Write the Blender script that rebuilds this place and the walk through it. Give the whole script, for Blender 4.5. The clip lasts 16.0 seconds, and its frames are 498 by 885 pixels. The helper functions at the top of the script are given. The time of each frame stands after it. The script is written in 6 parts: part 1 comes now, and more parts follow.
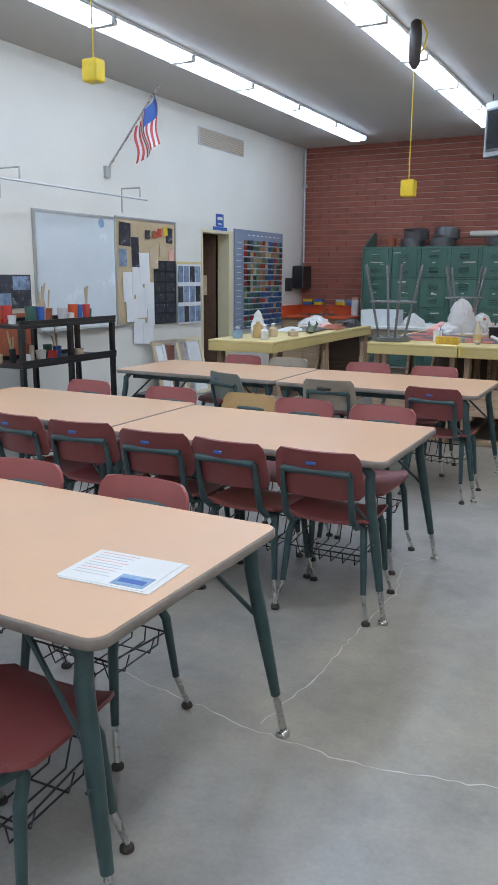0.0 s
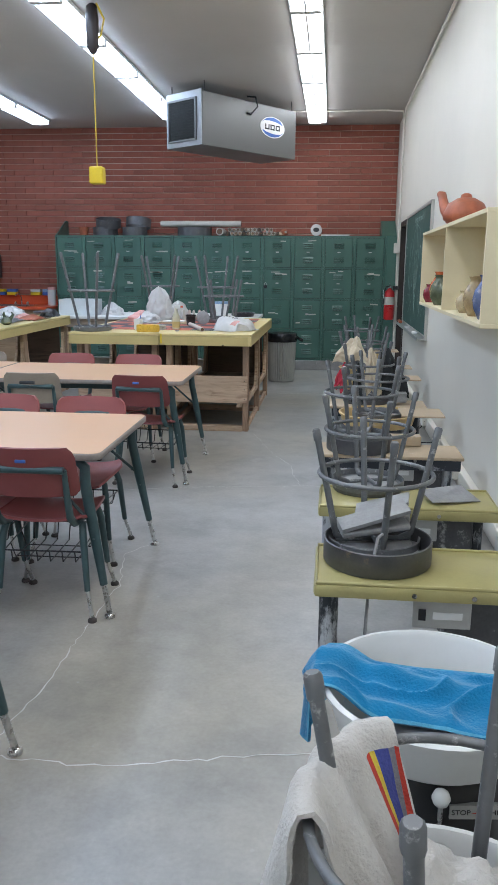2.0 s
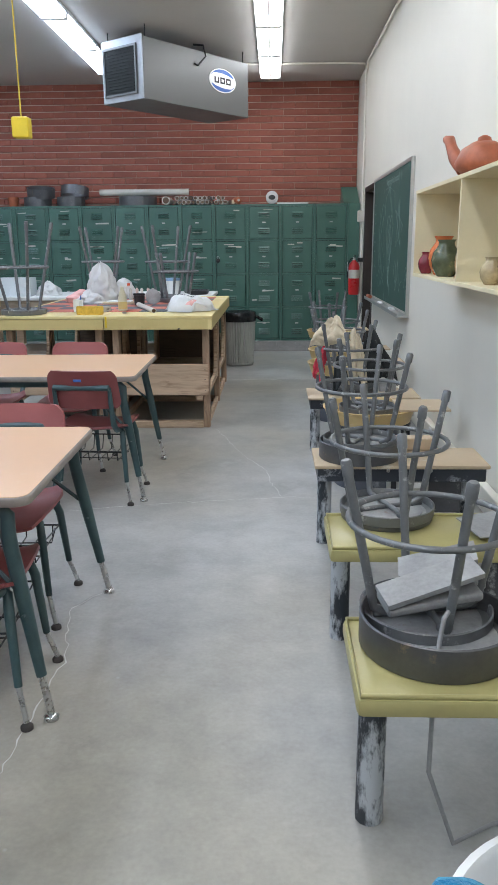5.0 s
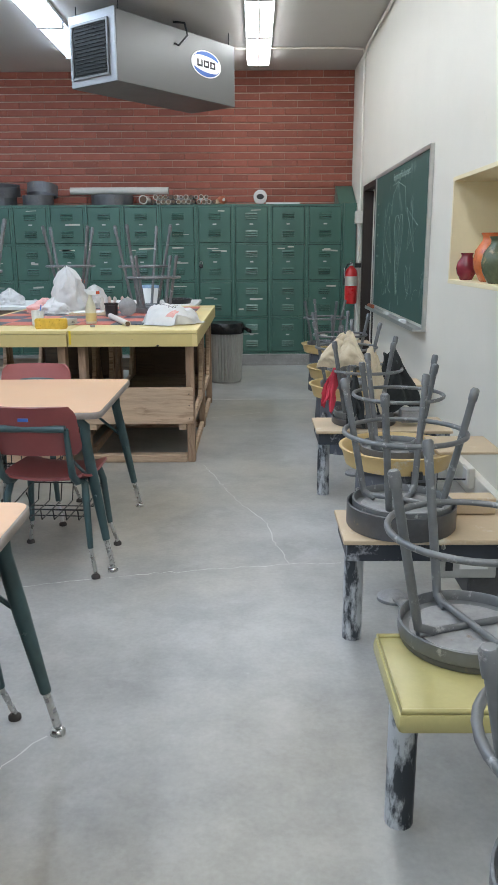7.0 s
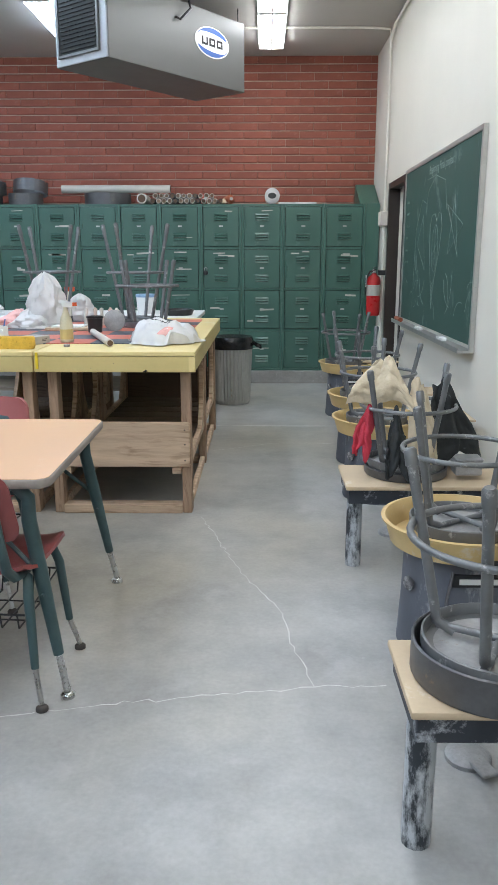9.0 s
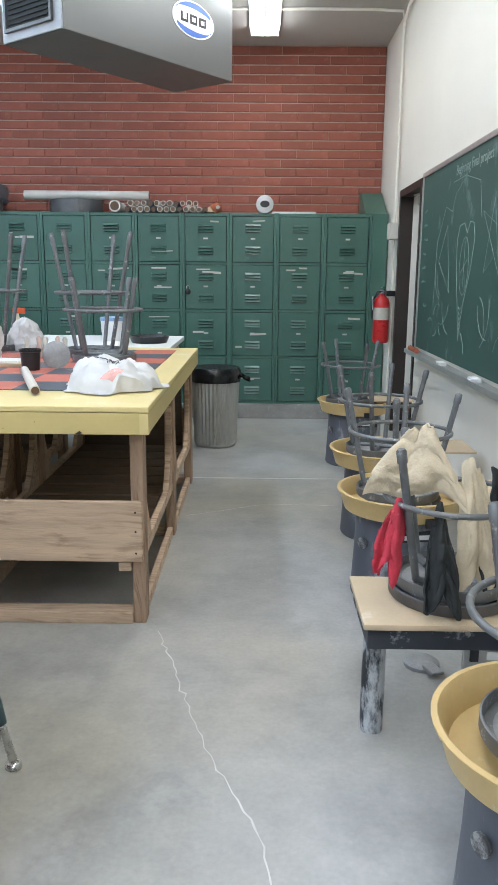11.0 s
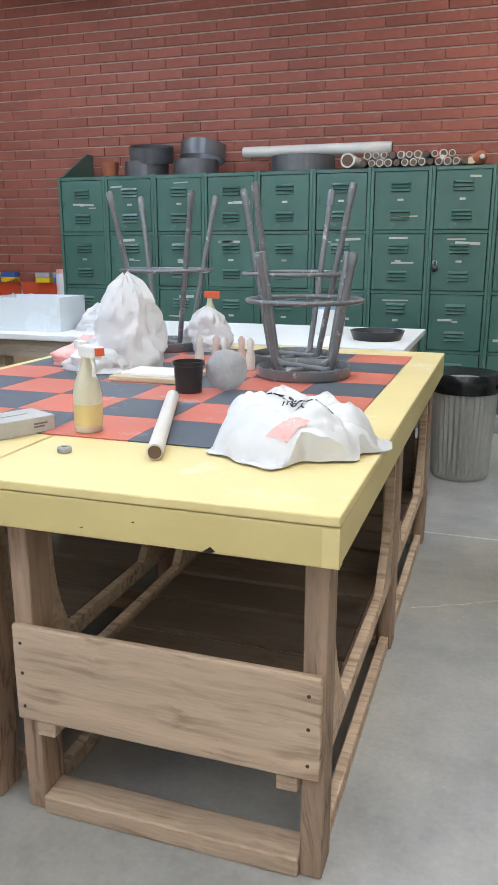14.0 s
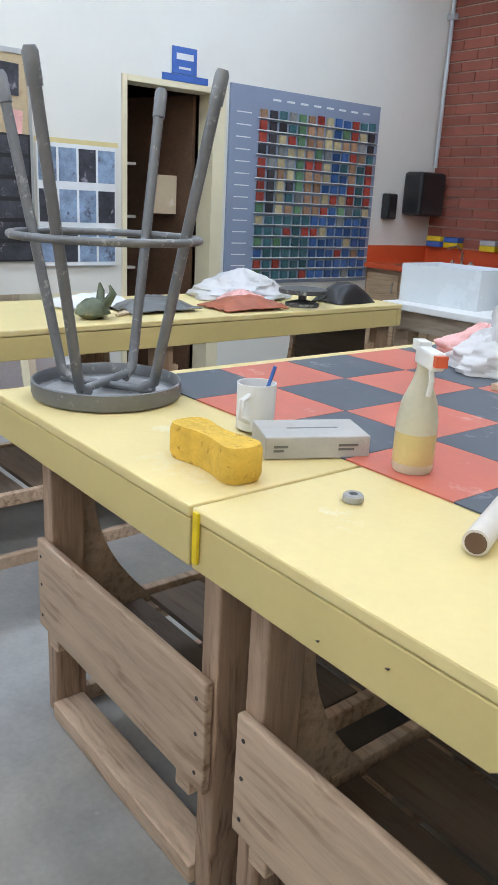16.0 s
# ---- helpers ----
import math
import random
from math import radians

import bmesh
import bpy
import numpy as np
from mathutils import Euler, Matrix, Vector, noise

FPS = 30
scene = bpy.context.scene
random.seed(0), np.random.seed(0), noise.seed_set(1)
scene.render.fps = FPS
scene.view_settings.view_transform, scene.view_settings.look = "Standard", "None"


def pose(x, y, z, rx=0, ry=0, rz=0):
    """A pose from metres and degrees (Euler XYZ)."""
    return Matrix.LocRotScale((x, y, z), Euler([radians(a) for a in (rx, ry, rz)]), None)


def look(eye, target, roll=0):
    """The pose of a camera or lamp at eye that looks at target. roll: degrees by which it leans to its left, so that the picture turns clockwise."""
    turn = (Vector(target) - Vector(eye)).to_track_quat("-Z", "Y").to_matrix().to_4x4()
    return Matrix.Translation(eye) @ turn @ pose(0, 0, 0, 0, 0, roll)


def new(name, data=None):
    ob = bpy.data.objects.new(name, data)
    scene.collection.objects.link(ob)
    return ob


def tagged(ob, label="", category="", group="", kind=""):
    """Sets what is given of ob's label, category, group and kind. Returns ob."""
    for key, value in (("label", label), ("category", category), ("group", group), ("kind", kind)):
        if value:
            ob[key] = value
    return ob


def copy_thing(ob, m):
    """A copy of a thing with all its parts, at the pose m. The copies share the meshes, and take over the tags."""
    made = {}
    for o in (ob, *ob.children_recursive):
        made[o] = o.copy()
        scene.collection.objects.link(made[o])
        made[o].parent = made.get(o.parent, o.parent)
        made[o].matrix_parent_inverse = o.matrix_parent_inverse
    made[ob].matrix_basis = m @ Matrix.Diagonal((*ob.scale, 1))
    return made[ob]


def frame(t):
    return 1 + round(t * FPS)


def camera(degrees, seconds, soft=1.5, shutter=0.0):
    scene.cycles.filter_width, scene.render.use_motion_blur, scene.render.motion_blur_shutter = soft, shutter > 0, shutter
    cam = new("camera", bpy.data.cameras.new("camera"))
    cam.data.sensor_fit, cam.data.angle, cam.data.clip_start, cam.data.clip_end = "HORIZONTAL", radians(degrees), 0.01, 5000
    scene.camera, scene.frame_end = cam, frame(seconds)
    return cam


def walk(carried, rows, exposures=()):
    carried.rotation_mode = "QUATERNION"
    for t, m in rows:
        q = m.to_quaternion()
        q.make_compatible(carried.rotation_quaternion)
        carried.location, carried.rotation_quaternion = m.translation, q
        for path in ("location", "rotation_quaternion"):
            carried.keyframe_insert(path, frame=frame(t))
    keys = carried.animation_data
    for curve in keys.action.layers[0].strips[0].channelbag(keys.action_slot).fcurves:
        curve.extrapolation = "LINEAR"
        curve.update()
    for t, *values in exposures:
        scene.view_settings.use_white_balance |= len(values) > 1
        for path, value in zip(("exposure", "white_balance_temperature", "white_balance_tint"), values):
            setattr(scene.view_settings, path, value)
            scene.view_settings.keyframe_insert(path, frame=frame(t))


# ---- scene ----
cam = camera(36.1, 16.0)
PATH = [
    (0, (-0.9, -1.724, 1.508), (-1.821, 0.0, 1.085), 0.3),
    (0.5, (-0.938, -1.72, 1.52), (-1.626, 0.109, 1.094), -0.6),
    (1, (-0.938, -1.7, 1.514), (-1.443, 0.186, 1.084), -1.0),
    (1.5, (-0.937, -1.685, 1.504), (-1.284, 0.235, 1.065), -0.4),
    (2, (-0.932, -1.675, 1.497), (-1.136, 0.265, 1.053), 0.4),
    (2.5, (-0.946, -1.638, 1.483), (-1.06, 0.306, 1.027), 0.8),
    (3, (-0.989, -1.522, 1.462), (-1.098, 0.417, 0.986), 0.4),
    (3.5, (-1.02, -1.358, 1.471), (-1.145, 0.58, 0.99), 0.3),
    (4, (-1.073, -1.178, 1.452), (-1.193, 0.756, 0.959), 0.1),
    (4.2, (-1.095, -1.105, 1.457), (-1.2, 0.828, 0.955), -0.2),
    (6.3, (-1.248, -0.111, 1.418), (-1.277, 1.827, 0.924), -0.8),
    (6.5, (-1.266, -0.019, 1.415), (-1.284, 1.922, 0.932), -1.1),
    (7, (-1.273, 0.234, 1.406), (-1.287, 2.174, 0.922), -0.3),
    (7.5, (-1.239, 0.486, 1.421), (-1.294, 2.426, 0.939), 0.8),
    (8, (-1.254, 0.743, 1.407), (-1.32, 2.685, 0.935), -0.1),
    (8.5, (-1.281, 1.011, 1.398), (-1.324, 2.955, 0.93), -0.5),
    (8.7, (-1.294, 1.112, 1.393), (-1.329, 3.056, 0.923), -0.0),
    (10.8, (-1.202, 2.247, 1.376), (-1.232, 4.201, 0.954), -0.6),
    (11, (-1.232, 2.424, 1.398), (-1.255, 4.377, 0.97), 0.5),
    (11.5, (-1.229, 2.691, 1.387), (-1.24, 4.647, 0.969), -0.2),
    (12, (-1.248, 2.96, 1.385), (-1.23, 4.916, 0.968), -0.6),
    (12.5, (-1.234, 3.223, 1.383), (-1.226, 5.178, 0.962), 0.8),
    (13, (-1.237, 3.465, 1.392), (-1.382, 5.41, 0.951), 0.9),
    (13.5, (-1.306, 3.715, 1.395), (-1.666, 5.625, 0.923), 0.1),
    (14, (-1.381, 3.906, 1.399), (-1.994, 5.744, 0.901), 0.0),
    (14.5, (-1.403, 4.115, 1.396), (-2.329, 5.808, 0.872), 1.0),
    (15, (-1.431, 4.282, 1.383), (-2.566, 5.824, 0.804), 2.3),
    (15.5, (-1.507, 4.455, 1.38), (-2.783, 5.871, 0.775), 3.0),
    (16, (-1.566, 4.582, 1.381), (-3.048, 5.782, 0.777), 3.0),
]
walk(cam, [(t, look(eye, target, roll)) for t, eye, target, roll in PATH],
     [(0, 0.02, 6200, 10), (2.5, 0.22, 6100, 10), (4.2, 0.27, 6200, 10), (7, 0.38, 6350, 8), (11, 0.66, 6300, 8), (12.5, 0.8, 6300, 8), (13.5, 0.83, 6450, 10), (14.5, 0.64, 6450, 10), (16, 0.5, 6400, 10)])

# ---- world and exposure ----
world = bpy.data.worlds.new("world")
scene.world = world
world.use_nodes = True
world.node_tree.nodes["Background"].inputs[0].default_value = (0.5, 0.55, 0.6, 1)
world.node_tree.nodes["Background"].inputs[1].default_value = 0.05
LAMP = 10.0


# ---- materials ----
def mat(name, col, rough=0.5, metal=0.0, var=0.12, scale=6.0, bump=0.0, bscale=80.0, spots=None, spot_amount=0.5,
        spot_scale=12.0, island=0.0, stretch=(1, 1, 1), coords="Object", trans=0.0, sheen=0.0, rvar=0.12, soft=0.09):
    """A painted, wooden, metal or cloth surface: base colour with broad and fine variation, spots of a second colour, fine relief."""
    m = bpy.data.materials.new(name)
    m.use_nodes = True
    nt = m.node_tree
    n, l = nt.nodes, nt.links
    bs = n["Principled BSDF"]
    tc = n.new("ShaderNodeTexCoord")
    mp = n.new("ShaderNodeMapping")
    mp.inputs["Scale"].default_value = stretch
    l.new(tc.outputs[coords], mp.inputs[0])
    broad = n.new("ShaderNodeTexNoise")
    broad.inputs["Scale"].default_value = scale
    broad.inputs["Detail"].default_value = 6
    broad.inputs["Roughness"].default_value = 0.65
    l.new(mp.outputs[0], broad.inputs[0])
    ramp = n.new("ShaderNodeMapRange")
    ramp.inputs[1].default_value, ramp.inputs[2].default_value = 0.3, 0.7
    ramp.inputs[3].default_value, ramp.inputs[4].default_value = 1 - var, 1 + var
    l.new(broad.outputs[0], ramp.inputs[0])
    fine = n.new("ShaderNodeTexNoise")
    fine.inputs["Scale"].default_value = bscale
    fine.inputs["Detail"].default_value = 4
    l.new(mp.outputs[0], fine.inputs[0])
    ramp2 = n.new("ShaderNodeMapRange")
    ramp2.inputs[3].default_value, ramp2.inputs[4].default_value = 1 - var * 0.5, 1 + var * 0.5
    l.new(fine.outputs[0], ramp2.inputs[0])
    mul = n.new("ShaderNodeMath")
    mul.operation = "MULTIPLY"
    l.new(ramp.outputs[0], mul.inputs[0])
    l.new(ramp2.outputs[0], mul.inputs[1])
    factor = mul.outputs[0]
    if island:
        oi = n.new("ShaderNodeObjectInfo")
        geo = n.new("ShaderNodeNewGeometry")
        add = n.new("ShaderNodeMath")
        add.operation = "ADD"
        l.new(oi.outputs["Random"], add.inputs[0])
        l.new(geo.outputs["Random Per Island"], add.inputs[1])
        fr = n.new("ShaderNodeMath")
        fr.operation = "FRACT"
        l.new(add.outputs[0], fr.inputs[0])
        r3 = n.new("ShaderNodeMapRange")
        r3.inputs[3].default_value, r3.inputs[4].default_value = 1 - island, 1 + island
        l.new(fr.outputs[0], r3.inputs[0])
        m3 = n.new("ShaderNodeMath")
        m3.operation = "MULTIPLY"
        l.new(factor, m3.inputs[0])
        l.new(r3.outputs[0], m3.inputs[1])
        factor = m3.outputs[0]
    sc = n.new("ShaderNodeVectorMath")
    sc.operation = "SCALE"
    sc.inputs[0].default_value = col
    l.new(factor, sc.inputs["Scale"])
    colour = sc.outputs[0]
    if spots:
        sp = n.new("ShaderNodeTexNoise")
        sp.inputs["Scale"].default_value = spot_scale
        sp.inputs["Detail"].default_value = 8
        sp.inputs["Roughness"].default_value = 0.7
        l.new(mp.outputs[0], sp.inputs[0])
        th = n.new("ShaderNodeMapRange")
        edge = 0.72 - 0.35 * spot_amount
        th.inputs[1].default_value, th.inputs[2].default_value = edge, edge + soft
        l.new(sp.outputs[0], th.inputs[0])
        mix = n.new("ShaderNodeMix")
        mix.data_type = "RGBA"
        l.new(th.outputs[0], mix.inputs["Factor"])
        l.new(colour, mix.inputs["A"])
        mix.inputs["B"].default_value = (*spots, 1)
        colour = mix.outputs["Result"]
    l.new(colour, bs.inputs["Base Color"])
    rr = n.new("ShaderNodeMapRange")
    rr.inputs[3].default_value, rr.inputs[4].default_value = max(0.02, rough - rvar), min(1, rough + rvar)
    l.new(broad.outputs[0], rr.inputs[0])
    l.new(rr.outputs[0], bs.inputs["Roughness"])
    bs.inputs["Metallic"].default_value = metal
    bs.inputs["Transmission Weight"].default_value = trans
    bs.inputs["Sheen Weight"].default_value = sheen
    if bump:
        bp = n.new("ShaderNodeBump")
        bp.inputs["Strength"].default_value = bump
        bp.inputs["Distance"].default_value = 0.004
        l.new(fine.outputs[0], bp.inputs["Height"])
        l.new(bp.outputs[0], bs.inputs["Normal"])
    return m


def glow(name, col, strength):
    m = bpy.data.materials.new(name)
    m.use_nodes = True
    bs = m.node_tree.nodes["Principled BSDF"]
    bs.inputs["Base Color"].default_value = (0.8, 0.8, 0.8, 1)
    bs.inputs["Emission Color"].default_value = (*col, 1)
    bs.inputs["Emission Strength"].default_value = strength
    return m


def concrete():
    """Sealed grey slab: clouds of lighter and browner grey, powdery clay dust, pale specks."""
    m = mat("concrete", (0.385, 0.385, 0.375), 0.36, var=0.27, scale=2.2, bump=0.12, bscale=60, spots=(0.50, 0.50, 0.50),
            spot_amount=0.48, spot_scale=3.6, rvar=0.05, soft=0.3)
    nt = m.node_tree
    n, l = nt.nodes, nt.links
    bs = n["Principled BSDF"]
    src = bs.inputs["Base Color"].links[0].from_socket
    tc = n.new("ShaderNodeTexCoord")
    w = n.new("ShaderNodeTexNoise")
    w.inputs["Scale"].default_value, w.inputs["Detail"].default_value = 0.55, 3
    l.new(tc.outputs["Object"], w.inputs[0])
    r = n.new("ShaderNodeMapRange")
    r.inputs[1].default_value, r.inputs[2].default_value = 0.42, 0.62
    l.new(w.outputs[0], r.inputs[0])
    mix = n.new("ShaderNodeMix")
    mix.data_type, mix.blend_type = "RGBA", "MULTIPLY"
    l.new(r.outputs[0], mix.inputs["Factor"])
    l.new(src, mix.inputs["A"])
    mix.inputs["B"].default_value = (0.86, 0.80, 0.69, 1)
    v = n.new("ShaderNodeTexVoronoi")
    v.inputs["Scale"].default_value = 5.5
    l.new(tc.outputs["Object"], v.inputs["Vector"])
    r2 = n.new("ShaderNodeMapRange")
    r2.inputs[1].default_value, r2.inputs[2].default_value = 0.045, 0.02
    r2.inputs[3].default_value, r2.inputs[4].default_value = 0, 0.35
    l.new(v.outputs["Distance"], r2.inputs[0])
    mix2 = n.new("ShaderNodeMix")
    mix2.data_type = "RGBA"
    l.new(r2.outputs[0], mix2.inputs["Factor"])
    l.new(mix.outputs["Result"], mix2.inputs["A"])
    mix2.inputs["B"].default_value = (0.5, 0.5, 0.49, 1)
    l.new(mix2.outputs["Result"], bs.inputs["Base Color"])
    return m


def wood(name, col, dark, scale=3.0, rough=0.75, upright=False):
    """Old sawn fir: long dark grain streaks, warped figure, dust and scuffs."""
    long = (9, 9, 0.8) if upright else (0.8, 9, 9)
    m = mat(name, col, rough, var=0.2, scale=1.6, bump=0.35, bscale=16, stretch=long, island=0.16,
            spots=dark, spot_amount=0.3, spot_scale=0.9, soft=0.3)
    nt = m.node_tree
    n, l = nt.nodes, nt.links
    bs = n["Principled BSDF"]
    src = bs.inputs["Base Color"].links[0].from_socket
    tc = n.new("ShaderNodeTexCoord")
    warp = n.new("ShaderNodeTexNoise")
    warp.inputs["Scale"].default_value = scale
    l.new(tc.outputs["Object"], warp.inputs[0])
    shift = n.new("ShaderNodeVectorMath")
    shift.operation = "MULTIPLY_ADD"
    l.new(warp.outputs["Color"], shift.inputs[0])
    shift.inputs[1].default_value = (0.10, 0.10, 0.10)
    l.new(tc.outputs["Object"], shift.inputs[2])
    mp = n.new("ShaderNodeMapping")
    mp.inputs["Scale"].default_value = (55, 55, 1.6) if upright else (1.6, 55, 55)
    l.new(shift.outputs[0], mp.inputs[0])
    g = n.new("ShaderNodeTexNoise")
    g.inputs["Scale"].default_value, g.inputs["Detail"].default_value, g.inputs["Roughness"].default_value = 1.0, 5, 0.6
    l.new(mp.outputs[0], g.inputs[0])
    patch = n.new("ShaderNodeTexNoise")
    patch.inputs["Scale"].default_value, patch.inputs["Detail"].default_value = 4.0, 4
    l.new(tc.outputs["Object"], patch.inputs[0])
    pr = n.new("ShaderNodeMapRange")
    pr.inputs[1].default_value, pr.inputs[2].default_value, pr.inputs[3].default_value, pr.inputs[4].default_value = 0.38, 0.62, 0.15, 0.85
    l.new(patch.outputs[0], pr.inputs[0])
    r = n.new("ShaderNodeMapRange")
    r.inputs[1].default_value, r.inputs[2].default_value = 0.48, 0.66
    l.new(g.outputs[0], r.inputs[0])
    amount = n.new("ShaderNodeMath")
    amount.operation = "MULTIPLY"
    l.new(r.outputs[0], amount.inputs[0])
    l.new(pr.outputs[0], amount.inputs[1])
    mix = n.new("ShaderNodeMix")
    mix.data_type = "RGBA"
    l.new(amount.outputs[0], mix.inputs["Factor"])
    l.new(src, mix.inputs["A"])
    mix.inputs["B"].default_value = (*dark, 1)
    l.new(mix.outputs["Result"], bs.inputs["Base Color"])
    return m


CONCRETE = concrete()
CRACK = mat("crack_filler", (0.64, 0.64, 0.62), 0.8, bscale=200)
PLINTH = mat("plinth_concrete", (0.27, 0.26, 0.245), 0.7, var=0.2, scale=5, spots=(0.42, 0.42, 0.4), spot_amount=0.35)
CREAM = mat("cream_wall_paint", (0.75, 0.72, 0.645), 0.55, var=0.035, scale=1.1, bump=0.08, bscale=120, spots=(0.62, 0.60, 0.55),
            spot_amount=0.12, spot_scale=3)
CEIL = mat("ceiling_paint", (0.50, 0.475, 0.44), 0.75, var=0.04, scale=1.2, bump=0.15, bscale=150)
MORTAR = mat("mortar", (0.50, 0.37, 0.30), 0.9, var=0.12, scale=4, bump=0.4, bscale=120)
BRICK = mat("red_brick", (0.285, 0.082, 0.052), 0.72, var=0.14, scale=5, bump=0.5, bscale=90, island=0.13, spots=(0.34, 0.125, 0.085),
            spot_amount=0.25, spot_scale=6)
GREEN = mat("green_locker_enamel", (0.058, 0.135, 0.105), 0.33, metal=0.0, var=0.1, scale=3, bump=0.05, spots=(0.16, 0.24, 0.20),
            spot_amount=0.2, spot_scale=9, island=0.08)
SLOT = mat("dark_gap", (0.012, 0.014, 0.013), 0.8)
TAPE = mat("masking_tape", (0.50, 0.49, 0.43), 0.7, var=0.12, scale=20, spots=(0.35, 0.4, 0.36), spot_amount=0.3, spot_scale=40)
LAMINATE = mat("peach_laminate", (0.70, 0.44, 0.265), 0.33, var=0.05, scale=2.2, bscale=140, spots=(0.72, 0.50, 0.34), spot_amount=0.25,
               spot_scale=2.5)
EDGE = mat("grey_edge_band", (0.27, 0.235, 0.21), 0.5, var=0.15, scale=10)
TEAL = mat("dark_teal_enamel", (0.045, 0.085, 0.09), 0.38, var=0.15, scale=14, spots=(0.35, 0.40, 0.38), spot_amount=0.12, spot_scale=25)
CHROME = mat("worn_chrome", (0.55, 0.55, 0.54), 0.28, metal=1.0, var=0.12, scale=20)
RUBBER = mat("dark_rubber", (0.05, 0.042, 0.038), 0.7)
MAROON = mat("maroon_plastic", (0.235, 0.060, 0.058), 0.38, var=0.1, scale=5, bump=0.12, bscale=220)
PINKRED = mat("faded_red_plastic", (0.36, 0.105, 0.10), 0.42, var=0.08, scale=5, bump=0.12, bscale=220)
GREYCHAIR = mat("grey_green_plastic", (0.22, 0.235, 0.20), 0.45, var=0.08, scale=5)
TANCHAIR = mat("tan_plastic", (0.36, 0.30, 0.235), 0.45, var=0.08, scale=5)
YELCHAIR = mat("ochre_plastic", (0.50, 0.32, 0.13), 0.45, var=0.08, scale=5)
YELLOW = mat("pale_yellow_paint", (0.70, 0.57, 0.26), 0.5, var=0.06, scale=3, bump=0.1, bscale=60, spots=(0.74, 0.68, 0.50), spot_amount=0.4,
             spot_scale=4)
YELEDGE = mat("yellow_edge_paint", (0.60, 0.48, 0.20), 0.5, var=0.06, scale=3, bump=0.12, bscale=60, spots=(0.5, 0.46, 0.28), spot_amount=0.16, spot_scale=9)
FIR = wood("old_fir", (0.55, 0.40, 0.275), (0.20, 0.11, 0.06))
# brown slats, base colour lowered to carry the shade under the bench top
SLATSHADE = wood("shaded_slat_wood", (0.14, 0.10, 0.07), (0.09, 0.05, 0.03))
FIRUP = wood("old_fir_post", (0.42, 0.285, 0.19), (0.14, 0.07, 0.04), upright=True)
# shaded copy of the fir: the gloom below the benches as colour
FIRSHADE = wood("old_fir_shaded", (0.10, 0.068, 0.047), (0.05, 0.03, 0.02))
PLY = wood("dusty_plywood", (0.40, 0.33, 0.26), (0.26, 0.19, 0.13), 2.0)
REDTILE = mat("red_linoleum", (0.54, 0.14, 0.09), 0.5, var=0.1, scale=6, spots=(0.62, 0.33, 0.27), spot_amount=0.38, spot_scale=7)
GREYTILE = mat("slate_linoleum", (0.075, 0.09, 0.11), 0.5, var=0.12, scale=6, spots=(0.24, 0.26, 0.28), spot_amount=0.33, spot_scale=7)
STOOLGREY = mat("grey_stool_enamel", (0.17, 0.175, 0.18), 0.42, metal=0.35, var=0.14, scale=14, spots=(0.42, 0.42, 0.41), spot_amount=0.42, spot_scale=24)
CLAYGREY = mat("clay_splashed_steel", (0.10, 0.10, 0.105), 0.5, metal=0.3, var=0.2, scale=10, spots=(0.46, 0.46, 0.45), spot_amount=0.42, spot_scale=10)
PANSTEEL = mat("wheel_pan_steel", (0.13, 0.13, 0.135), 0.4, metal=0.6, var=0.2, scale=9, spots=(0.30, 0.22, 0.16), spot_amount=0.3, spot_scale=12)
DUSTYSTEEL = mat("dusty_steel", (0.33, 0.33, 0.33), 0.6, metal=0.3, var=0.2, scale=10, spots=(0.24, 0.15, 0.09), spot_amount=0.28, spot_scale=9)
LEGBLACK = mat("clay_streaked_black_leg", (0.025, 0.03, 0.037), 0.5, var=0.2, scale=8, spots=(0.50, 0.52, 0.54), spot_amount=0.72, spot_scale=11, stretch=(1, 1, 0.35))
OLIVE = mat("olive_fibreglass", (0.42, 0.37, 0.155), 0.33, var=0.09, scale=6, bump=0.06, spots=(0.50, 0.46, 0.31), spot_amount=0.3, spot_scale=6)
TANTOP = mat("tan_tabletop", (0.54, 0.42, 0.28), 0.55, var=0.07, scale=5, spots=(0.64, 0.58, 0.48), spot_amount=0.4, spot_scale=5)
BASIN = mat("ochre_basin_plastic", (0.60, 0.43, 0.19), 0.42, var=0.08, scale=6, spots=(0.60, 0.52, 0.38), spot_amount=0.36, spot_scale=9)
BUCKET = mat("clay_dusted_blue_grey_drum", (0.115, 0.125, 0.15), 0.55, var=0.16, scale=6, spots=(0.40, 0.41, 0.43), spot_amount=0.55, spot_scale=5, stretch=(1, 1, 0.5))
WHITEPL = mat("white_plastic", (0.72, 0.72, 0.70), 0.35, var=0.04, scale=6)
WHITE = mat("white_paint", (0.74, 0.74, 0.72), 0.5, var=0.04, scale=4)
PAPER = mat("paper", (0.76, 0.76, 0.75), 0.7, var=0.04, scale=8)
INK = mat("black_ink", (0.02, 0.02, 0.022), 0.6)
BLUE = mat("blue_print", (0.05, 0.13, 0.42), 0.5, var=0.1)
PALEBLUE = mat("pale_blue_print", (0.25, 0.38, 0.55), 0.6, var=0.3, scale=20)
REDPRINT = mat("red_print", (0.55, 0.06, 0.05), 0.5, var=0.1)
BAGWHITE = mat("thin_white_bag", (0.74, 0.73, 0.715), 0.38, var=0.05, scale=8, trans=0.22)
BAGPINK = mat("pink_print_film", (0.78, 0.42, 0.38), 0.45, var=0.15, scale=10)
BLACK = mat("black_plastic", (0.018, 0.018, 0.019), 0.32, var=0.1)
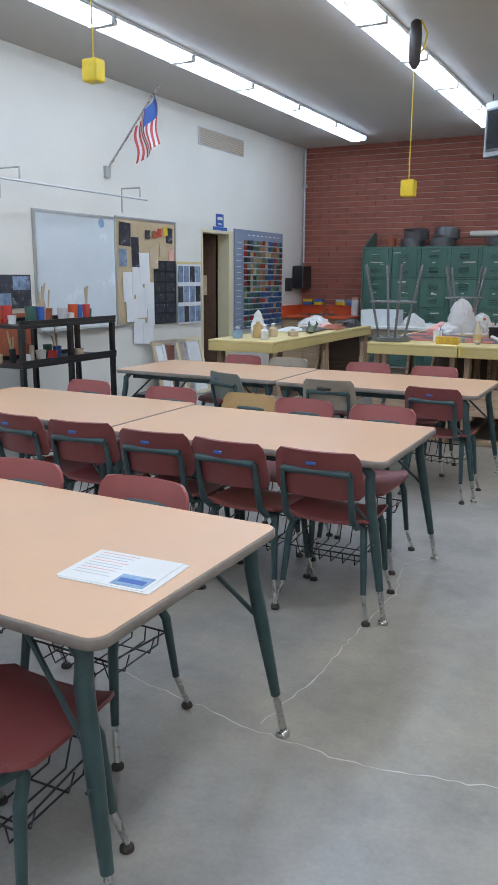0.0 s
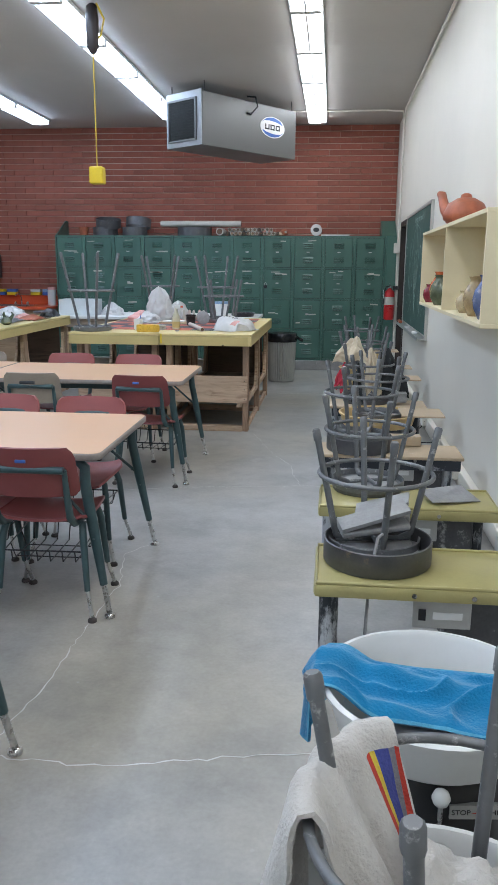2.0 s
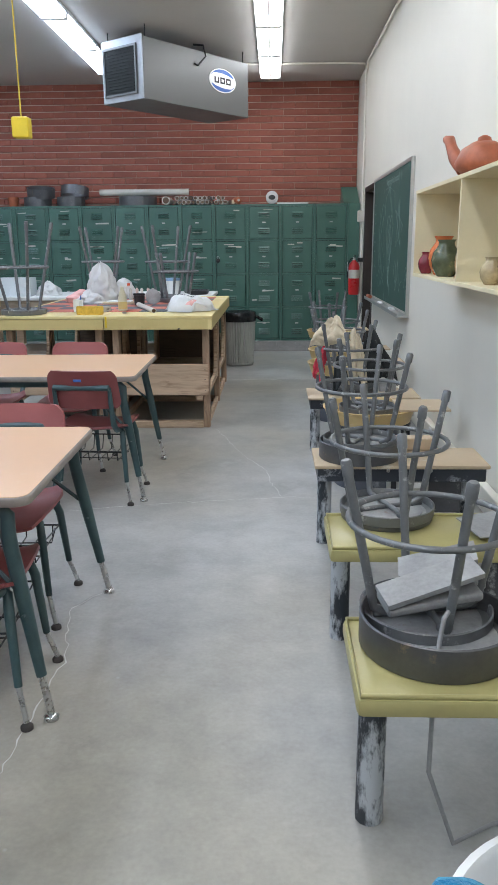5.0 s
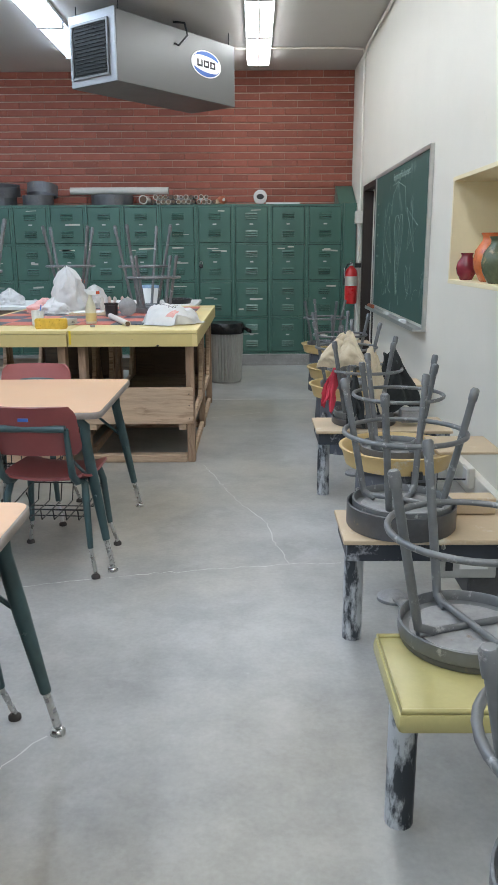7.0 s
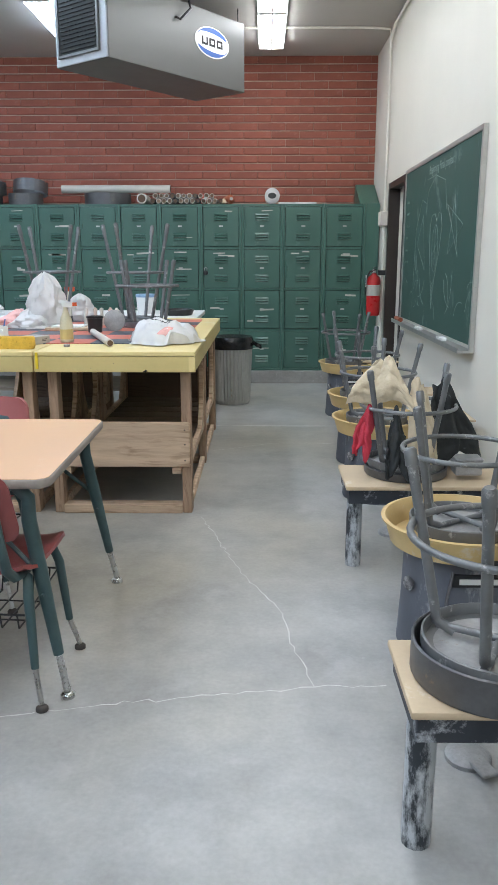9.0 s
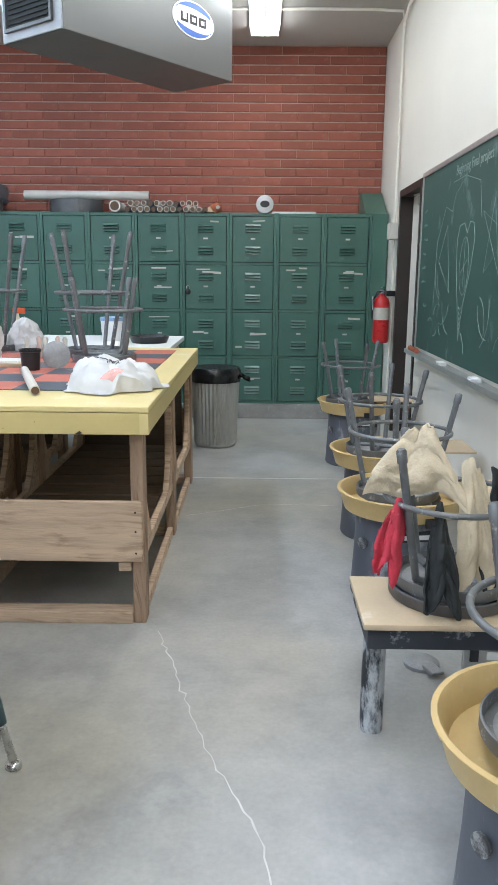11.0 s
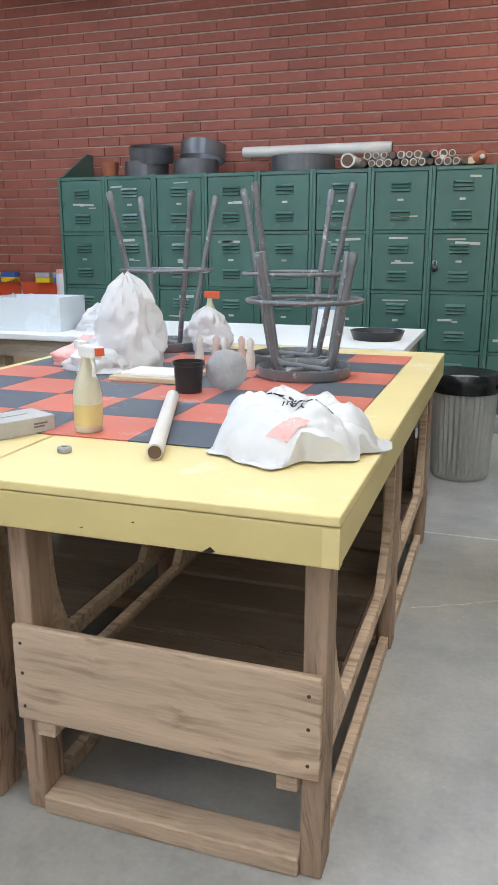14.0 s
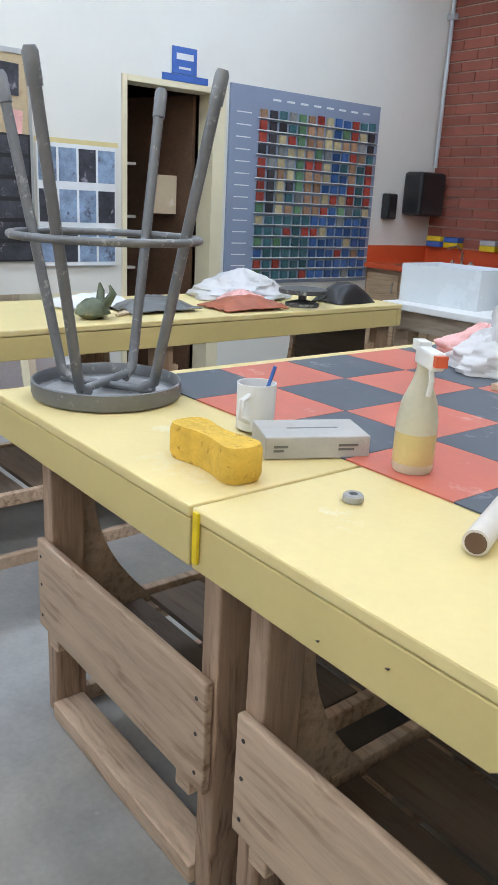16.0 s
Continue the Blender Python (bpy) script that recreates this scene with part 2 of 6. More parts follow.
BLACKBAG = mat("black_bin_bag", (0.010, 0.010, 0.011), 0.22, var=0.1, bump=0.1)
GALV = mat("galvanised_steel", (0.42, 0.42, 0.39), 0.5, metal=0.45, var=0.2, scale=8, spots=(0.30, 0.22, 0.14), spot_amount=0.3, spot_scale=18, stretch=(1, 1, 0.25))
UNITGREY = mat("grey_sheet_steel", (0.15, 0.15, 0.145), 0.42, metal=0.35, var=0.04, scale=2)
FACEGREY = mat("dull_zinc_plate", (0.36, 0.37, 0.38), 0.45, metal=0.3, var=0.08, scale=4)
CARTON = mat("grey_carton", (0.42, 0.41, 0.385), 0.6, var=0.1, scale=9, spots=(0.52, 0.51, 0.48), spot_amount=0.3)
UNITPALE = mat("pale_grey_steel", (0.55, 0.56, 0.57), 0.45, metal=0.2, var=0.05, scale=3)
CHALKB = mat("green_chalkboard", (0.035, 0.085, 0.070), 0.6, var=0.12, scale=2, spots=(0.12, 0.19, 0.17), spot_amount=0.42, spot_scale=3)
CHALK = mat("chalk", (0.26, 0.34, 0.31), 0.9, var=0.25, scale=40)
ALU = mat("aluminium_trim", (0.52, 0.52, 0.50), 0.4, metal=0.7, var=0.1, scale=8)
DOORFRAME = mat("dark_brown_frame", (0.024, 0.016, 0.013), 0.45, var=0.15, scale=6)
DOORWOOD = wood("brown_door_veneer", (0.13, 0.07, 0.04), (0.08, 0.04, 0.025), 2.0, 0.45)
REDEXT = mat("red_extinguisher_enamel", (0.50, 0.018, 0.02), 0.3, var=0.05, spots=(0.7, 0.6, 0.6), spot_amount=0.02, spot_scale=30)
SHELFCREAM = mat("cream_shelf_paint", (0.76, 0.67, 0.45), 0.5, var=0.05, scale=3)
TERRA = mat("terracotta", (0.36, 0.10, 0.045), 0.5, var=0.2, scale=18, bump=0.3, bscale=40)
GLAZES = [mat("glaze_" + str(i), c, 0.18, var=0.35, scale=9, spots=s, spot_amount=0.45, spot_scale=14) for i, (c, s) in enumerate([
    ((0.20, 0.02, 0.035), (0.32, 0.05, 0.05)), ((0.55, 0.15, 0.05), (0.25, 0.02, 0.03)), ((0.10, 0.12, 0.07), (0.30, 0.24, 0.12)),
    ((0.36, 0.26, 0.13), (0.16, 0.13, 0.09)), ((0.48, 0.38, 0.22), (0.30, 0.2, 0.1)), ((0.10, 0.14, 0.27), (0.30, 0.30, 0.34)), ((0.18, 0.02, 0.02), (0.1, 0.02, 0.02))])]
PALEGREEN = mat("blue_grey_board", (0.24, 0.28, 0.37), 0.5, var=0.05, scale=3)
GLAZETILES = [mat("test_tile_" + str(i), c, 0.22, var=0.2, scale=30, island=0.3) for i, c in enumerate([
    (0.30, 0.05, 0.035), (0.05, 0.045, 0.05), (0.44, 0.36, 0.21), (0.05, 0.12, 0.13), (0.045, 0.10, 0.24), (0.12, 0.22, 0.12), (0.34, 0.20, 0.12), (0.20, 0.20, 0.19)])]
CORK = mat("tan_pinboard", (0.52, 0.40, 0.24), 0.8, var=0.1, scale=20)
WBOARD = mat("whiteboard", (0.66, 0.70, 0.72), 0.25, var=0.04, scale=2)
PHOTO = mat("dark_photo_print", (0.045, 0.045, 0.055), 0.4, var=0.6, scale=9, spots=(0.32, 0.30, 0.34), spot_amount=0.4, spot_scale=14)
PHOTOBLUE = mat("blue_photo_print", (0.22, 0.29, 0.40), 0.4, var=0.5, scale=8, spots=(0.09, 0.08, 0.10), spot_amount=0.4, spot_scale=12)
ORANGE = mat("orange_laminate", (0.62, 0.095, 0.03), 0.35, var=0.06, scale=4)
CABINET = wood("tan_cabinet", (0.40, 0.28, 0.17), (0.28, 0.17, 0.09), 2.0)
YCORD = mat("yellow_cord", (0.60, 0.42, 0.03), 0.5)
YPLUG = mat("yellow_outlet_box", (0.75, 0.55, 0.02), 0.4)
SPONGE = mat("yellow_sponge", (0.66, 0.42, 0.06), 0.95, var=0.15, scale=20, bump=1.0, bscale=70, spots=(0.36, 0.20, 0.03), spot_amount=0.42, spot_scale=45)
BLUETOWEL = mat("blue_terry", (0.004, 0.20, 0.41), 0.95, var=0.14, scale=9, bump=0.9, bscale=160, spots=(0.34, 0.48, 0.54), spot_amount=0.22, spot_scale=9, sheen=0.3)
BLUEHEM = mat("pale_blue_hem", (0.10, 0.34, 0.50), 0.95, var=0.2, scale=20, bump=0.8, bscale=150)
GREYTOWEL = mat("grey_terry", (0.52, 0.49, 0.45), 0.95, var=0.1, scale=9, bump=0.9, bscale=150, sheen=0.3)
BEIGECLOTH = mat("beige_cloth", (0.58, 0.49, 0.35), 0.95, var=0.12, scale=9, bump=0.6, bscale=120, sheen=0.2)
REDCLOTH = mat("red_cloth", (0.46, 0.035, 0.06), 0.9, var=0.2, scale=9, bump=0.5, bscale=120, spots=(0.55, 0.2, 0.2), spot_amount=0.2, spot_scale=8)
BLACKCLOTH = mat("black_cloth", (0.022, 0.025, 0.026), 0.9, var=0.2, scale=9, bump=0.4, bscale=90, spots=(0.2, 0.22, 0.22), spot_amount=0.22, spot_scale=8)
STRIPES = [mat("towel_red", (0.50, 0.05, 0.03), 0.95, bump=0.9, bscale=150), mat("towel_yellow", (0.66, 0.50, 0.06), 0.95, bump=0.9, bscale=150),
           mat("towel_blue", (0.06, 0.075, 0.30), 0.95, bump=0.9, bscale=150), mat("towel_grey", (0.2, 0.2, 0.22), 0.95, bump=0.9, bscale=150)]
BROWNPIPE = mat("pipe_bore", (0.12, 0.07, 0.04), 0.8)
PALEPINK = mat("bisque_pink_clay", (0.62, 0.47, 0.40), 0.75, var=0.08, scale=12)
PVC = mat("pale_pvc", (0.62, 0.58, 0.52), 0.45, var=0.06, scale=10)
SPRAY = mat("milky_bottle", (0.66, 0.62, 0.46), 0.35, var=0.08, scale=10, trans=0.25)
LIQUID = mat("cloudy_yellow_liquid", (0.60, 0.47, 0.20), 0.4, var=0.1)
DIFFUSER = glow("cool_lit_diffuser", (0.80, 0.96, 1.20), LAMP)
WARMDIFF = glow("warm_lit_diffuser", (0.955, 0.975, 1.0), LAMP * 1.15)
OLDDIFF = glow("dim_lit_diffuser", (0.95, 0.96, 0.95), LAMP * 0.55)
LAMPWHITE = mat("white_lamp_metal", (0.75, 0.75, 0.74), 0.4)


# ---- mesh helpers ----
def part(name, bm, material, parent=None, label="", smooth=None):
    """Links a bmesh as one mesh object under a thing or a part."""
    me = bpy.data.meshes.new(name)
    bm.normal_update()
    bm.to_mesh(me)
    bm.free()
    for m in (material if isinstance(material, (list, tuple)) else [material]):
        me.materials.append(m)
    if smooth is not None:
        me.set_sharp_from_angle(angle=radians(smooth))
        for p in me.polygons:
            p.use_smooth = True
    ob = new(name, me)
    if parent:
        ob.parent = parent
    if label:
        tagged(ob, label=label)
    return ob


def thing(name, label, category, group="", m=None, kind=""):
    ob = new(name)
    ob.empty_display_size = 0.05
    if m is not None:
        ob.matrix_basis = m
    return tagged(ob, label, category, group, kind)


def box(bm, x0, y0, z0, x1, y1, z1, bev=0.0, mi=0):
    vs = [bm.verts.new((x, y, z)) for z in (z0, z1) for y in (y0, y1) for x in (x0, x1)]
    fs = [bm.faces.new([vs[i] for i in f]) for f in ((0, 2, 3, 1), (4, 5, 7, 6), (0, 1, 5, 4), (2, 6, 7, 3), (0, 4, 6, 2), (1, 3, 7, 5))]
    for f in fs:
        f.material_index = mi
    if bev:
        es = list({e for f in fs for e in f.edges})
        bmesh.ops.bevel(bm, geom=es, offset=bev, segments=2, affect="EDGES", profile=0.5)
    return bm


def B(*a, **k):
    return box(bmesh.new(), *a, **k)


def loft(bm, rings, cap=True, mi=0, closed=True):
    """Skins successive rings of points."""
    made = [[bm.verts.new(p) for p in r] for r in rings]
    n = len(made[0])
    for a, b in zip(made, made[1:]):
        for i in range(n if closed else n - 1):
            f = bm.faces.new((a[i], a[(i + 1) % n], b[(i + 1) % n], b[i]))
            f.material_index = mi
    if cap and closed:
        bm.faces.new(made[0][::-1]).material_index = mi
        bm.faces.new(made[-1]).material_index = mi
    return bm


def lathe(bm, profile, seg=28, c=(0, 0, 0), cap=True, mi=0, sx=1, sy=1):
    """Turns (radius, height) pairs about the upright axis."""
    return loft(bm, [[(c[0] + r * sx * math.cos(2 * math.pi * i / seg), c[1] + r * sy * math.sin(2 * math.pi * i / seg), c[2] + z) for i in range(seg)]
                     for r, z in profile], cap, mi)


def tube(bm, pts, r, seg=8, closed=False, mi=0):
    """A round bar along points; r may be a list."""
    pts = [Vector(p) for p in pts]
    n = len(pts)
    rs = r if isinstance(r, (list, tuple)) else [r] * n
    rings = []
    side = None
    for i, p in enumerate(pts):
        d = (pts[(i + 1) % n] - pts[i - 1]) if closed else (pts[min(i + 1, n - 1)] - pts[max(i - 1, 0)])
        d.normalize()
        if side is None:
            side = d.orthogonal().normalized()
        side = (side - d * side.dot(d)).normalized()
        up = d.cross(side)
        rings.append([p + (side * math.cos(2 * math.pi * k / seg) + up * math.sin(2 * math.pi * k / seg)) * rs[i] for k in range(seg)])
    if closed:
        rings.append(rings[0])
        loft(bm, rings, False, mi)
        bmesh.ops.remove_doubles(bm, verts=bm.verts, dist=1e-6)
        return bm
    return loft(bm, rings, True, mi)


def tb(pts, r, seg=8, closed=False):
    return tube(bmesh.new(), pts, r, seg, closed)


def circle(r, z, n=28, c=(0, 0)):
    return [(c[0] + r * math.cos(2 * math.pi * i / n), c[1] + r * math.sin(2 * math.pi * i / n), z) for i in range(n)]


def grid(nx, ny, fn, thick=0.0, mi_fn=None):
    """A sheet of points fn(u, v), u and v from 0 to 1, with thickness."""
    bm = bmesh.new()
    vs = [[bm.verts.new(fn(i / nx, j / ny)) for i in range(nx + 1)] for j in range(ny + 1)]
    for j in range(ny):
        for i in range(nx):
            f = bm.faces.new((vs[j][i], vs[j][i + 1], vs[j + 1][i + 1], vs[j + 1][i]))
            if mi_fn:
                f.material_index = mi_fn((i + 0.5) / nx, (j + 0.5) / ny)
    if thick:
        bm.normal_update()
        low = [[bm.verts.new(v.co - v.normal * thick) for v in row] for row in vs]
        for j in range(ny):
            for i in range(nx):
                f = bm.faces.new((low[j][i], low[j + 1][i], low[j + 1][i + 1], low[j][i + 1]))
                if mi_fn:
                    f.material_index = mi_fn((i + 0.5) / nx, (j + 0.5) / ny)
        rim = [(0, i) for i in range(nx)] + [(j, nx) for j in range(ny)] + [(ny, i) for i in range(nx, 0, -1)] + [(j, 0) for j in range(ny, 0, -1)]
        for (a, b), (c, d) in zip(rim, rim[1:] + rim[:1]):
            bm.faces.new((vs[a][b], low[a][b], low[c][d], vs[c][d]))
    return bm


def words(name, body, size, material, parent, m, align="CENTER"):
    """Lettering in the built-in font, as a thin mesh."""
    cu = bpy.data.curves.new(name, "FONT")
    cu.body, cu.size, cu.align_x, cu.align_y, cu.extrude = body, size, align, "CENTER", 0.0004
    tmp = bpy.data.objects.new(name, cu)
    me = bpy.data.meshes.new_from_object(tmp)
    bpy.data.objects.remove(tmp)
    me.materials.append(material)
    ob = new(name, me)
    ob.parent = parent
    ob.matrix_basis = m
    return ob


def structure(name, bm, material, label, category, smooth=None):
    return tagged(part(name, bm, material, smooth=smooth), label, category, kind="structure")


# ---- the room ----
XL, YB, H, YR = -6.474, 10.62, 3.61, -4.2
structure("floor", B(XL - 0.2, YR - 0.2, -0.15, 0.2, YB + 0.3, 0), CONCRETE, "worn grey sealed concrete floor with cracks and dust", "floor")
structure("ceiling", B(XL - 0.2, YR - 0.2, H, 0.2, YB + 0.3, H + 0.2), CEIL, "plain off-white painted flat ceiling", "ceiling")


def wall_x(name, x0, x1, holes, label, mats=CREAM):
    """A wall along y with openings (y0, y1, top)."""
    bm = bmesh.new()
    y = YR - 0.2
    for a, b, top in holes:
        box(bm, x0, y, 0, x1, a, H)
        box(bm, x0, a, top, x1, b, H)
        y = b
    box(bm, x0, y, 0, x1, YB + 0.3, H)
    return structure(name, bm, mats, label, "wall")


wall_x("wall_east", 0, 0.2, [(8.50, 9.44, 2.13)], "cream painted plaster wall with scuffs")
wall_x("wall_west", XL - 0.2, XL, [(7.31, 8.17, 2.14)], "cream painted plaster wall")
structure("wall_south", B(XL, YR - 0.2, 0, 0, YR, H), CREAM, "plain cream painted wall", "wall")
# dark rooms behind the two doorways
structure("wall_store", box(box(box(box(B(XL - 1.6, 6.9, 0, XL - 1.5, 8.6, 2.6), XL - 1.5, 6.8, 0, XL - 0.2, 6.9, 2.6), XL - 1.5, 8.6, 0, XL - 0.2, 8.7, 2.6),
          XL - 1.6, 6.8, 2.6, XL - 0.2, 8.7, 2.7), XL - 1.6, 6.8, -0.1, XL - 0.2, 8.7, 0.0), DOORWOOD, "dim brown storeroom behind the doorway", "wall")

# brick wall: joint bed, then long bricks in running bond
CH, BL = 0.0881, 0.32
wall_n = structure("wall_north", B(XL, YB + 0.012, 0, 0, YB + 0.3, H), MORTAR, "red brick wall laid in running bond", "wall")
brick_meshes = {}


def brick_mesh(w, h):
    key = (round(w, 3), round(h, 3))
    if key not in brick_meshes:
        bm = B(0, 0, 0, w, 0.03, h)
        es = [e for e in bm.edges if all(v.co.y < 0.01 for v in e.verts)]
        bmesh.ops.bevel(bm, geom=es, offset=0.004, segments=1, affect="EDGES")
        me = bpy.data.meshes.new("brick")
        bm.to_mesh(me)
        bm.free()
        me.materials.append(BRICK)
        brick_meshes[key] = me
    return brick_meshes[key]


def lay_bricks():
    """Single bricks above the lockers near the aisle, the rest joined."""
    rest = bmesh.new()
    rnd = random.Random(4)
    for row in range(42):
        z = row * CH + 0.004
        h = min(CH - 0.013, H - z - 0.002)
        if h < 0.02:
            continue
        x = XL + 0.003 - (BL / 2 if row % 2 else 0)
        while x < -0.004:
            a, b = max(x, XL + 0.003), min(x + BL - 0.0035, -0.003)
            x += BL
            if b - a < 0.03:
                continue
            dy = rnd.uniform(-0.002, 0.002)
            if z > 1.95 and b > -5.0:
                ob = new("brick", brick_mesh(b - a, h))
                ob.parent = wall_n
                ob.location = (a, YB + dy, z)
            else:
                box(rest, a, YB + dy, z, b, YB + 0.03, z + h)
    tagged(part("brickwork", rest, BRICK, wall_n), kind="stuff")


def crack(name, pts, w=0.0045):
    """A repaired crack: a thin uneven ribbon along a wandering line."""
    rnd = random.Random(len(pts))
    line = []
    for a, b in zip(pts, pts[1:]):
        a, b = Vector((*a, 0)), Vector((*b, 0))
        n = max(2, int((b - a).length / 0.035))
        for i in range(n):
            p = a.lerp(b, i / n)
            line.append(p + Vector((rnd.gauss(0, 0.005), rnd.gauss(0, 0.005), 0)))
    bm = bmesh.new()
    prev = None
    for i, p in enumerate(line[:-1]):
        d = (line[i + 1] - p).normalized()
        s = Vector((-d.y, d.x, 0)) * w * rnd.uniform(0.2, 0.75)
        cur = (bm.verts.new(p + s + Vector((0, 0, 0.0015))), bm.verts.new(p - s + Vector((0, 0, 0.0015))))
        if prev:
            bm.faces.new((prev[1], cur[1], cur[0], prev[0]))
        prev = cur
    structure(name, bm, CRACK, "pale wandering crack line in the concrete floor", "crack")


crack("floor_crack", [(-2.6, 0.44), (-2.0, 0.345), (-1.775, 0.338), (-1.543, 0.343), (-1.2, 0.43), (-0.952, 0.474), (-0.5, 0.48), (-0.2, 0.46)])
crack("floor_crack", [(-1.98, 0.4), (-1.937, 0.714), (-1.933, 1.131), (-1.915, 1.698), (-1.99, 2.1), (-1.85, 2.3)])
crack("floor_crack", [(-2.3, 3.3), (-1.833, 3.41), (-1.45, 3.48), (-1.112, 3.534), (-0.8, 3.545)])
crack("floor_crack", [(-1.112, 3.534), (-1.17, 3.80), (-1.212, 4.106), (-1.392, 4.509), (-1.483, 4.814), (-1.51, 4.90), (-1.638, 5.308)])
crack("floor_crack", [(-1.65, 6.75), (-1.2, 7.0), (-0.7, 7.0)], 0.004)
structure("floor_joint", B(XL + 0.01, 7.62, 0, -0.01, 7.63, 0.003), CRACK, "straight saw-cut joint across the concrete slab", "joint")
structure("plinth", B(-5.18, 9.93, 0, -0.10, 10.6, 0.139, bev=0.006), PLINTH, "low raw concrete plinth under the lockers", "plinth")

# skirting raceway and conduit on the east wall
structure("raceway", B(-0.05, -3.0, 0.10, -0.002, 8.35, 0.19, bev=0.006), CREAM, "cream surface cable raceway along the wall", "raceway")
for y in (0.9, 1.9, 2.55, 3.4, 4.3, 5.2):
    o = thing("outlet_box", "cream wall outlet box on the raceway", "outlet box", "outlets on the raceway")
    part("box", B(-0.09, y, 0.12, -0.05, y + 0.12, 0.24, bev=0.008), CREAM, o)
    part("cover", B(-0.094, y + 0.02, 0.135, -0.09, y + 0.1, 0.225), WHITE, o)
o = tagged(part("conduit", tube(tb([(-0.03, 9.53, 0.3), (-0.03, 9.53, 3.4), (-0.03, 9.5, 3.5), (-0.03, 9.3, 3.57), (-0.03, 5, 3.57), (-0.03, -3, 3.57)], 0.013),
         [(-0.03, 9.5, 3.5), (-0.05, 9.5, 3.58), (-0.3, 9.5, 3.592), (-3.1, 9.5, 3.592)], 0.012), CREAM, smooth=40),
         "cream painted steel conduit up the wall and ceiling", "conduit", kind="structure")
o = thing("junction_box", "small cream electrical box on the wall conduit", "electrical box")
part("box", B(-0.085, 9.44, 1.72, -0.002, 9.60, 1.86, bev=0.006), CREAM, o)


# ---- ceiling lights ----
def ceiling_light(m=None, w=0.128, lit=DIFFUSER):
    o = thing("ceiling_light", "lit fluorescent ceiling light with a prismatic diffuser", "ceiling light", "rows of fluorescent lights", m)
    part("housing", B(-w - 0.012, -0.605, -0.03, w + 0.012, 0.605, 0, bev=0.004), LAMPWHITE, o)
    bm = bmesh.new()
    prof = [(-w, -0.03), (-w * 0.85, -0.075), (0, -0.085), (w * 0.85, -0.075), (w, -0.03)]
    loft(bm, [[(x, y, z) for x, z in prof] for y in (-0.572, 0.572)], True)
    part("diffuser", bm, lit, o)
    for y in (-0.589, 0.589):
        part("end_cap", B(-w, y - 0.014, -0.082, w, y + 0.014, -0.03, bev=0.004), LAMPWHITE, o)
    part("spine", B(-0.007, -0.57, -0.0885, 0.007, 0.57, -0.0855), LAMPWHITE, o, "moulded rib along the diffuser")
    return o


kinds_of_light = {}
for row, (x, ylast, n) in enumerate(((-1.21, 10.05, 11), (-3.25, 9.65, 11), (-5.25, 9.9, 11))):
    for i in range(n):
        p = pose(x, ylast - 0.61 - i * 1.22, H)
        lit = DIFFUSER if row else OLDDIFF if i == 3 else WARMDIFF
        if lit not in kinds_of_light:
            kinds_of_light[lit] = ceiling_light(p, lit=lit)
        else:
            copy_thing(kinds_of_light[lit], p)


# ---- lockers ----
W, LT, LB = 0.4545, 1.975, 0.139
RH = (LT - LB - 0.03) / 4


def locker(m):
    o = thing("locker", "four-tier green steel box locker with louvred doors", "locker", "bank of green lockers", m)
    bm = bmesh.new()
    box(bm, 0.004, 0.05, 0, W - 0.004, 0.6, LT - LB)
    for x0, x1 in ((0, 0.026), (W - 0.026, W)):
        box(bm, x0 + 0.001, 0, 0, x1 - 0.001, 0.05, LT - LB, bev=0.002)
    for k in range(5):
        z = k * RH
        box(bm, 0.026, 0.004, z, W - 0.026, 0.05, z + 0.022)
    part("body", bm, GREEN, o)
    part("recess", B(0.027, 0.045, 0.03, W - 0.027, 0.049, LT - LB - 0.01), SLOT, o)
    for k in range(4):
        z0, z1 = k * RH + 0.027, (k + 1) * RH - 0.005
        d = part("door", B(0.031, 0.006, z0, W - 0.031, 0.026, z1, bev=0.004), GREEN, o)
        h = z1 - z0
        for base in (0.17, 0.66):
            for j in range(3):
                z = z0 + h * (base + 0.065 * j)
                bm = bmesh.new()
                xa, xb = W / 2 - 0.075, W / 2 + 0.075
                vs = [bm.verts.new(p) for p in ((xa, 0.006, z), (xb, 0.006, z), (xb, 0.006, z + 0.02), (xa, 0.006, z + 0.02), (xa + 0.006, -0.008, z + 0.002), (xb - 0.006, -0.008, z + 0.002))]
                for f in ((0, 1, 5, 4), (4, 5, 2, 3), (0, 4, 3), (1, 2, 5)):
                    bm.faces.new([vs[i] for i in f])
                part("louvre", bm, GREEN, d)
                part("slot", B(xa + 0.008, 0.0035, z - 0.004, xb - 0.008, 0.0058, z), SLOT, d)
        part("number_plate", B(W / 2 - 0.022, 0.002, z0 + h * 0.5, W / 2 + 0.022, 0.006, z0 + h * 0.5 + 0.016, bev=0.001), ALU, d)
        part("latch", B(0.045, -0.004, z0 + h * 0.44, 0.058, 0.006, z0 + h * 0.58, bev=0.002), GREEN, d)
    return o


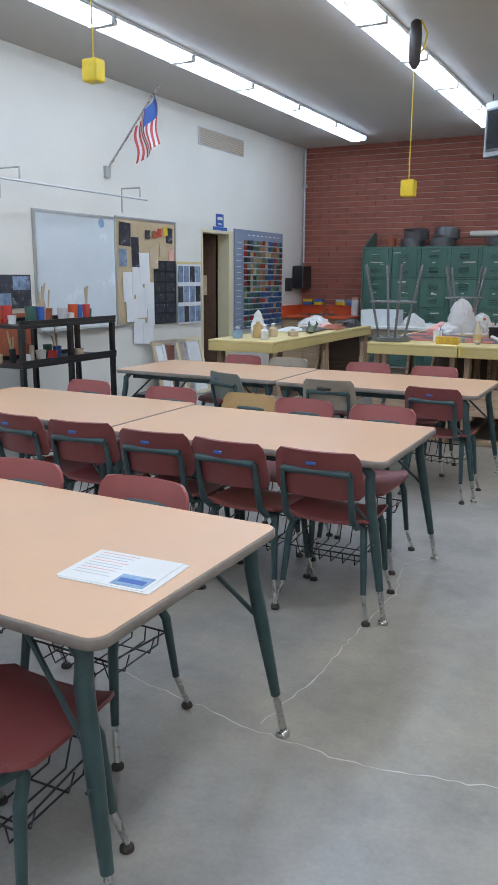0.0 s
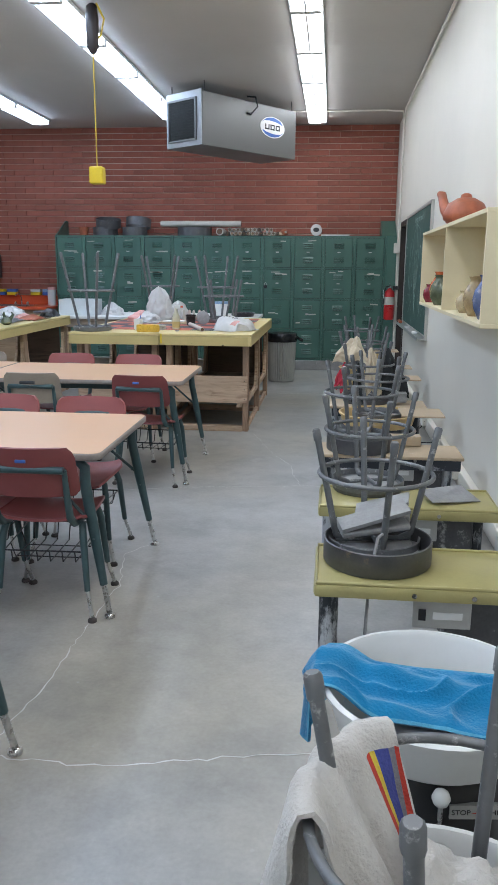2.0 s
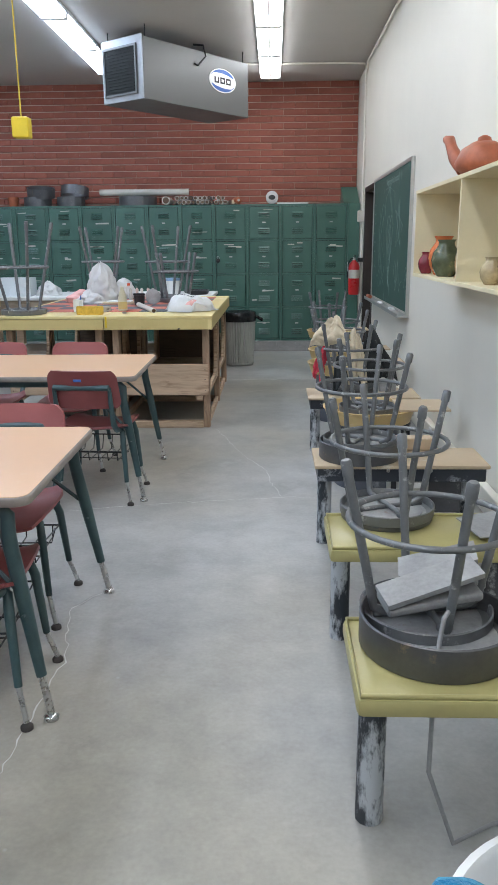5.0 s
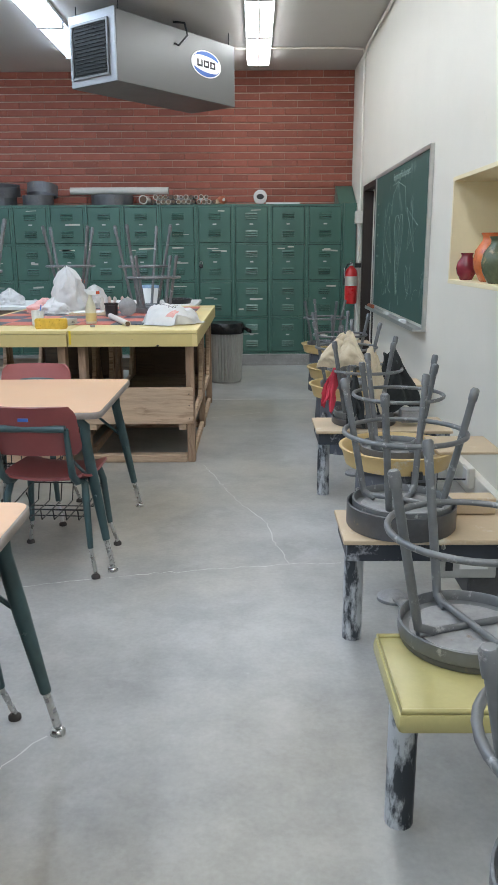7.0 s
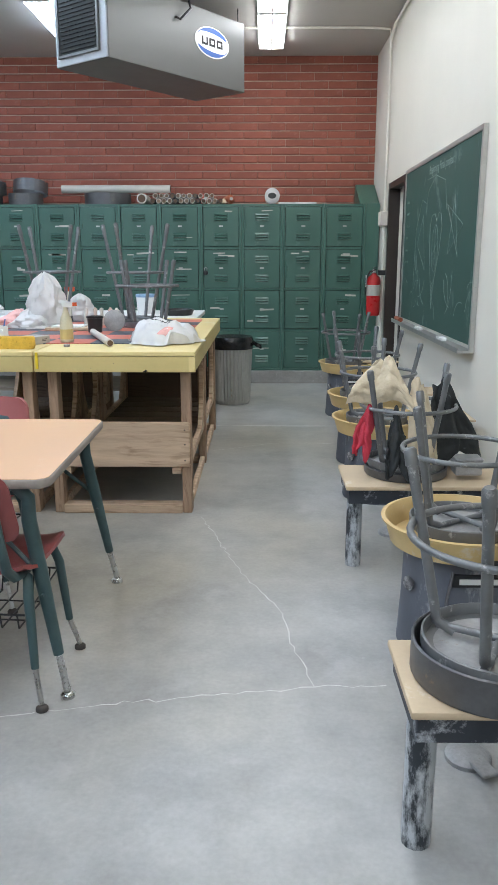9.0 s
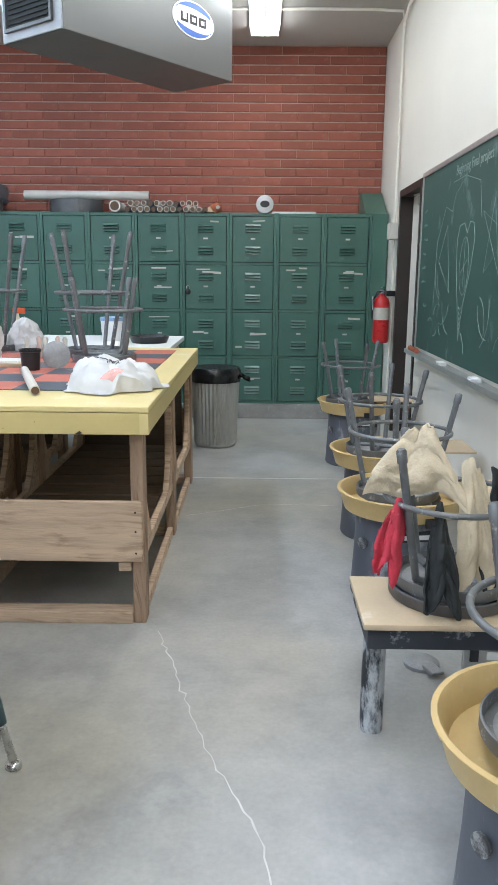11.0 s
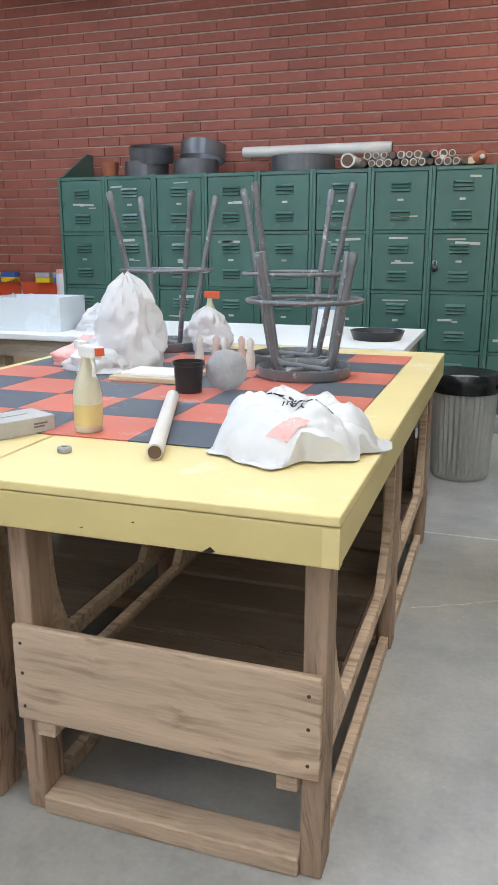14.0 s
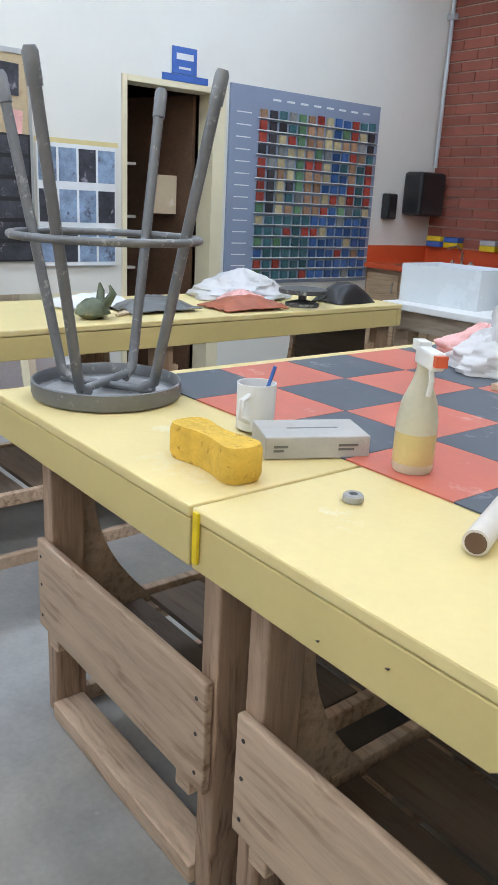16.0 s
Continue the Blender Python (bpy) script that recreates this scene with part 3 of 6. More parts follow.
XK = -1.527 - 8 * W
first_locker = None
LOCKERS = []
for i in range(11):
    p = pose(XK + i * W, 10.0, LB)
    if first_locker is None:
        o = first_locker = locker(p)
    else:
        o = copy_thing(first_locker, p)
    LOCKERS.append(o)
rnd = random.Random(11)
for o in LOCKERS:
    doors = [c for c in o.children if c.name.startswith("door")]
    for k, d in enumerate(doors):
        z0 = k * RH + 0.027
        for _ in range(rnd.choice((0, 1, 1, 2))):
            w, h = rnd.uniform(0.06, 0.21), rnd.uniform(0.008, 0.022)
            x = rnd.uniform(0.05, W - 0.06 - w)
            z = z0 + rnd.choice((0.365, 0.215, 0.38, 0.35, 0.20, 0.08)) + rnd.uniform(-0.01, 0.01)
            t = part("tape_strip", B(0, 0.0, 0, w, 0.002, h), TAPE, d, "torn white tape")
            t.matrix_basis = pose(x, 0.0035, z, 0, rnd.uniform(-3, 3), 0)
o = thing("padlock", "small black combination padlock on a locker door", "padlock")
px = XK + 7 * W + 0.055
part("case", lathe(bmesh.new(), [(0.02, 0), (0.026, 0.003), (0.026, 0.016), (0.02, 0.02)], 20), BLACK, o, smooth=40)
part("shackle", tb([(-0.014, 0.024, 0.01), (-0.014, 0.05, 0.01), (0, 0.062, 0.01), (0.014, 0.05, 0.01), (0.014, 0.024, 0.01)], 0.004), CHROME, o, smooth=40)
o.matrix_basis = pose(px, 9.994, 1.235, 90, 0, 0)
bm = bmesh.new()
xr = XK + 11 * W
loft(bm, [[(xr + 0.002, 10.0, z), (-0.012, 10.0, z), (-0.012, 10.6, z), (xr + 0.002, 10.6, z)] for z in (LB, LT)], True)
tagged(part("filler_panel", bm, GREEN), "green steel filler panel between lockers and wall", "panel", kind="structure")
for x0, x1, nm in ((xr - 0.06, -0.012, "e"), (XK, XK + 0.02, "w")):
    bm = bmesh.new()
    sec = [(10.05, LT), (10.6, LT), (10.6, LT + 0.24), (10.5, LT + 0.24)]
    loft(bm, [[(x, y, z) for y, z in sec] for x in (x0, x1)], True)
    tagged(part("locker_end", bm, GREEN), "sloped green steel end piece on top of the lockers", "locker end", kind="structure")


# ---- classroom tables ----
def school_table(m):
    o = thing("school_table", "rectangular classroom table, peach laminate top and teal steel legs", "table", "classroom tables", m)
    a, b, t = 0.757, 0.455, 0.735
    bm = bmesh.new()

    def rr(z, e):
        out = []
        for cx, cy, s in ((1, 1, 0), (-1, 1, 90), (-1, -1, 180), (1, -1, 270)):
            for q in range(5):
                w = radians(s + q * 22.5)
                out.append((cx * (a - 0.05) + (0.05 - e) * math.cos(w), cy * (b - 0.05) + (0.05 - e) * math.sin(w), z))
        return out
    part("edge_band", loft(bm, [rr(t - 0.03, 0.003), rr(t - 0.026, 0), rr(t - 0.005, 0), rr(t - 0.001, 0.004)]), EDGE, o, smooth=50)
    part("tabletop", loft(bmesh.new(), [rr(t - 0.004, 0.007), rr(t + 0.0005, 0.007)]), LAMINATE, o)
    for s in (-1, 1):
        part("apron", B(-a + 0.13, s * (b - 0.1) - 0.012, t - 0.075, a - 0.13, s * (b - 0.1) + 0.012, t - 0.03), TEAL, o)
        part("apron", B(s * (a - 0.13) - 0.012, -b + 0.1, t - 0.075, s * (a - 0.13) + 0.012, b - 0.1, t - 0.03), TEAL, o)
    for sx in (-1, 1):
        for sy in (-1, 1):
            top = Vector((sx * (a - 0.10), sy * (b - 0.055), t - 0.03))
            foot = Vector((sx * (a + 0.02), sy * (b - 0.0), 0.01))
            k = top.lerp(foot, 0.8)
            bend = top.lerp(foot, 0.06) + Vector((0.012 * sx, 0, 0))
            leg = part("leg", tb([top + Vector((-0.05 * sx, 0, 0)), top + Vector((-0.02 * sx, 0, -0.004)), bend, top.lerp(foot, 0.16), top.lerp(foot, 0.42), k],
                                 [0.017, 0.02, 0.023, 0.024, 0.024, 0.017], 10), TEAL, o, smooth=50)
            part("insert", tb([k, foot + Vector((0, 0, 0.014))], 0.0125, 10), CHROME, leg, "chrome leg insert", smooth=50)
            part("glide", lathe(bmesh.new(), [(0.015, 0.02), (0.024, 0.012), (0.024, 0.002), (0.018, 0)], 14, (foot.x, foot.y, 0)), CHROME, leg, smooth=50)
            part("brace", tb([(sx * (a - 0.33), sy * (b - 0.1), t - 0.05), top.lerp(foot, 0.42)], 0.008, 6), TEAL, o, smooth=50)
            part("knob", tb([top.lerp(foot, 0.5) + Vector((0, -0.035, 0)), top.lerp(foot, 0.5) + Vector((0, 0.035, 0))], 0.005, 6), TEAL, leg)
    return o


st = school_table(pose(-2.66, -0.085, 0))
for x, y in ((-4.20, -0.085), (-2.64, 1.79), (-4.165, 1.84), (-2.70, 3.91), (-4.225, 3.93)):
    copy_thing(st, pose(x, y, 0, 0, 0, 0.6))


# ---- chairs ----
def school_chair(m, shell, label, hole=False):
    """Local: back feet at y=0, the sitter faces +y."""
    o = thing("school_chair", label, "chair", "classroom chairs", m)

    def seat(u, v):
        x = (u - 0.5) * (0.40 - 0.03 * v + 0.02 * math.sin(v * 3.1))
        y = 0.03 + 0.41 * v
        e = max(abs(u - 0.5) * 2 - 0.7, 0) * 0.07
        z = 0.432 - 0.02 * math.sin(math.pi * u) * (1 - v * 0.4) + e * 0.3 - 0.05 * max(v - 0.82, 0) ** 1.2 * 3 + 0.05 * max(0.12 - v, 0) * 3
        f = 1 - 0.10 * max(abs(v - 0.5) * 2 - 0.75, 0) * 4 * (abs(u - 0.5) * 2) ** 4
        return (x * f, y, z + 0.02)
    part("seat", grid(14, 14, seat, 0.012), shell, o, smooth=60)

    def back(u, v):
        w = 0.415 - 0.03 * v
        f = 1 - 0.13 * max(abs(v - 0.5) * 2 - 0.6, 0) ** 2 / 0.16 * (abs(u - 0.5) * 2) ** 5
        x = (u - 0.5) * w * f
        z = 0.578 + 0.215 * v
        return (x, -0.055 - 0.055 * v - 0.045 * (1 - (2 * u - 1) ** 2) + 0.03, z)
    part("backrest", grid(14, 10, back, 0.012), shell, o, smooth=60)
    if hole:
        part("hand_hole", tb([(-0.05, -0.158, 0.735), (0.05, -0.158, 0.735)], 0.012, 8), BLACK, o, "oval hand hole")
    else:
        part("maker_badge", B(-0.022, -0.152, 0.742, 0.022, -0.147, 0.756, bev=0.002), BLUE, o, "small dark blue badge")
    for s in (-1, 1):
        x = 0.155 * s
        up = part("back_upright", tb([(x, 0.30, 0.425), (x, 0.09, 0.425), (x, 0.02, 0.44), (x, -0.035, 0.485), (x, -0.058, 0.56), (x, -0.088, 0.70)], [0.013, 0.014, 0.016, 0.017, 0.015, 0.011], 8), TEAL, o, smooth=50)
        for fy, ky, ty in ((0.0, 0.03, 0.09), (0.40, 0.375, 0.33)):
            f = Vector((0.22 * s, fy, 0.012))
            k = Vector((0.195 * s, ky, 0.13))
            leg = part("leg", tb([(x, ty + (0.06 if fy else -0.02) * 0, 0.425), (0.168 * s, ty, 0.415), (0.178 * s, (ty + ky) / 2, 0.36), k], [0.014, 0.016, 0.017, 0.013], 8), TEAL, o, smooth=50)
            part("insert", tb([k, f + Vector((0, 0, 0.01))], 0.0095, 8), CHROME, leg, "chrome leg insert", smooth=50)
            part("glide", lathe(bmesh.new(), [(0.012, 0.02), (0.02, 0.012), (0.02, 0.002), (0.015, 0)], 12, (f.x, f.y, 0)), RUBBER, leg, smooth=50)
    part("crossbar", tb([(-0.155, -0.092, 0.70), (0.155, -0.092, 0.70)], 0.016, 8), TEAL, o, smooth=50)
    bask = part("book_basket", tb([(-0.17, 0.05, 0.30), (0.17, 0.05, 0.30), (0.17, 0.36, 0.33), (-0.17, 0.36, 0.33)], 0.004, 6, True), BLACK, o, "dark wire book basket")
    for i in range(6):
        x = -0.14 + 0.056 * i
        part("wire", tb([(x, 0.05, 0.30), (x, 0.06, 0.25), (x, 0.33, 0.25), (x, 0.36, 0.33)], 0.003, 5), BLACK, bask)
    for y in (0.12, 0.26):
        part("wire", tb([(-0.17, y, 0.31), (-0.15, y, 0.247), (0.15, y, 0.247), (0.17, y, 0.31)], 0.003, 5), BLACK, bask)
    return o


kinds = {"m": school_chair(pose(-2.14, 1.283, 0, 0, 0, 2), MAROON, "maroon plastic school chair with teal steel frame and book basket"),
         "p": school_chair(pose(-2.48, 0.36, 0, 0, 0, 180), PINKRED, "faded red plastic school chair with teal steel frame"),
         "g": school_chair(pose(-3.80, 3.42, 0, 0, 0, -24), GREYCHAIR, "grey-green plastic school chair with teal steel frame"),
         "t": school_chair(pose(-2.97, 3.42, 0, 0, 0, 3), TANCHAIR, "tan plastic school chair with teal steel frame", True),
         "y": school_chair(pose(-3.12, 2.36, 0, 0, 0, 176), YELCHAIR, "ochre plastic school chair with an oval hand hole", True)}
for k, x, y, a in (("m", -2.57, 1.27, -3), ("m", -2.99, 1.28, 4), ("m", -3.46, 1.30, 8), ("m", -3.88, 1.30, -5), ("p", -2.24, 2.32, 182), ("p", -2.74, 2.34, 178),
                   ("p", -3.70, 2.36, 182), ("p", -4.39, 2.36, 177), ("m", -2.20, 3.40, -4), ("p", -2.51, 4.46, 180), ("p", -3.08, 4.46, 183), ("t", -3.85, 4.48, 180),
                   ("p", -4.32, 4.48, 178), ("p", -3.05, 0.36, 183), ("m", -2.22, -0.72, 3), ("m", -2.85, -0.80, -4)):
    copy_thing(kinds[k], pose(x, y, 0, 0, 0, a))


# ---- plank workbenches ----
BT = 0.915


def workbench(m, w, d, label, mid=True):
    """Heavy bench: painted slab top on a fir frame. Local x 0..w, y 0..d; the plank front is at y=0."""
    o = thing("workbench", label, "workbench", "yellow-topped workbenches", m)
    part("tabletop", B(0.001, 0, BT - 0.022, w - 0.001, d, BT, bev=0.004), YELLOW, o)
    for y in (0.0, d - 0.035):
        part("edge_board", B(0.001, y + 0.002, BT - 0.107, w - 0.001, y + 0.033, BT - 0.024, bev=0.003), YELEDGE, o)
    for x in (0.003, w - 0.035):
        part("edge_board", B(x, 0.035, BT - 0.107, x + 0.032, d - 0.037, BT - 0.024, bev=0.003), YELEDGE, o)
    ys = (0.10, d * 0.5, d - 0.13)
    for x in (0.04, w - 0.092):
        for y in ys:
            part("post", B(x, y, 0, x + 0.052, y + 0.09, BT - 0.108, bev=0.005), FIRUP, o)
    for y in (0.078, d - 0.107):
        part("front_plank", B(0.045, y, 0.272, w - 0.045, y + 0.02, 0.525, bev=0.005), FIR, o)
    for y in ys:
        part("floor_rail", B(0.093, y - 0.012, 0.0, w - 0.093, y + 0.078, 0.05, bev=0.005), FIR, o)
    for x in (0.05, w - 0.08):
        part("side_rail", B(x, 0.192, 0.0, x + 0.03, d - 0.13, 0.05, bev=0.004), FIR, o)
        part("side_rail", B(x, 0.192, 0.25, x + 0.03, d - 0.13, 0.30, bev=0.004), FIR, o)
        for a, b in ((0.192, d * 0.5), (d * 0.5 + 0.092, d - 0.132)):
            for s, y0 in ((1, a), (-1, b)):
                bm = bmesh.new()
                pts = []
                for i in range(9):
                    q = i / 8
                    pts.append((0.03 + 0.16 * (1 - math.sin(q * math.pi / 2)) ** 1.5, 0.30 + 0.42 * q))
                for i in range(9):
                    q = 1 - i / 8
                    pts.append((0.0, 0.30 + 0.42 * q))
                loft(bm, [[(xx, y0 + s * p, z) for p, z in pts] for xx in (x + 0.001, x + 0.029)], True)
                bmesh.ops.recalc_face_normals(bm, faces=bm.faces)
                part("curved_brace", bm, FIR, o)
    for x in (0.094, w - 0.145):
        part("bearer", B(x, 0.082, 0.232, x + 0.05, d - 0.112, 0.270, bev=0.004), FIR, o)
    n = 10
    # shelf slats; their colour already includes the shade inside the bench
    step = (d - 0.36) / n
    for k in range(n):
        part("shelf_plank", B(0.095, 0.19 + k * step, 0.2705, w - 0.095, 0.19 + (k + 0.86) * step, 0.288, bev=0.002), SLATSHADE, o)
    # closes the back; painted dark to stand for the shaded interior
    part("back_board", B(0.10, d - 0.165, 0.25, w - 0.10, d - 0.15, BT - 0.11), FIRSHADE, o, "fir board across the back, coloured dark for the shade")
    for x in (0.068, w - 0.072):
        for z in (0.31, 0.40, 0.48):
            part("screw", tb([(x, 0.079, z), (x, 0.0765, z)], 0.0045, 8), RUBBER, o)
    return o


b1 = workbench(pose(-2.49, 5.22, 0), 0.85, 2.36, "pale yellow topped plank workbench covered with pottery clutter")
copy_thing(b1, pose(-3.345, 5.22, 0))
for x, z, q in ((0.585, BT - 0.1005, 0.9), (0.42, BT - 0.06, 0.2), (0.30, BT - 0.085, 0.2)):
    part("chip", loft(bmesh.new(), [[(x - 0.014 * q, yy, z - 0.004 * q), (x + 0.003, yy, z - 0.006 * q), (x + 0.016 * q, yy, z), (x + 0.004, yy, z + 0.009 * q)] for yy in (-0.0005, 0.01)]), DOORFRAME, b1, "dark chipped spot in the paint")
part("corner_patch", B(0.815, 0.0005, BT - 0.105, 0.848, 0.003, BT - 0.026), YELLOW, b1, "paler patched corner")
workbench(pose(-4.79, 4.70, 0, 0, 0, 1.2), 0.70, 2.92, "pale yellow topped plank workbench beside the wall door")

# checkered linoleum squares on the near bench
mat_thing = thing("checkered_mat", "red and slate checkered linoleum squares laid on the bench", "mat")
T = 0.254
for i in range(6):
    for j in range(7):
        part("tile", B(-3.29 + i * T + 0.0008, 5.60 + j * T + 0.0008, BT + 0.0008, -3.29 + (i + 1) * T - 0.0008, 5.60 + (j + 1) * T - 0.0008, BT + 0.004),
             REDTILE if (i + j) % 2 else GREYTILE, mat_thing)

# white table beyond the benches
o = thing("white_table", "white-topped work table beside the lockers", "table")
part("tabletop", B(-4.4, 7.75, 0.865, -1.85, 8.78, 0.90, bev=0.005), WHITE, o)
part("apron", B(-4.36, 7.80, 0.76, -1.89, 8.73, 0.864), PLY, o)
for x in (-4.34, -3.1, -1.99):
    for y in (7.82, 8.62):
        part("leg", B(x, y, 0, x + 0.09, y + 0.09, 0.76, bev=0.004), FIR, o)
part("lower_shelf", B(-4.34, 7.92, 0.25, -1.92, 8.61, 0.28), PLY, o)


# ---- stools ----
def stool(m, h, label, group, ring, rb=0.12, rt=0.245, metal=STOOLGREY, seat_r=0.175):
    """Round steel stool turned upside down: local z=0 at the seat face, legs up."""
    o = thing("stool", label, "stool", group, m)
    bm = bmesh.new()
    R = seat_r
    lathe(bm, [(R - 0.012, 0), (R - 0.003, 0.003), (R, 0.012), (R, 0.04), (R - 0.005, 0.042), (R - 0.008, 0.038), (R - 0.01, 0.014), (R - 0.03, 0.012)], 40)
    part("seat", bm, metal, o, smooth=45)
    part("seat_underside", lathe(bmesh.new(), [(R - 0.03, 0.0125), (0.01, 0.0135)], 40), DUSTYSTEEL, o, "dusty seat underside")
    for k in range(2):
        a = radians(45 + 90 * k)
        c, s = math.cos(a), math.sin(a)
        part("cross_brace", tb([(-rb * c, -rb * s, 0.026 + 0.009 * k), (rb * c, rb * s, 0.026 + 0.009 * k)], 0.010, 8), metal, o, smooth=50)
    for k in range(4):
        a = radians(45 + 90 * k)
        c, s = math.cos(a), math.sin(a)
        tip = Vector((rt * c, rt * s, h))
        base = Vector((rb * c, rb * s, 0.045))
        leg = part("leg", tb([Vector((rb * 0.7 * c, rb * 0.7 * s, 0.025)), base, base.lerp(tip, 0.1), base.lerp(tip, 0.93)], 0.0125, 10), metal, o, smooth=50)
        part("tip", tb([base.lerp(tip, 0.90), base.lerp(tip, 0.985), tip], [0.0155, 0.0155, 0.011], 10), metal, leg, "worn grey leg tip", smooth=50)
    q = (ring - 0.045) / (h - 0.045)
    part("foot_ring", tb(circle(rb + (rt - rb) * q + 0.016, ring, 36), 0.009, 8, True), metal, o, smooth=50)
    return o


short = stool(pose(-0.745, 1.16, 0.458, 0, 0, -34), 0.46, "short grey steel stool upside down on a potter's wheel", "upturned wheel stools", 0.285, 0.147, 0.235, STOOLGREY, 0.178)
for x, y, z, a in ((-0.728, 2.02, 0.452, -26), (-0.74, 2.868, 0.50, 16.5), (-0.581, 3.856, 0.452, -12.6), (-0.621, 4.702, 0.452, -12.4), (-0.619, 5.657, 0.463, 29.3),
                   (-0.573, 6.493, 0.463, 22.7), (-0.544, 8.149, 0.463, -21.5), (-0.73, -0.716, 0.443, 21)):
    copy_thing(short, pose(x, y, z, 0, 0, a))
copy_thing(short, pose(-2.10, 6.72, BT + 0.004, 0, 0, 15))
tall = stool(pose(-3.18, 5.44, BT + 0.001, 0, 0, -13), 0.715, "tall grey steel stool upside down on a workbench", "upturned tall stools", 0.37, 0.125, 0.272, STOOLGREY, 0.178)
for x, y, z, a in ((-2.23, 7.05, BT + 0.004, 25), (-2.925, 7.30, BT + 0.004, 5)):
    copy_thing(tall, pose(x, y, z, 0, 0, a))


# ---- potter's wheels ----
SKIRTMAT = mat("clay_streaked_skirt", (0.03, 0.035, 0.045), 0.5, var=0.2, scale=8, spots=(0.42, 0.44, 0.47), spot_amount=0.45, spot_scale=9)


def wheel_table(y0, top, label, skirt, z=0.435, depth=0.33, edge=True, xl=-0.965, lg=0.13):
    """Bench-type potter's wheel: low table with round splash pan, four clay-streaked legs."""
    o = thing("pottery_wheel", label, "pottery wheel", "row of pottery wheels")
    bm = B(xl, y0, z - (0.05 if edge else 0.02), -0.14, y0 + depth, z, bev=0.014 if edge else 0.006)
    part("tabletop", bm, top, o, smooth=40)
    if edge:
        part("lip", tb([(xl + 0.01, y0 + 0.012, z + 0.002), (-0.15, y0 + 0.012, z + 0.002), (-0.15, y0 + depth - 0.012, z + 0.002), (xl + 0.01, y0 + depth - 0.012, z + 0.002)], 0.007, 8, True), top, o, smooth=50)
    else:
        part("skirt", B(xl + 0.015, y0 + 0.015, z - 0.085, -0.155, y0 + depth - 0.015, z - 0.021, bev=0.004), SKIRTMAT, o)
    for x in (xl + 0.055, -0.22):
        for y in (y0 + lg,):
            part("leg", tb([(x, y, z - 0.05), (x, y, 0.0)], 0.036, 12), LEGBLACK, o, "black leg streaked with dried clay", smooth=50)
    part("motor_box", B(-0.50, y0 + 0.08, 0.17, -0.25, y0 + depth - 0.05, z - 0.05, bev=0.01), CLAYGREY, o)
    pl = part("switch_plate", B(-0.62, y0 + 0.03, z - 0.155, -0.42, y0 + 0.045, z - 0.055, bev=0.003), ALU, o, "metal switch plate")
    part("switch", B(-0.60, y0 + 0.024, z - 0.125, -0.575, y0 + 0.03, z - 0.085), INK, pl)
    part("printed_plate", B(-0.55, y0 + 0.027, z - 0.12, -0.45, y0 + 0.03, z - 0.095), WHITE, pl)
    for x in (-0.62, -0.42):
        part("bolt", tb([(x, y0 - 0.004, z - 0.025), (x, y0 + 0.02, z - 0.025)], 0.009, 10), CHROME, o)
    return o


def pan(o, x, y, z, r, h, material=PANSTEEL):
    p = part("splash_pan", lathe(bmesh.new(), [(r - 0.004, 0), (r, 0.006), (r, h), (r - 0.005, h + 0.003), (r - 0.008, h), (r - 0.010, 0.02), (0.05, 0.016)], 40, (x, y, z)), material, o, smooth=40)
    part("wheel_head", lathe(bmesh.new(), [(r * 0.78, 0.02), (r * 0.78, 0.034), (0.03, 0.036)], 36, (x, y, z)), DUSTYSTEEL, p, smooth=40)


w1 = wheel_table(0.80, OLIVE, "olive fibreglass potter's wheel table holding a grey splash pan", CLAYGREY, depth=0.40, lg=0.14)
pan(w1, -0.735, 1.06, 0.436, 0.2, 0.088)
w2 = wheel_table(1.69, OLIVE, "olive fibreglass potter's wheel table with a low steel pan", CLAYGREY, depth=0.36, lg=0.2)
pan(w2, -0.728, 2.02, 0.436, 0.172, 0.016)
w3 = wheel_table(2.72, TANTOP, "tan-topped potter's wheel table with dark clay-smeared skirt", CLAYGREY, edge=False)
pan(w3, -0.74, 2.88, 0.437, 0.197, 0.085)
w5 = wheel_table(4.47, TANTOP, "tan-topped potter's wheel table draped with cloths", CLAYGREY, edge=False, z=0.415, depth=0.37, xl=-0.92)
pan(w5, -0.621, 4.70, 0.417, 0.19, 0.036)


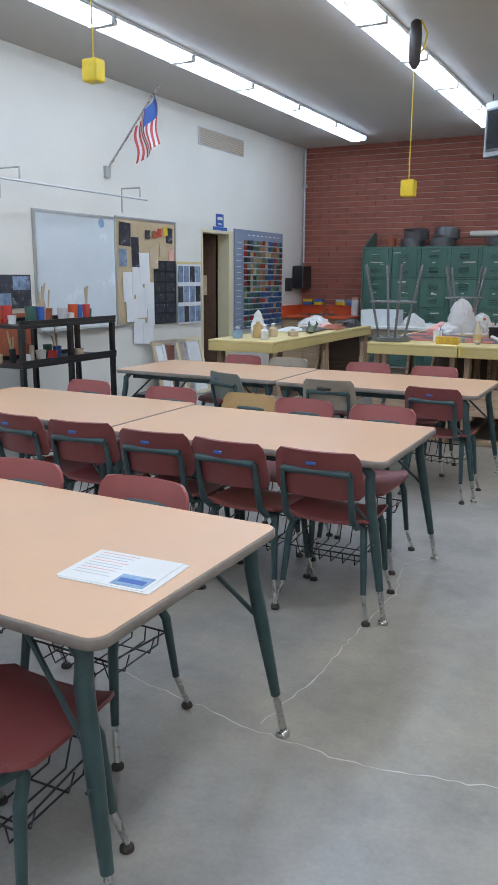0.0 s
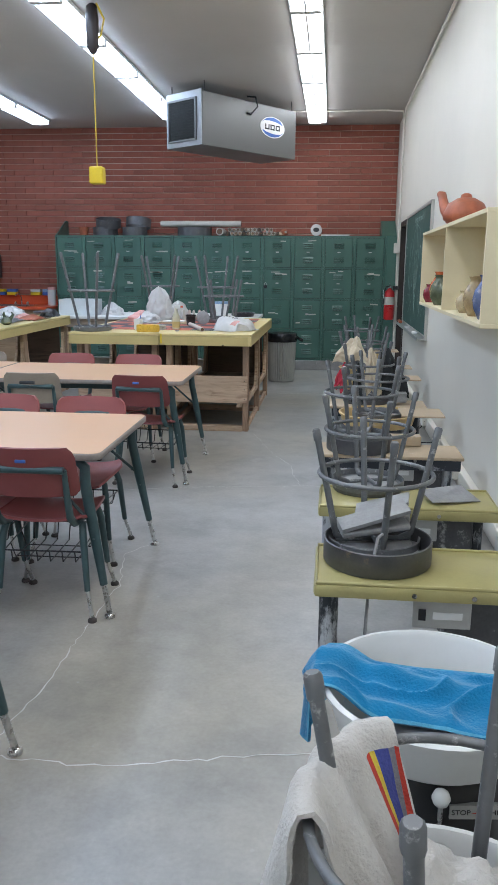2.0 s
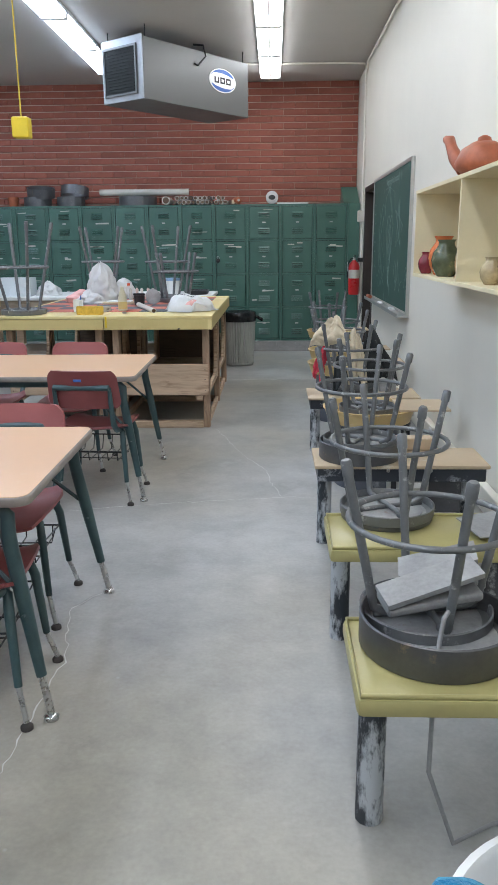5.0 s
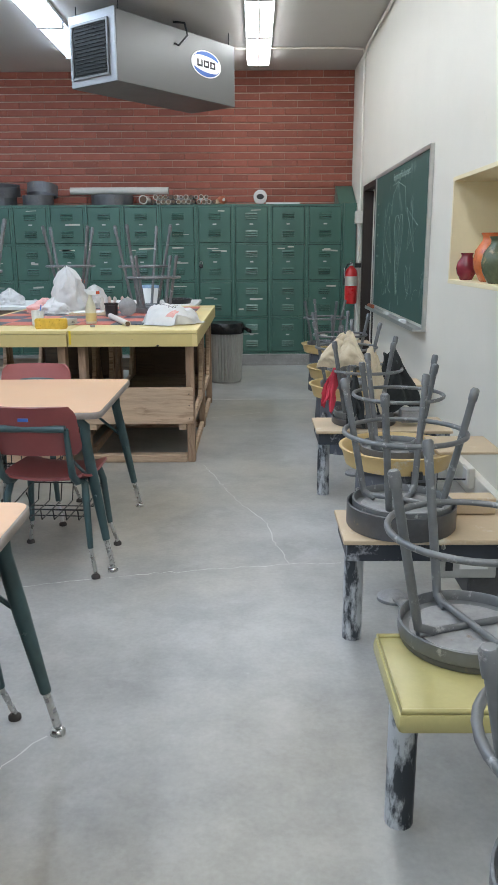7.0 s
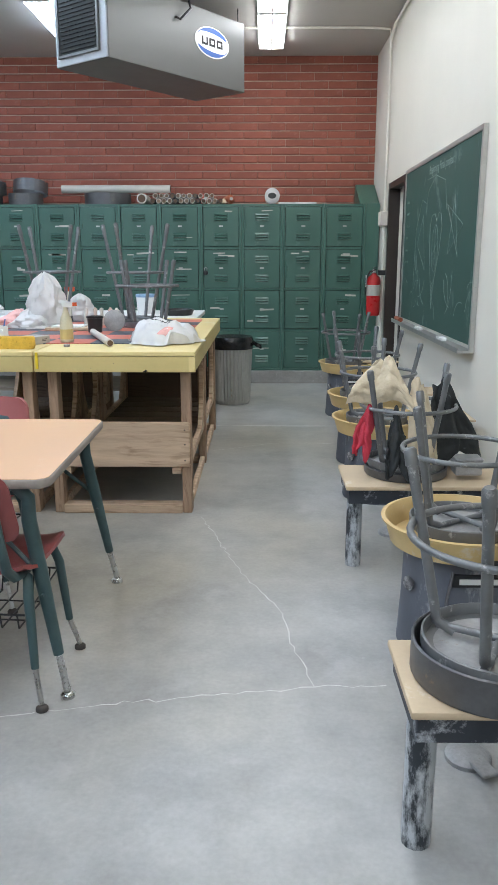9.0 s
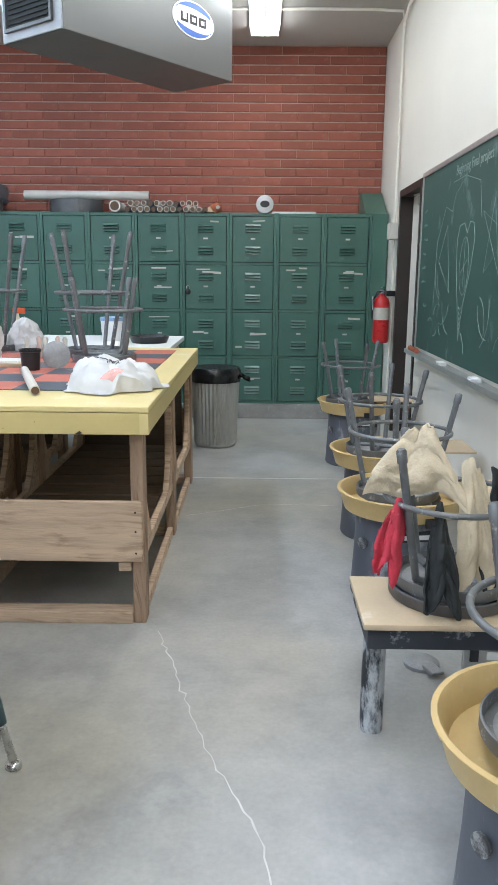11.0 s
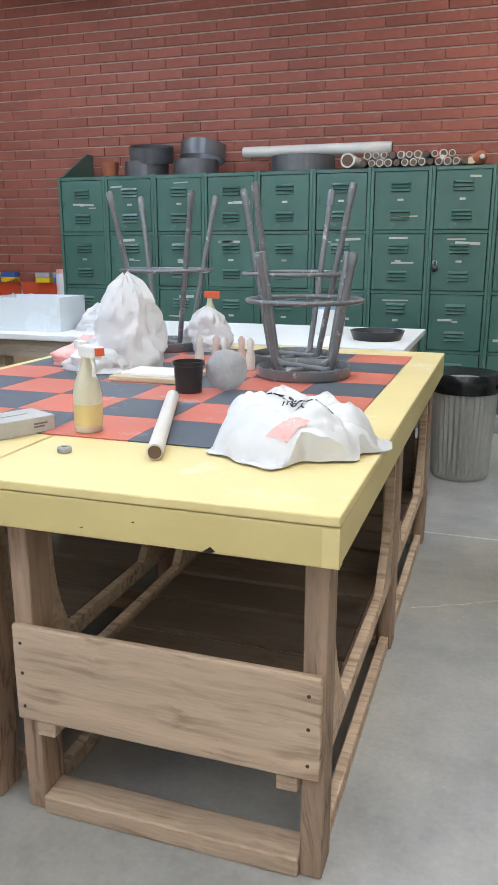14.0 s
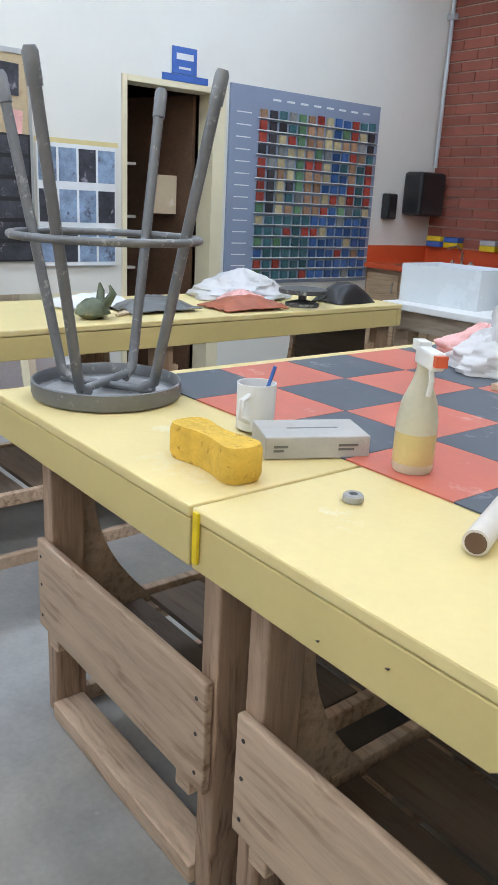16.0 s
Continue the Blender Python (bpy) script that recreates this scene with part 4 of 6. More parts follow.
def drum_wheel(m, label):
    """Wheel on a round drum with an ochre two-part basin."""
    o = thing("pottery_wheel", label, "pottery wheel", "row of pottery wheels", m)
    d = part("drum", lathe(bmesh.new(), [(0.205, 0.0), (0.21, 0.01), (0.2, 0.2), (0.195, 0.40)], 36), BUCKET, o, smooth=40)
    part("badge", tube(bmesh.new(), [(-0.19, -0.085, 0.27), (-0.198, -0.089, 0.27)], 0.026, 14), CLAYGREY, d)
    part("control_panel", B(-0.07, -0.212, 0.31, 0.13, -0.19, 0.35), INK, d)
    part("panel_print", B(-0.05, -0.2145, 0.32, 0.11, -0.2125, 0.34), WHITE, d)
    part("speed_lever", tb([(-0.07, -0.2, 0.36), (-0.11, -0.26, 0.22)], 0.006, 6), CLAYGREY, d)
    b = part("basin", lathe(bmesh.new(), [(0.10, 0.39), (0.225, 0.392), (0.25, 0.40), (0.272, 0.475), (0.282, 0.478), (0.284, 0.486), (0.27, 0.488), (0.262, 0.48), (0.242, 0.412), (0.10, 0.405)], 44), BASIN, o, "ochre plastic splash basin", smooth=40)
    part("basin_clip", B(0.02, -0.275, 0.39, 0.07, -0.255, 0.425), INK, b)
    part("wheel_head", lathe(bmesh.new(), [(0.165, 0.44), (0.17, 0.452), (0.165, 0.46), (0.03, 0.462)], 36), CLAYGREY, o, smooth=40)
    part("shaft", tb([(0, 0, 0.39), (0, 0, 0.45)], 0.03, 12), CLAYGREY, o)
    return o


dw = drum_wheel(pose(-0.575, 3.86, 0), "potter's wheel with ochre basin on a blue-grey clay-dusted drum")
for x, y, a in ((-0.595, 5.68, 8), (-0.555, 6.51, -5), (-0.50, 8.16, 4)):
    copy_thing(dw, pose(x, y, 0, 0, 0, a))


def white_wheel(m):
    o = thing("pottery_wheel", "potter's wheel with a white plastic basin on a dark drum", "pottery wheel", "row of pottery wheels", m)
    d = part("drum", lathe(bmesh.new(), [(0.2, 0.0), (0.2, 0.38)], 36), BLACK, o, "dark glossy drum", smooth=40)
    part("control_panel", B(0.0, -0.205, 0.29, 0.14, -0.192, 0.325), ALU, d)
    words("panel_lettering", "STOP         HIGH", 0.018, INK, d, pose(0.07, -0.2058, 0.307, 90, 0, 0))
    part("speed_wedge", loft(bmesh.new(), [[(0.05, -0.2057, 0.306), (0.085, -0.2057, 0.301), (0.085, -0.2057, 0.312)], [(0.05, -0.2065, 0.306), (0.085, -0.2065, 0.301), (0.085, -0.2065, 0.312)]]), REDPRINT, d)
    lv = part("speed_lever", tb([(-0.02, -0.2, 0.26), (-0.03, -0.235, 0.36)], 0.006, 8), CHROME, d, smooth=50)
    part("knob", lathe(bmesh.new(), [(0.004, -0.02), (0.016, -0.014), (0.021, 0), (0.016, 0.014), (0.004, 0.02)], 14, (-0.031, -0.238, 0.37)), WHITEPL, lv, "clay-stained white knob", smooth=60)
    part("basin", lathe(bmesh.new(), [(0.10, 0.37), (0.2, 0.372), (0.235, 0.40), (0.262, 0.50), (0.275, 0.503), (0.278, 0.513), (0.264, 0.516), (0.255, 0.505), (0.225, 0.405), (0.10, 0.385)], 48), WHITEPL, o, "white plastic splash basin", smooth=40)
    part("wheel_head", lathe(bmesh.new(), [(0.145, 0.405), (0.15, 0.43), (0.145, 0.438), (0.03, 0.442)], 36), DUSTYSTEEL, o, smooth=40)
    part("shaft", tb([(0, 0, 0.37), (0, 0, 0.43)], 0.03, 12), CLAYGREY, o)
    return o


ww = white_wheel(pose(-0.655, 0.06, 0, 0, 0, 6))
copy_thing(ww, pose(-0.735, -0.72, 0, 0, 0, 0))


# ---- cloths ----
def cloth(name, label, material, fn, nx=36, ny=36, mi_fn=None, thick=0.006):
    mats = material
    o = tagged(part(name, grid(nx, ny, fn, thick, mi_fn), mats, smooth=80), label, "cloth")
    return o


def fold(u, v, amp, seed=0.0):
    return amp * (noise.noise(Vector((u * 3.1 + seed, v * 2.3, seed))) + 0.55 * noise.noise(Vector((u * 7 + seed, v * 5.5, 3.1 + seed)))
                  + 0.25 * noise.noise(Vector((u * 15, v * 13, seed))))


def blue_towel(u, v):
    # one end hangs outside the rim, the rest lies bunched across the basin
    s = 0.70 * u
    w1 = noise.noise(Vector((u * 2.2, v * 1.5, 5)))
    w2 = noise.noise(Vector((u * 4.5, v * 2.6, 9)))
    width = 0.14 + 0.15 * min(u * 1.5, 1) + 0.02 * math.sin(5 * u + 1)
    y = 0.12 - 0.12 * u + (v - 0.5) * width + 0.015 * w1 + 0.006 * math.sin(13 * u + 3 * v)
    rim = -0.655 - math.sqrt(max(0.03, 0.278 ** 2 - (y - 0.06) ** 2))
    calm = min(1, 6 * v, 6 * (1 - v))
    ridge = (0.030 * (0.5 + 0.5 * math.sin(9.0 * v + 2.6 * w1 + 3.0 * u)) ** 2 + 0.020 * (1 - abs(math.sin(6 * u - 5 * v + 3 * w2))) ** 2) * calm
    if s < 0.17:
        d = 0.17 - s
        return (rim - 0.016 - 0.5 * min(d, 0.02) - ridge * 0.7 * min(1, d * 20), y, 0.530 - d * 0.98 - 0.03 * (1 - v) * min(1, d * 8) + ridge * max(0, 1 - d * 20) * 0.5)
    q = s - 0.17
    k = min(max((q - 0.035) / 0.10, 0), 1)
    k = k * k * (3 - 2 * k)
    return (rim - 0.016 + q * 1.0, y, 0.530 - 0.052 * k + 0.018 * (v - 0.4) * k + ridge * (0.5 + 0.5 * k))


cloth("blue_towel", "bright blue terry towel crumpled over a white basin", [BLUETOWEL, BLUEHEM], blue_towel, 110, 70, lambda u, v: 1 if v < 0.03 or v > 0.97 or u > 0.985 or u < 0.012 else 0, thick=0.008)


def grey_towel(u, v):
    # hangs over the footrest ring beside one leg: a long fall outside, a shorter one inside
    ang = radians(112 + 78 * u)
    s = (v - 0.44) * 0.80
    d = abs(s)
    wav = (0.018 * math.sin(u * 15 + 3 * v) + 0.014 * math.sin(u * 7 + 1)) * min(d * 6, 1) + fold(u, v, 0.016, 4)
    z = 0.752 + 0.010 * math.exp(-(s / 0.04) ** 2) + fold(u, v, 0.006, 6)
    if s > 0:
        rr = 0.222 + 0.012 * math.tanh(s / 0.02) + wav + 0.10 * s
        return (-0.73 + rr * math.cos(ang), -0.716 + rr * math.sin(ang), z - s)
    rr = 0.218 - 0.014 * math.tanh(d / 0.02) + wav - 0.20 * d
    return (-0.73 + rr * math.cos(ang) + 0.22 * d, -0.716 + rr * math.sin(ang) - 0.30 * d, z - 0.80 * d)


def border(u, v):
    """Coloured stripes along one edge of the towel."""
    if v > 0.40 or u > 0.27:
        return 0
    return (1, 4, 3, 3, 2, 1)[min(5, int(u / 0.045))]


cloth("grey_towel", "grey terry towel with a striped border hung over a stool ring", [GREYTOWEL, *STRIPES], grey_towel, 66, 60, border, thick=0.009)


def crumpled_cloth(u, v):
    x = -0.80 + 0.30 * u + fold(u, v, 0.02, 9)
    y = -0.62 - 0.26 * v + fold(v, u, 0.02, 3)
    z = 0.52 + 0.12 * math.sin(math.pi * min(1, v * 1.3)) * (0.4 + 0.6 * (1 - u)) + fold(u, v, 0.035, 12) + 0.05 * (1 - v)
    return (x, y, z)


cloth("grey_cloth", "pale grey terry cloth crumpled inside the upturned stool", GREYTOWEL, crumpled_cloth, 40, 40, thick=0.008)


def drape(cx, cy, top, w, drop, ang, seed, flare=0.5):
    def fn(u, v):
        a = radians(ang)
        s = (u - 0.5) * w * (0.35 + flare * v + 0.3 * math.sin(v * 2.2))
        out = 0.02 + 0.09 * math.sin(v * 1.5) + 0.014 * math.sin(u * 13 + seed) * v + fold(u, v, 0.025, seed)
        z = top - drop * v - 0.05 * abs(u - 0.5) * 2 + 0.02 * math.sin(u * 9 + seed)
        return (cx + out * math.cos(a) - s * math.sin(a), cy + out * math.sin(a) + s * math.cos(a), z)
    return fn


cloth("beige_cloth", "beige canvas cloth draped over upturned stool legs", BEIGECLOTH, drape(-0.72, 4.74, 0.965, 0.23, 0.19, -110, 1.0, 0.8))
cloth("beige_cloth", "beige canvas apron hung across a stool ring", BEIGECLOTH, drape(-0.60, 4.66, 0.87, 0.16, 0.34, -75, 5.0, 0.3))
cloth("red_cloth", "faded red rag hanging from a stool ring", REDCLOTH, drape(-0.80, 4.64, 0.745, 0.13, 0.17, -120, 2.0, -0.1))
cloth("black_cloth", "black apron hanging from a stool ring", BLACKCLOTH, drape(-0.70, 4.58, 0.74, 0.13, 0.24, -90, 3.0, 0.2))
cloth("black_cloth", "black apron hanging off the stool legs near the wall", BLACKCLOTH, drape(-0.48, 4.74, 0.86, 0.32, 0.34, -60, 8.0, 0.5))

# loose things on the wheels
for x, y, z, a, sx, nm in ((-0.75, 1.10, 0.56, 12, 1.0, "w"), (-0.71, 1.2, 0.575, -8, 0.8, "g")):
    o = thing("foot_pedal", "clay-crusted grey foot pedal lying in the splash pan", "foot pedal", "", pose(x, y, z, 8, -6, a))
    part("base", B(-0.13 * sx, -0.05, -0.02, 0.13 * sx, 0.05, 0.005, bev=0.008), DUSTYSTEEL, o)
    part("treadle", loft(bmesh.new(), [[(xx, -0.05, 0.006 + zz), (xx, 0.05, 0.006 + zz), (xx, 0.05, 0.02 + zz), (xx, -0.05, 0.02 + zz)] for xx, zz in ((-0.13 * sx, 0), (0.13 * sx, 0.045))]), DUSTYSTEEL, o)
tagged(part("power_cable", tb([(-0.72, 1.0, 0.56), (-0.74, 0.965, 0.555), (-0.75, 0.955, 0.5), (-0.77, 0.90, 0.40), (-0.78, 0.86, 0.2), (-0.72, 0.82, 0.03), (-0.6, 0.9, 0.02), (-0.3, 0.95, 0.02)], 0.006), DUSTYSTEEL, smooth=50),
       "pale clay-spattered power cable hanging from the pan", "cable")
for i, (x, y) in enumerate(((-0.13, 1.5), (-0.15, 2.5), (-0.35, 4.42), (-0.14, 5.3))):
    c = [(x + 0.085 * math.cos(t * 0.5), y + 0.02 * math.sin(t * 0.7), 0.17 + 0.11 * math.sin(t * 0.5)) for t in range(0, 13)]
    tagged(part("cord", tb([*c, (-0.07, y - 0.1, 0.17)], 0.005, 6), BLACK, smooth=50), "looped black power cord below a wheel", "cord", "wheel power cords")
o = tagged(part("plaster_slab", B(-0.55, 2.98, 0.437, -0.36, 3.06, 0.50, bev=0.006), TANTOP), "pale plaster slab on a wheel table", "slab")
o = tagged(part("wooden_board", B(-0.42, 3.66, 0.489, -0.12, 3.98, 0.501, bev=0.003), TANTOP), "tan wooden board resting on the wheel basin", "board")
for y in (5.5, 6.35, 8.02):
    tagged(part("wooden_board", B(-0.40, y, 0.488, -0.08, y + 0.3, 0.50, bev=0.003), TANTOP), "tan wooden board resting on the wheel basin", "board")
o = thing("steel_plate", "bent grey steel scraper plate on the wheel table", "plate", "", pose(-0.36, 1.88, 0.446, 0, 3, 20))
part("plate", loft(bmesh.new(), [[(-0.12, -0.09, 0), (0.13, -0.08, 0), (0.12, 0.10, 0.03), (-0.10, 0.09, 0.01)], [(-0.12, -0.09, 0.004), (0.13, -0.08, 0.004), (0.12, 0.10, 0.034), (-0.10, 0.09, 0.014)]]), DUSTYSTEEL, o)
o = thing("metal_tin", "small dented metal tin on the wheel table", "tin", "", pose(-0.36, 4.62, 0.437))
part("body", B(-0.06, -0.05, 0, 0.06, 0.05, 0.07, bev=0.008), DUSTYSTEEL, o)
part("lid", B(-0.062, -0.052, 0.066, 0.062, 0.052, 0.078, bev=0.004), DUSTYSTEEL, o)
tagged(part("clay_disc", lathe(bmesh.new(), [(0.07, 0), (0.075, 0.02), (0.06, 0.03), (0.01, 0.032)], 24, (-0.40, 4.82, 0.437)), DUSTYSTEEL, smooth=40), "flat disc of dried grey clay", "clay")
for x, y in ((-0.72, 4.96), (-0.80, 3.12)):
    o = thing("foot_pedal", "clay-crusted foot pedal on the floor beneath the wheel", "foot pedal", "", pose(x + 0.1, y + 0.05, 0.0, 0, 0, 20) @ Matrix.Scale(0.65, 4))
    part("base", lathe(bmesh.new(), [(0.10, 0), (0.10, 0.02), (0.07, 0.04), (0.01, 0.045)], 20), DUSTYSTEEL, o, smooth=40)
    part("treadle", B(-0.04, -0.17, 0.02, 0.04, 0.0, 0.04, bev=0.008), DUSTYSTEEL, o)


# ---- east wall: chalkboard, door, extinguisher, shelf ----
o = thing("chalkboard", "green chalkboard with faint chalk drawings and an aluminium tray", "chalkboard")
part("board", B(-0.022, 5.96, 0.87, -0.002, 8.36, 2.11), CHALKB, o)
for y in (5.93, 8.36):
    part("frame", B(-0.03, y, 0.84, -0.002, y + 0.03, 2.14), ALU, o)
part("frame", B(-0.03, 5.96, 2.11, -0.002, 8.36, 2.14), ALU, o)
part("tray", box(B(-0.10, 5.93, 0.825, -0.002, 8.39, 0.84, bev=0.003), -0.105, 5.93, 0.825, -0.098, 8.39, 0.856), ALU, o)
rnd = random.Random(5)


def chalk_line(pts, r=0.0018):
    part("chalk_line", tb([(-0.0222, y, z) for y, z in pts], r, 5), CHALK, o)


def loop(cy, cz, ry, rz, n=16):
    chalk_line([(cy + ry * math.cos(a / n * 6.2832), cz + rz * math.sin(a / n * 6.2832)) for a in range(n + 1)])


HY, HZ = 7.06, 1.52
chalk_line([(HY, HZ + 0.13), (HY + 0.07, HZ + 0.19), (HY + 0.17, HZ + 0.18), (HY + 0.22, HZ + 0.10), (HY + 0.20, HZ - 0.08), (HY + 0.13, HZ - 0.28), (HY + 0.06, HZ - 0.50),
            (HY, HZ - 0.28), (HY - 0.12, HZ - 0.08), (HY - 0.17, HZ + 0.10), (HY - 0.13, HZ + 0.18), (HY - 0.06, HZ + 0.19), (HY, HZ + 0.13)], 0.0024)
loop(HY + 0.03, HZ - 0.06, 0.10, 0.17)
chalk_line([(HY + 0.03, HZ + 0.08), (HY + 0.03, HZ - 0.18)])
chalk_line([(HY + 0.10, HZ - 0.10), (HY - 0.04, HZ - 0.02)])
for q in range(6):
    chalk_line([(HY + 0.10 - 0.008 * q, HZ - 0.30 - 0.03 * q), (HY + 0.06, HZ - 0.32 - 0.03 * q), (HY + 0.01 + 0.008 * q, HZ - 0.29 - 0.03 * q)])
chalk_line([(7.55, 1.72), (7.75, 1.50), (7.42, 1.30), (7.55, 1.72)])
chalk_line([(6.55, 1.80), (6.40, 1.40), (6.75, 1.75), (6.30, 1.60), (6.68, 1.42), (6.55, 1.80)])
chalk_line([(7.85, 1.20), (7.82, 1.62), (7.62, 1.84), (7.45, 1.80), (7.38, 1.90), (7.15, 1.98), (6.85, 1.92), (6.78, 1.72)])
words("chalk_lettering", "Beginning Final project", 0.085, CHALK, o, pose(-0.0228, 7.02, 2.035, 90, 0, -90))
chalk_line([(7.45, 1.975), (7.15, 1.985)], 0.0024)
for k in range(16):
    y, z = rnd.uniform(6.1, 8.2), rnd.uniform(1.0, 1.3)
    a, n = rnd.uniform(0, 6.3), rnd.uniform(0.08, 0.3)
    chalk_line([(y + n * q / 4 * math.cos(a + q * 0.2), min(2.05, max(0.95, z + n * q / 4 * math.sin(a + q * 0.2)))) for q in range(5)], 0.0016)
for r in range(6):
    chalk_line([(8.27 - 0.022 * q, 1.86 - 0.10 * r + (0.010 if q % 2 else -0.008)) for q in range(5 + r % 3)], 0.0014)
o = tagged(part("wooden_dowel", tb([(-0.07, 8.1, 0.862), (-0.07, 8.33, 0.862)], 0.02, 12), TERRA, smooth=50), "short brown dowel lying in the chalk tray", "dowel")
for y, w in ((6.5, 0.12), (7.3, 0.09)):
    tagged(part("eraser", B(-0.085, y, 0.8405, -0.035, y + w, 0.865, bev=0.006), PAPER), "dusty pale chalk eraser lying in the tray", "eraser")

o = thing("door_1", "brown wooden door standing shut in a dark frame", "door", kind="structure")
part("door_leaf", B(0.10, 8.56, 0.005, 0.145, 9.38, 2.07), CREAM, o)
for y0, y1 in ((8.50, 8.56), (9.38, 9.44)):
    part("frame", B(-0.012, y0 + 0.002, 0, 0.16, y1 - 0.002, 2.128), DOORFRAME, o)
part("frame", B(-0.012, 8.562, 2.07, 0.16, 9.378, 2.128), DOORFRAME, o)
cl = part("door_closer", B(0.03, 8.62, 1.96, 0.10, 8.86, 2.03, bev=0.008), ALU, o)
part("arm", tb([(0.05, 8.74, 2.03), (0.05, 8.9, 2.05), (0.05, 9.1, 2.06)], 0.008), ALU, cl)
part("handle", tb([(0.10, 8.65, 1.0), (0.05, 8.65, 1.0), (0.05, 8.78, 1.0)], 0.01), CHROME, o, "steel lever handle")
structure("wall_behind_door", B(0.21, 8.3, 0, 0.25, 9.6, 2.3), CREAM, "plain cream wall closing the doorway", "wall")
o = thing("wall_sign", "small blue door sign on the cream wall", "sign")
part("plate", B(-0.006, 8.415, 1.42, -0.001, 8.475, 1.60), BLUE, o)
part("print", B(-0.008, 8.43, 1.50, -0.0065, 8.46, 1.57), WHITE, o)

o = thing("fire_extinguisher", "red fire extinguisher with a printed label on a wall hook", "fire extinguisher", "", pose(-0.12, 9.50, 0.80))
part("cylinder", lathe(bmesh.new(), [(0.06, 0), (0.07, 0.012), (0.072, 0.03), (0.072, 0.36), (0.06, 0.40), (0.03, 0.425), (0.024, 0.44)], 32), REDEXT, o, smooth=40)
part("printed_label", lathe(bmesh.new(), [(0.0728, 0.21), (0.0728, 0.32)], 32, cap=False), TAPE, o, smooth=40)
part("valve", lathe(bmesh.new(), [(0.022, 0.44), (0.022, 0.47), (0.014, 0.48)], 16), ALU, o, smooth=40)
part("handle", box(B(-0.012, -0.10, 0.475, 0.012, 0.03, 0.483, bev=0.002), -0.012, -0.10, 0.497, 0.012, 0.03, 0.503), BLACK, o)
part("hose", tb([(0, -0.02, 0.46), (-0.05, -0.05, 0.46), (-0.085, -0.03, 0.38), (-0.085, 0, 0.22)], 0.009), BLACK, o, smooth=50)
part("gauge", lathe(bmesh.new(), [(0.016, 0), (0.016, 0.01)], 14, (0.0, -0.035, 0.452)), WHITE, o)
part("tag", B(-0.088, -0.05, 0.30, -0.084, -0.01, 0.42), PAPER, o, "paper inspection tag")
part("wall_hook", B(0.04, -0.02, 0.42, 0.118, 0.02, 0.47), BLACK, o)

o = thing("wall_shelf", "cream painted open wall shelf holding glazed pots", "shelf")
Y0, Y1, Z0, Z1 = 1.82, 4.24, 1.245, 1.76
part("top_board", B(-0.28, Y0, Z1 - 0.02, -0.002, Y1, Z1, bev=0.002), SHELFCREAM, o)
part("bottom_board", B(-0.28, Y0, Z0, -0.002, Y1, Z0 + 0.02, bev=0.002), SHELFCREAM, o)
part("back_board", B(-0.012, Y0 + 0.02, Z0 + 0.02, -0.002, Y1 - 0.02, Z1 - 0.02), SHELFCREAM, o)
for y in (Y0, 3.05, Y1 - 0.02):
    part("upright", B(-0.278, y, Z0 + 0.0205, -0.013, y + 0.02, Z1 - 0.0205), SHELFCREAM, o)


def pot(x, y, z, h, r, glaze, label, neck=0.55, mouth=0.65):
    o = thing("vase", label, "vase", "glazed pots on the shelf", pose(x, y, z))
    prof = [(r * 0.55, 0), (r * 0.62, h * 0.02), (r * 0.92, h * 0.25), (r, h * 0.45), (r * 0.9, h * 0.65), (r * neck, h * 0.85), (r * neck * 0.97, h * 0.92), (r * mouth, h),
            (r * mouth - 0.006, h), (r * neck - 0.006, h * 0.9), (r * 0.8, h * 0.5), (0.01, h * 0.1)]
    part("body", lathe(bmesh.new(), prof, 28), glaze, o, smooth=50)
    part("foot", lathe(bmesh.new(), [(r * 0.56, -0.0), (r * 0.56, 0.008)], 24), TERRA, o)


zs = Z0 + 0.0205
for x, y, h, r, g, lab in ((-0.22, 4.12, 0.13, 0.05, 0, "small dark red glazed jar on a shelf"), (-0.17, 3.88, 0.22, 0.085, 1, "orange and red glazed vase on a shelf"),
                           (-0.20, 3.66, 0.20, 0.08, 2, "mottled green-brown glazed vase on a shelf"), (-0.10, 3.60, 0.18, 0.07, 4, "sandy glazed jar on a shelf"),
                           (-0.16, 3.36, 0.15, 0.06, 3, "brown glazed jar on a shelf"), (-0.19, 2.75, 0.12, 0.055, 4, "small straw-coloured glazed cup on a shelf"),
                           (-0.12, 2.72, 0.20, 0.06, 3, "tall brown bottle vase on a shelf"), (-0.19, 2.42, 0.20, 0.07, 3, "tall olive brown glazed vase on a shelf"),
                           (-0.10, 2.33, 0.21, 0.06, 4, "tan glazed bottle vase on a shelf"), (-0.19, 2.12, 0.21, 0.075, 5, "large blue glazed vase on a shelf"),
                           (-0.20, 1.93, 0.13, 0.06, 6, "small dark red glazed jar on a shelf")):
    pot(x, y, zs, h, r, GLAZES[g], lab)
o = thing("clay_teapot", "terracotta turtle-shaped teapot on top of the shelf", "teapot", "", pose(-0.16, 3.15, Z1))
part("body", lathe(bmesh.new(), [(0.10, 0), (0.15, 0.03), (0.155, 0.06), (0.12, 0.12), (0.06, 0.15), (0.02, 0.155)], 24, sx=0.85, sy=1.0), TERRA, o, smooth=50)
part("lid_knob", lathe(bmesh.new(), [(0.035, 0), (0.03, 0.02), (0.01, 0.03)], 16, (0, 0, 0.15)), TERRA, o, smooth=50)
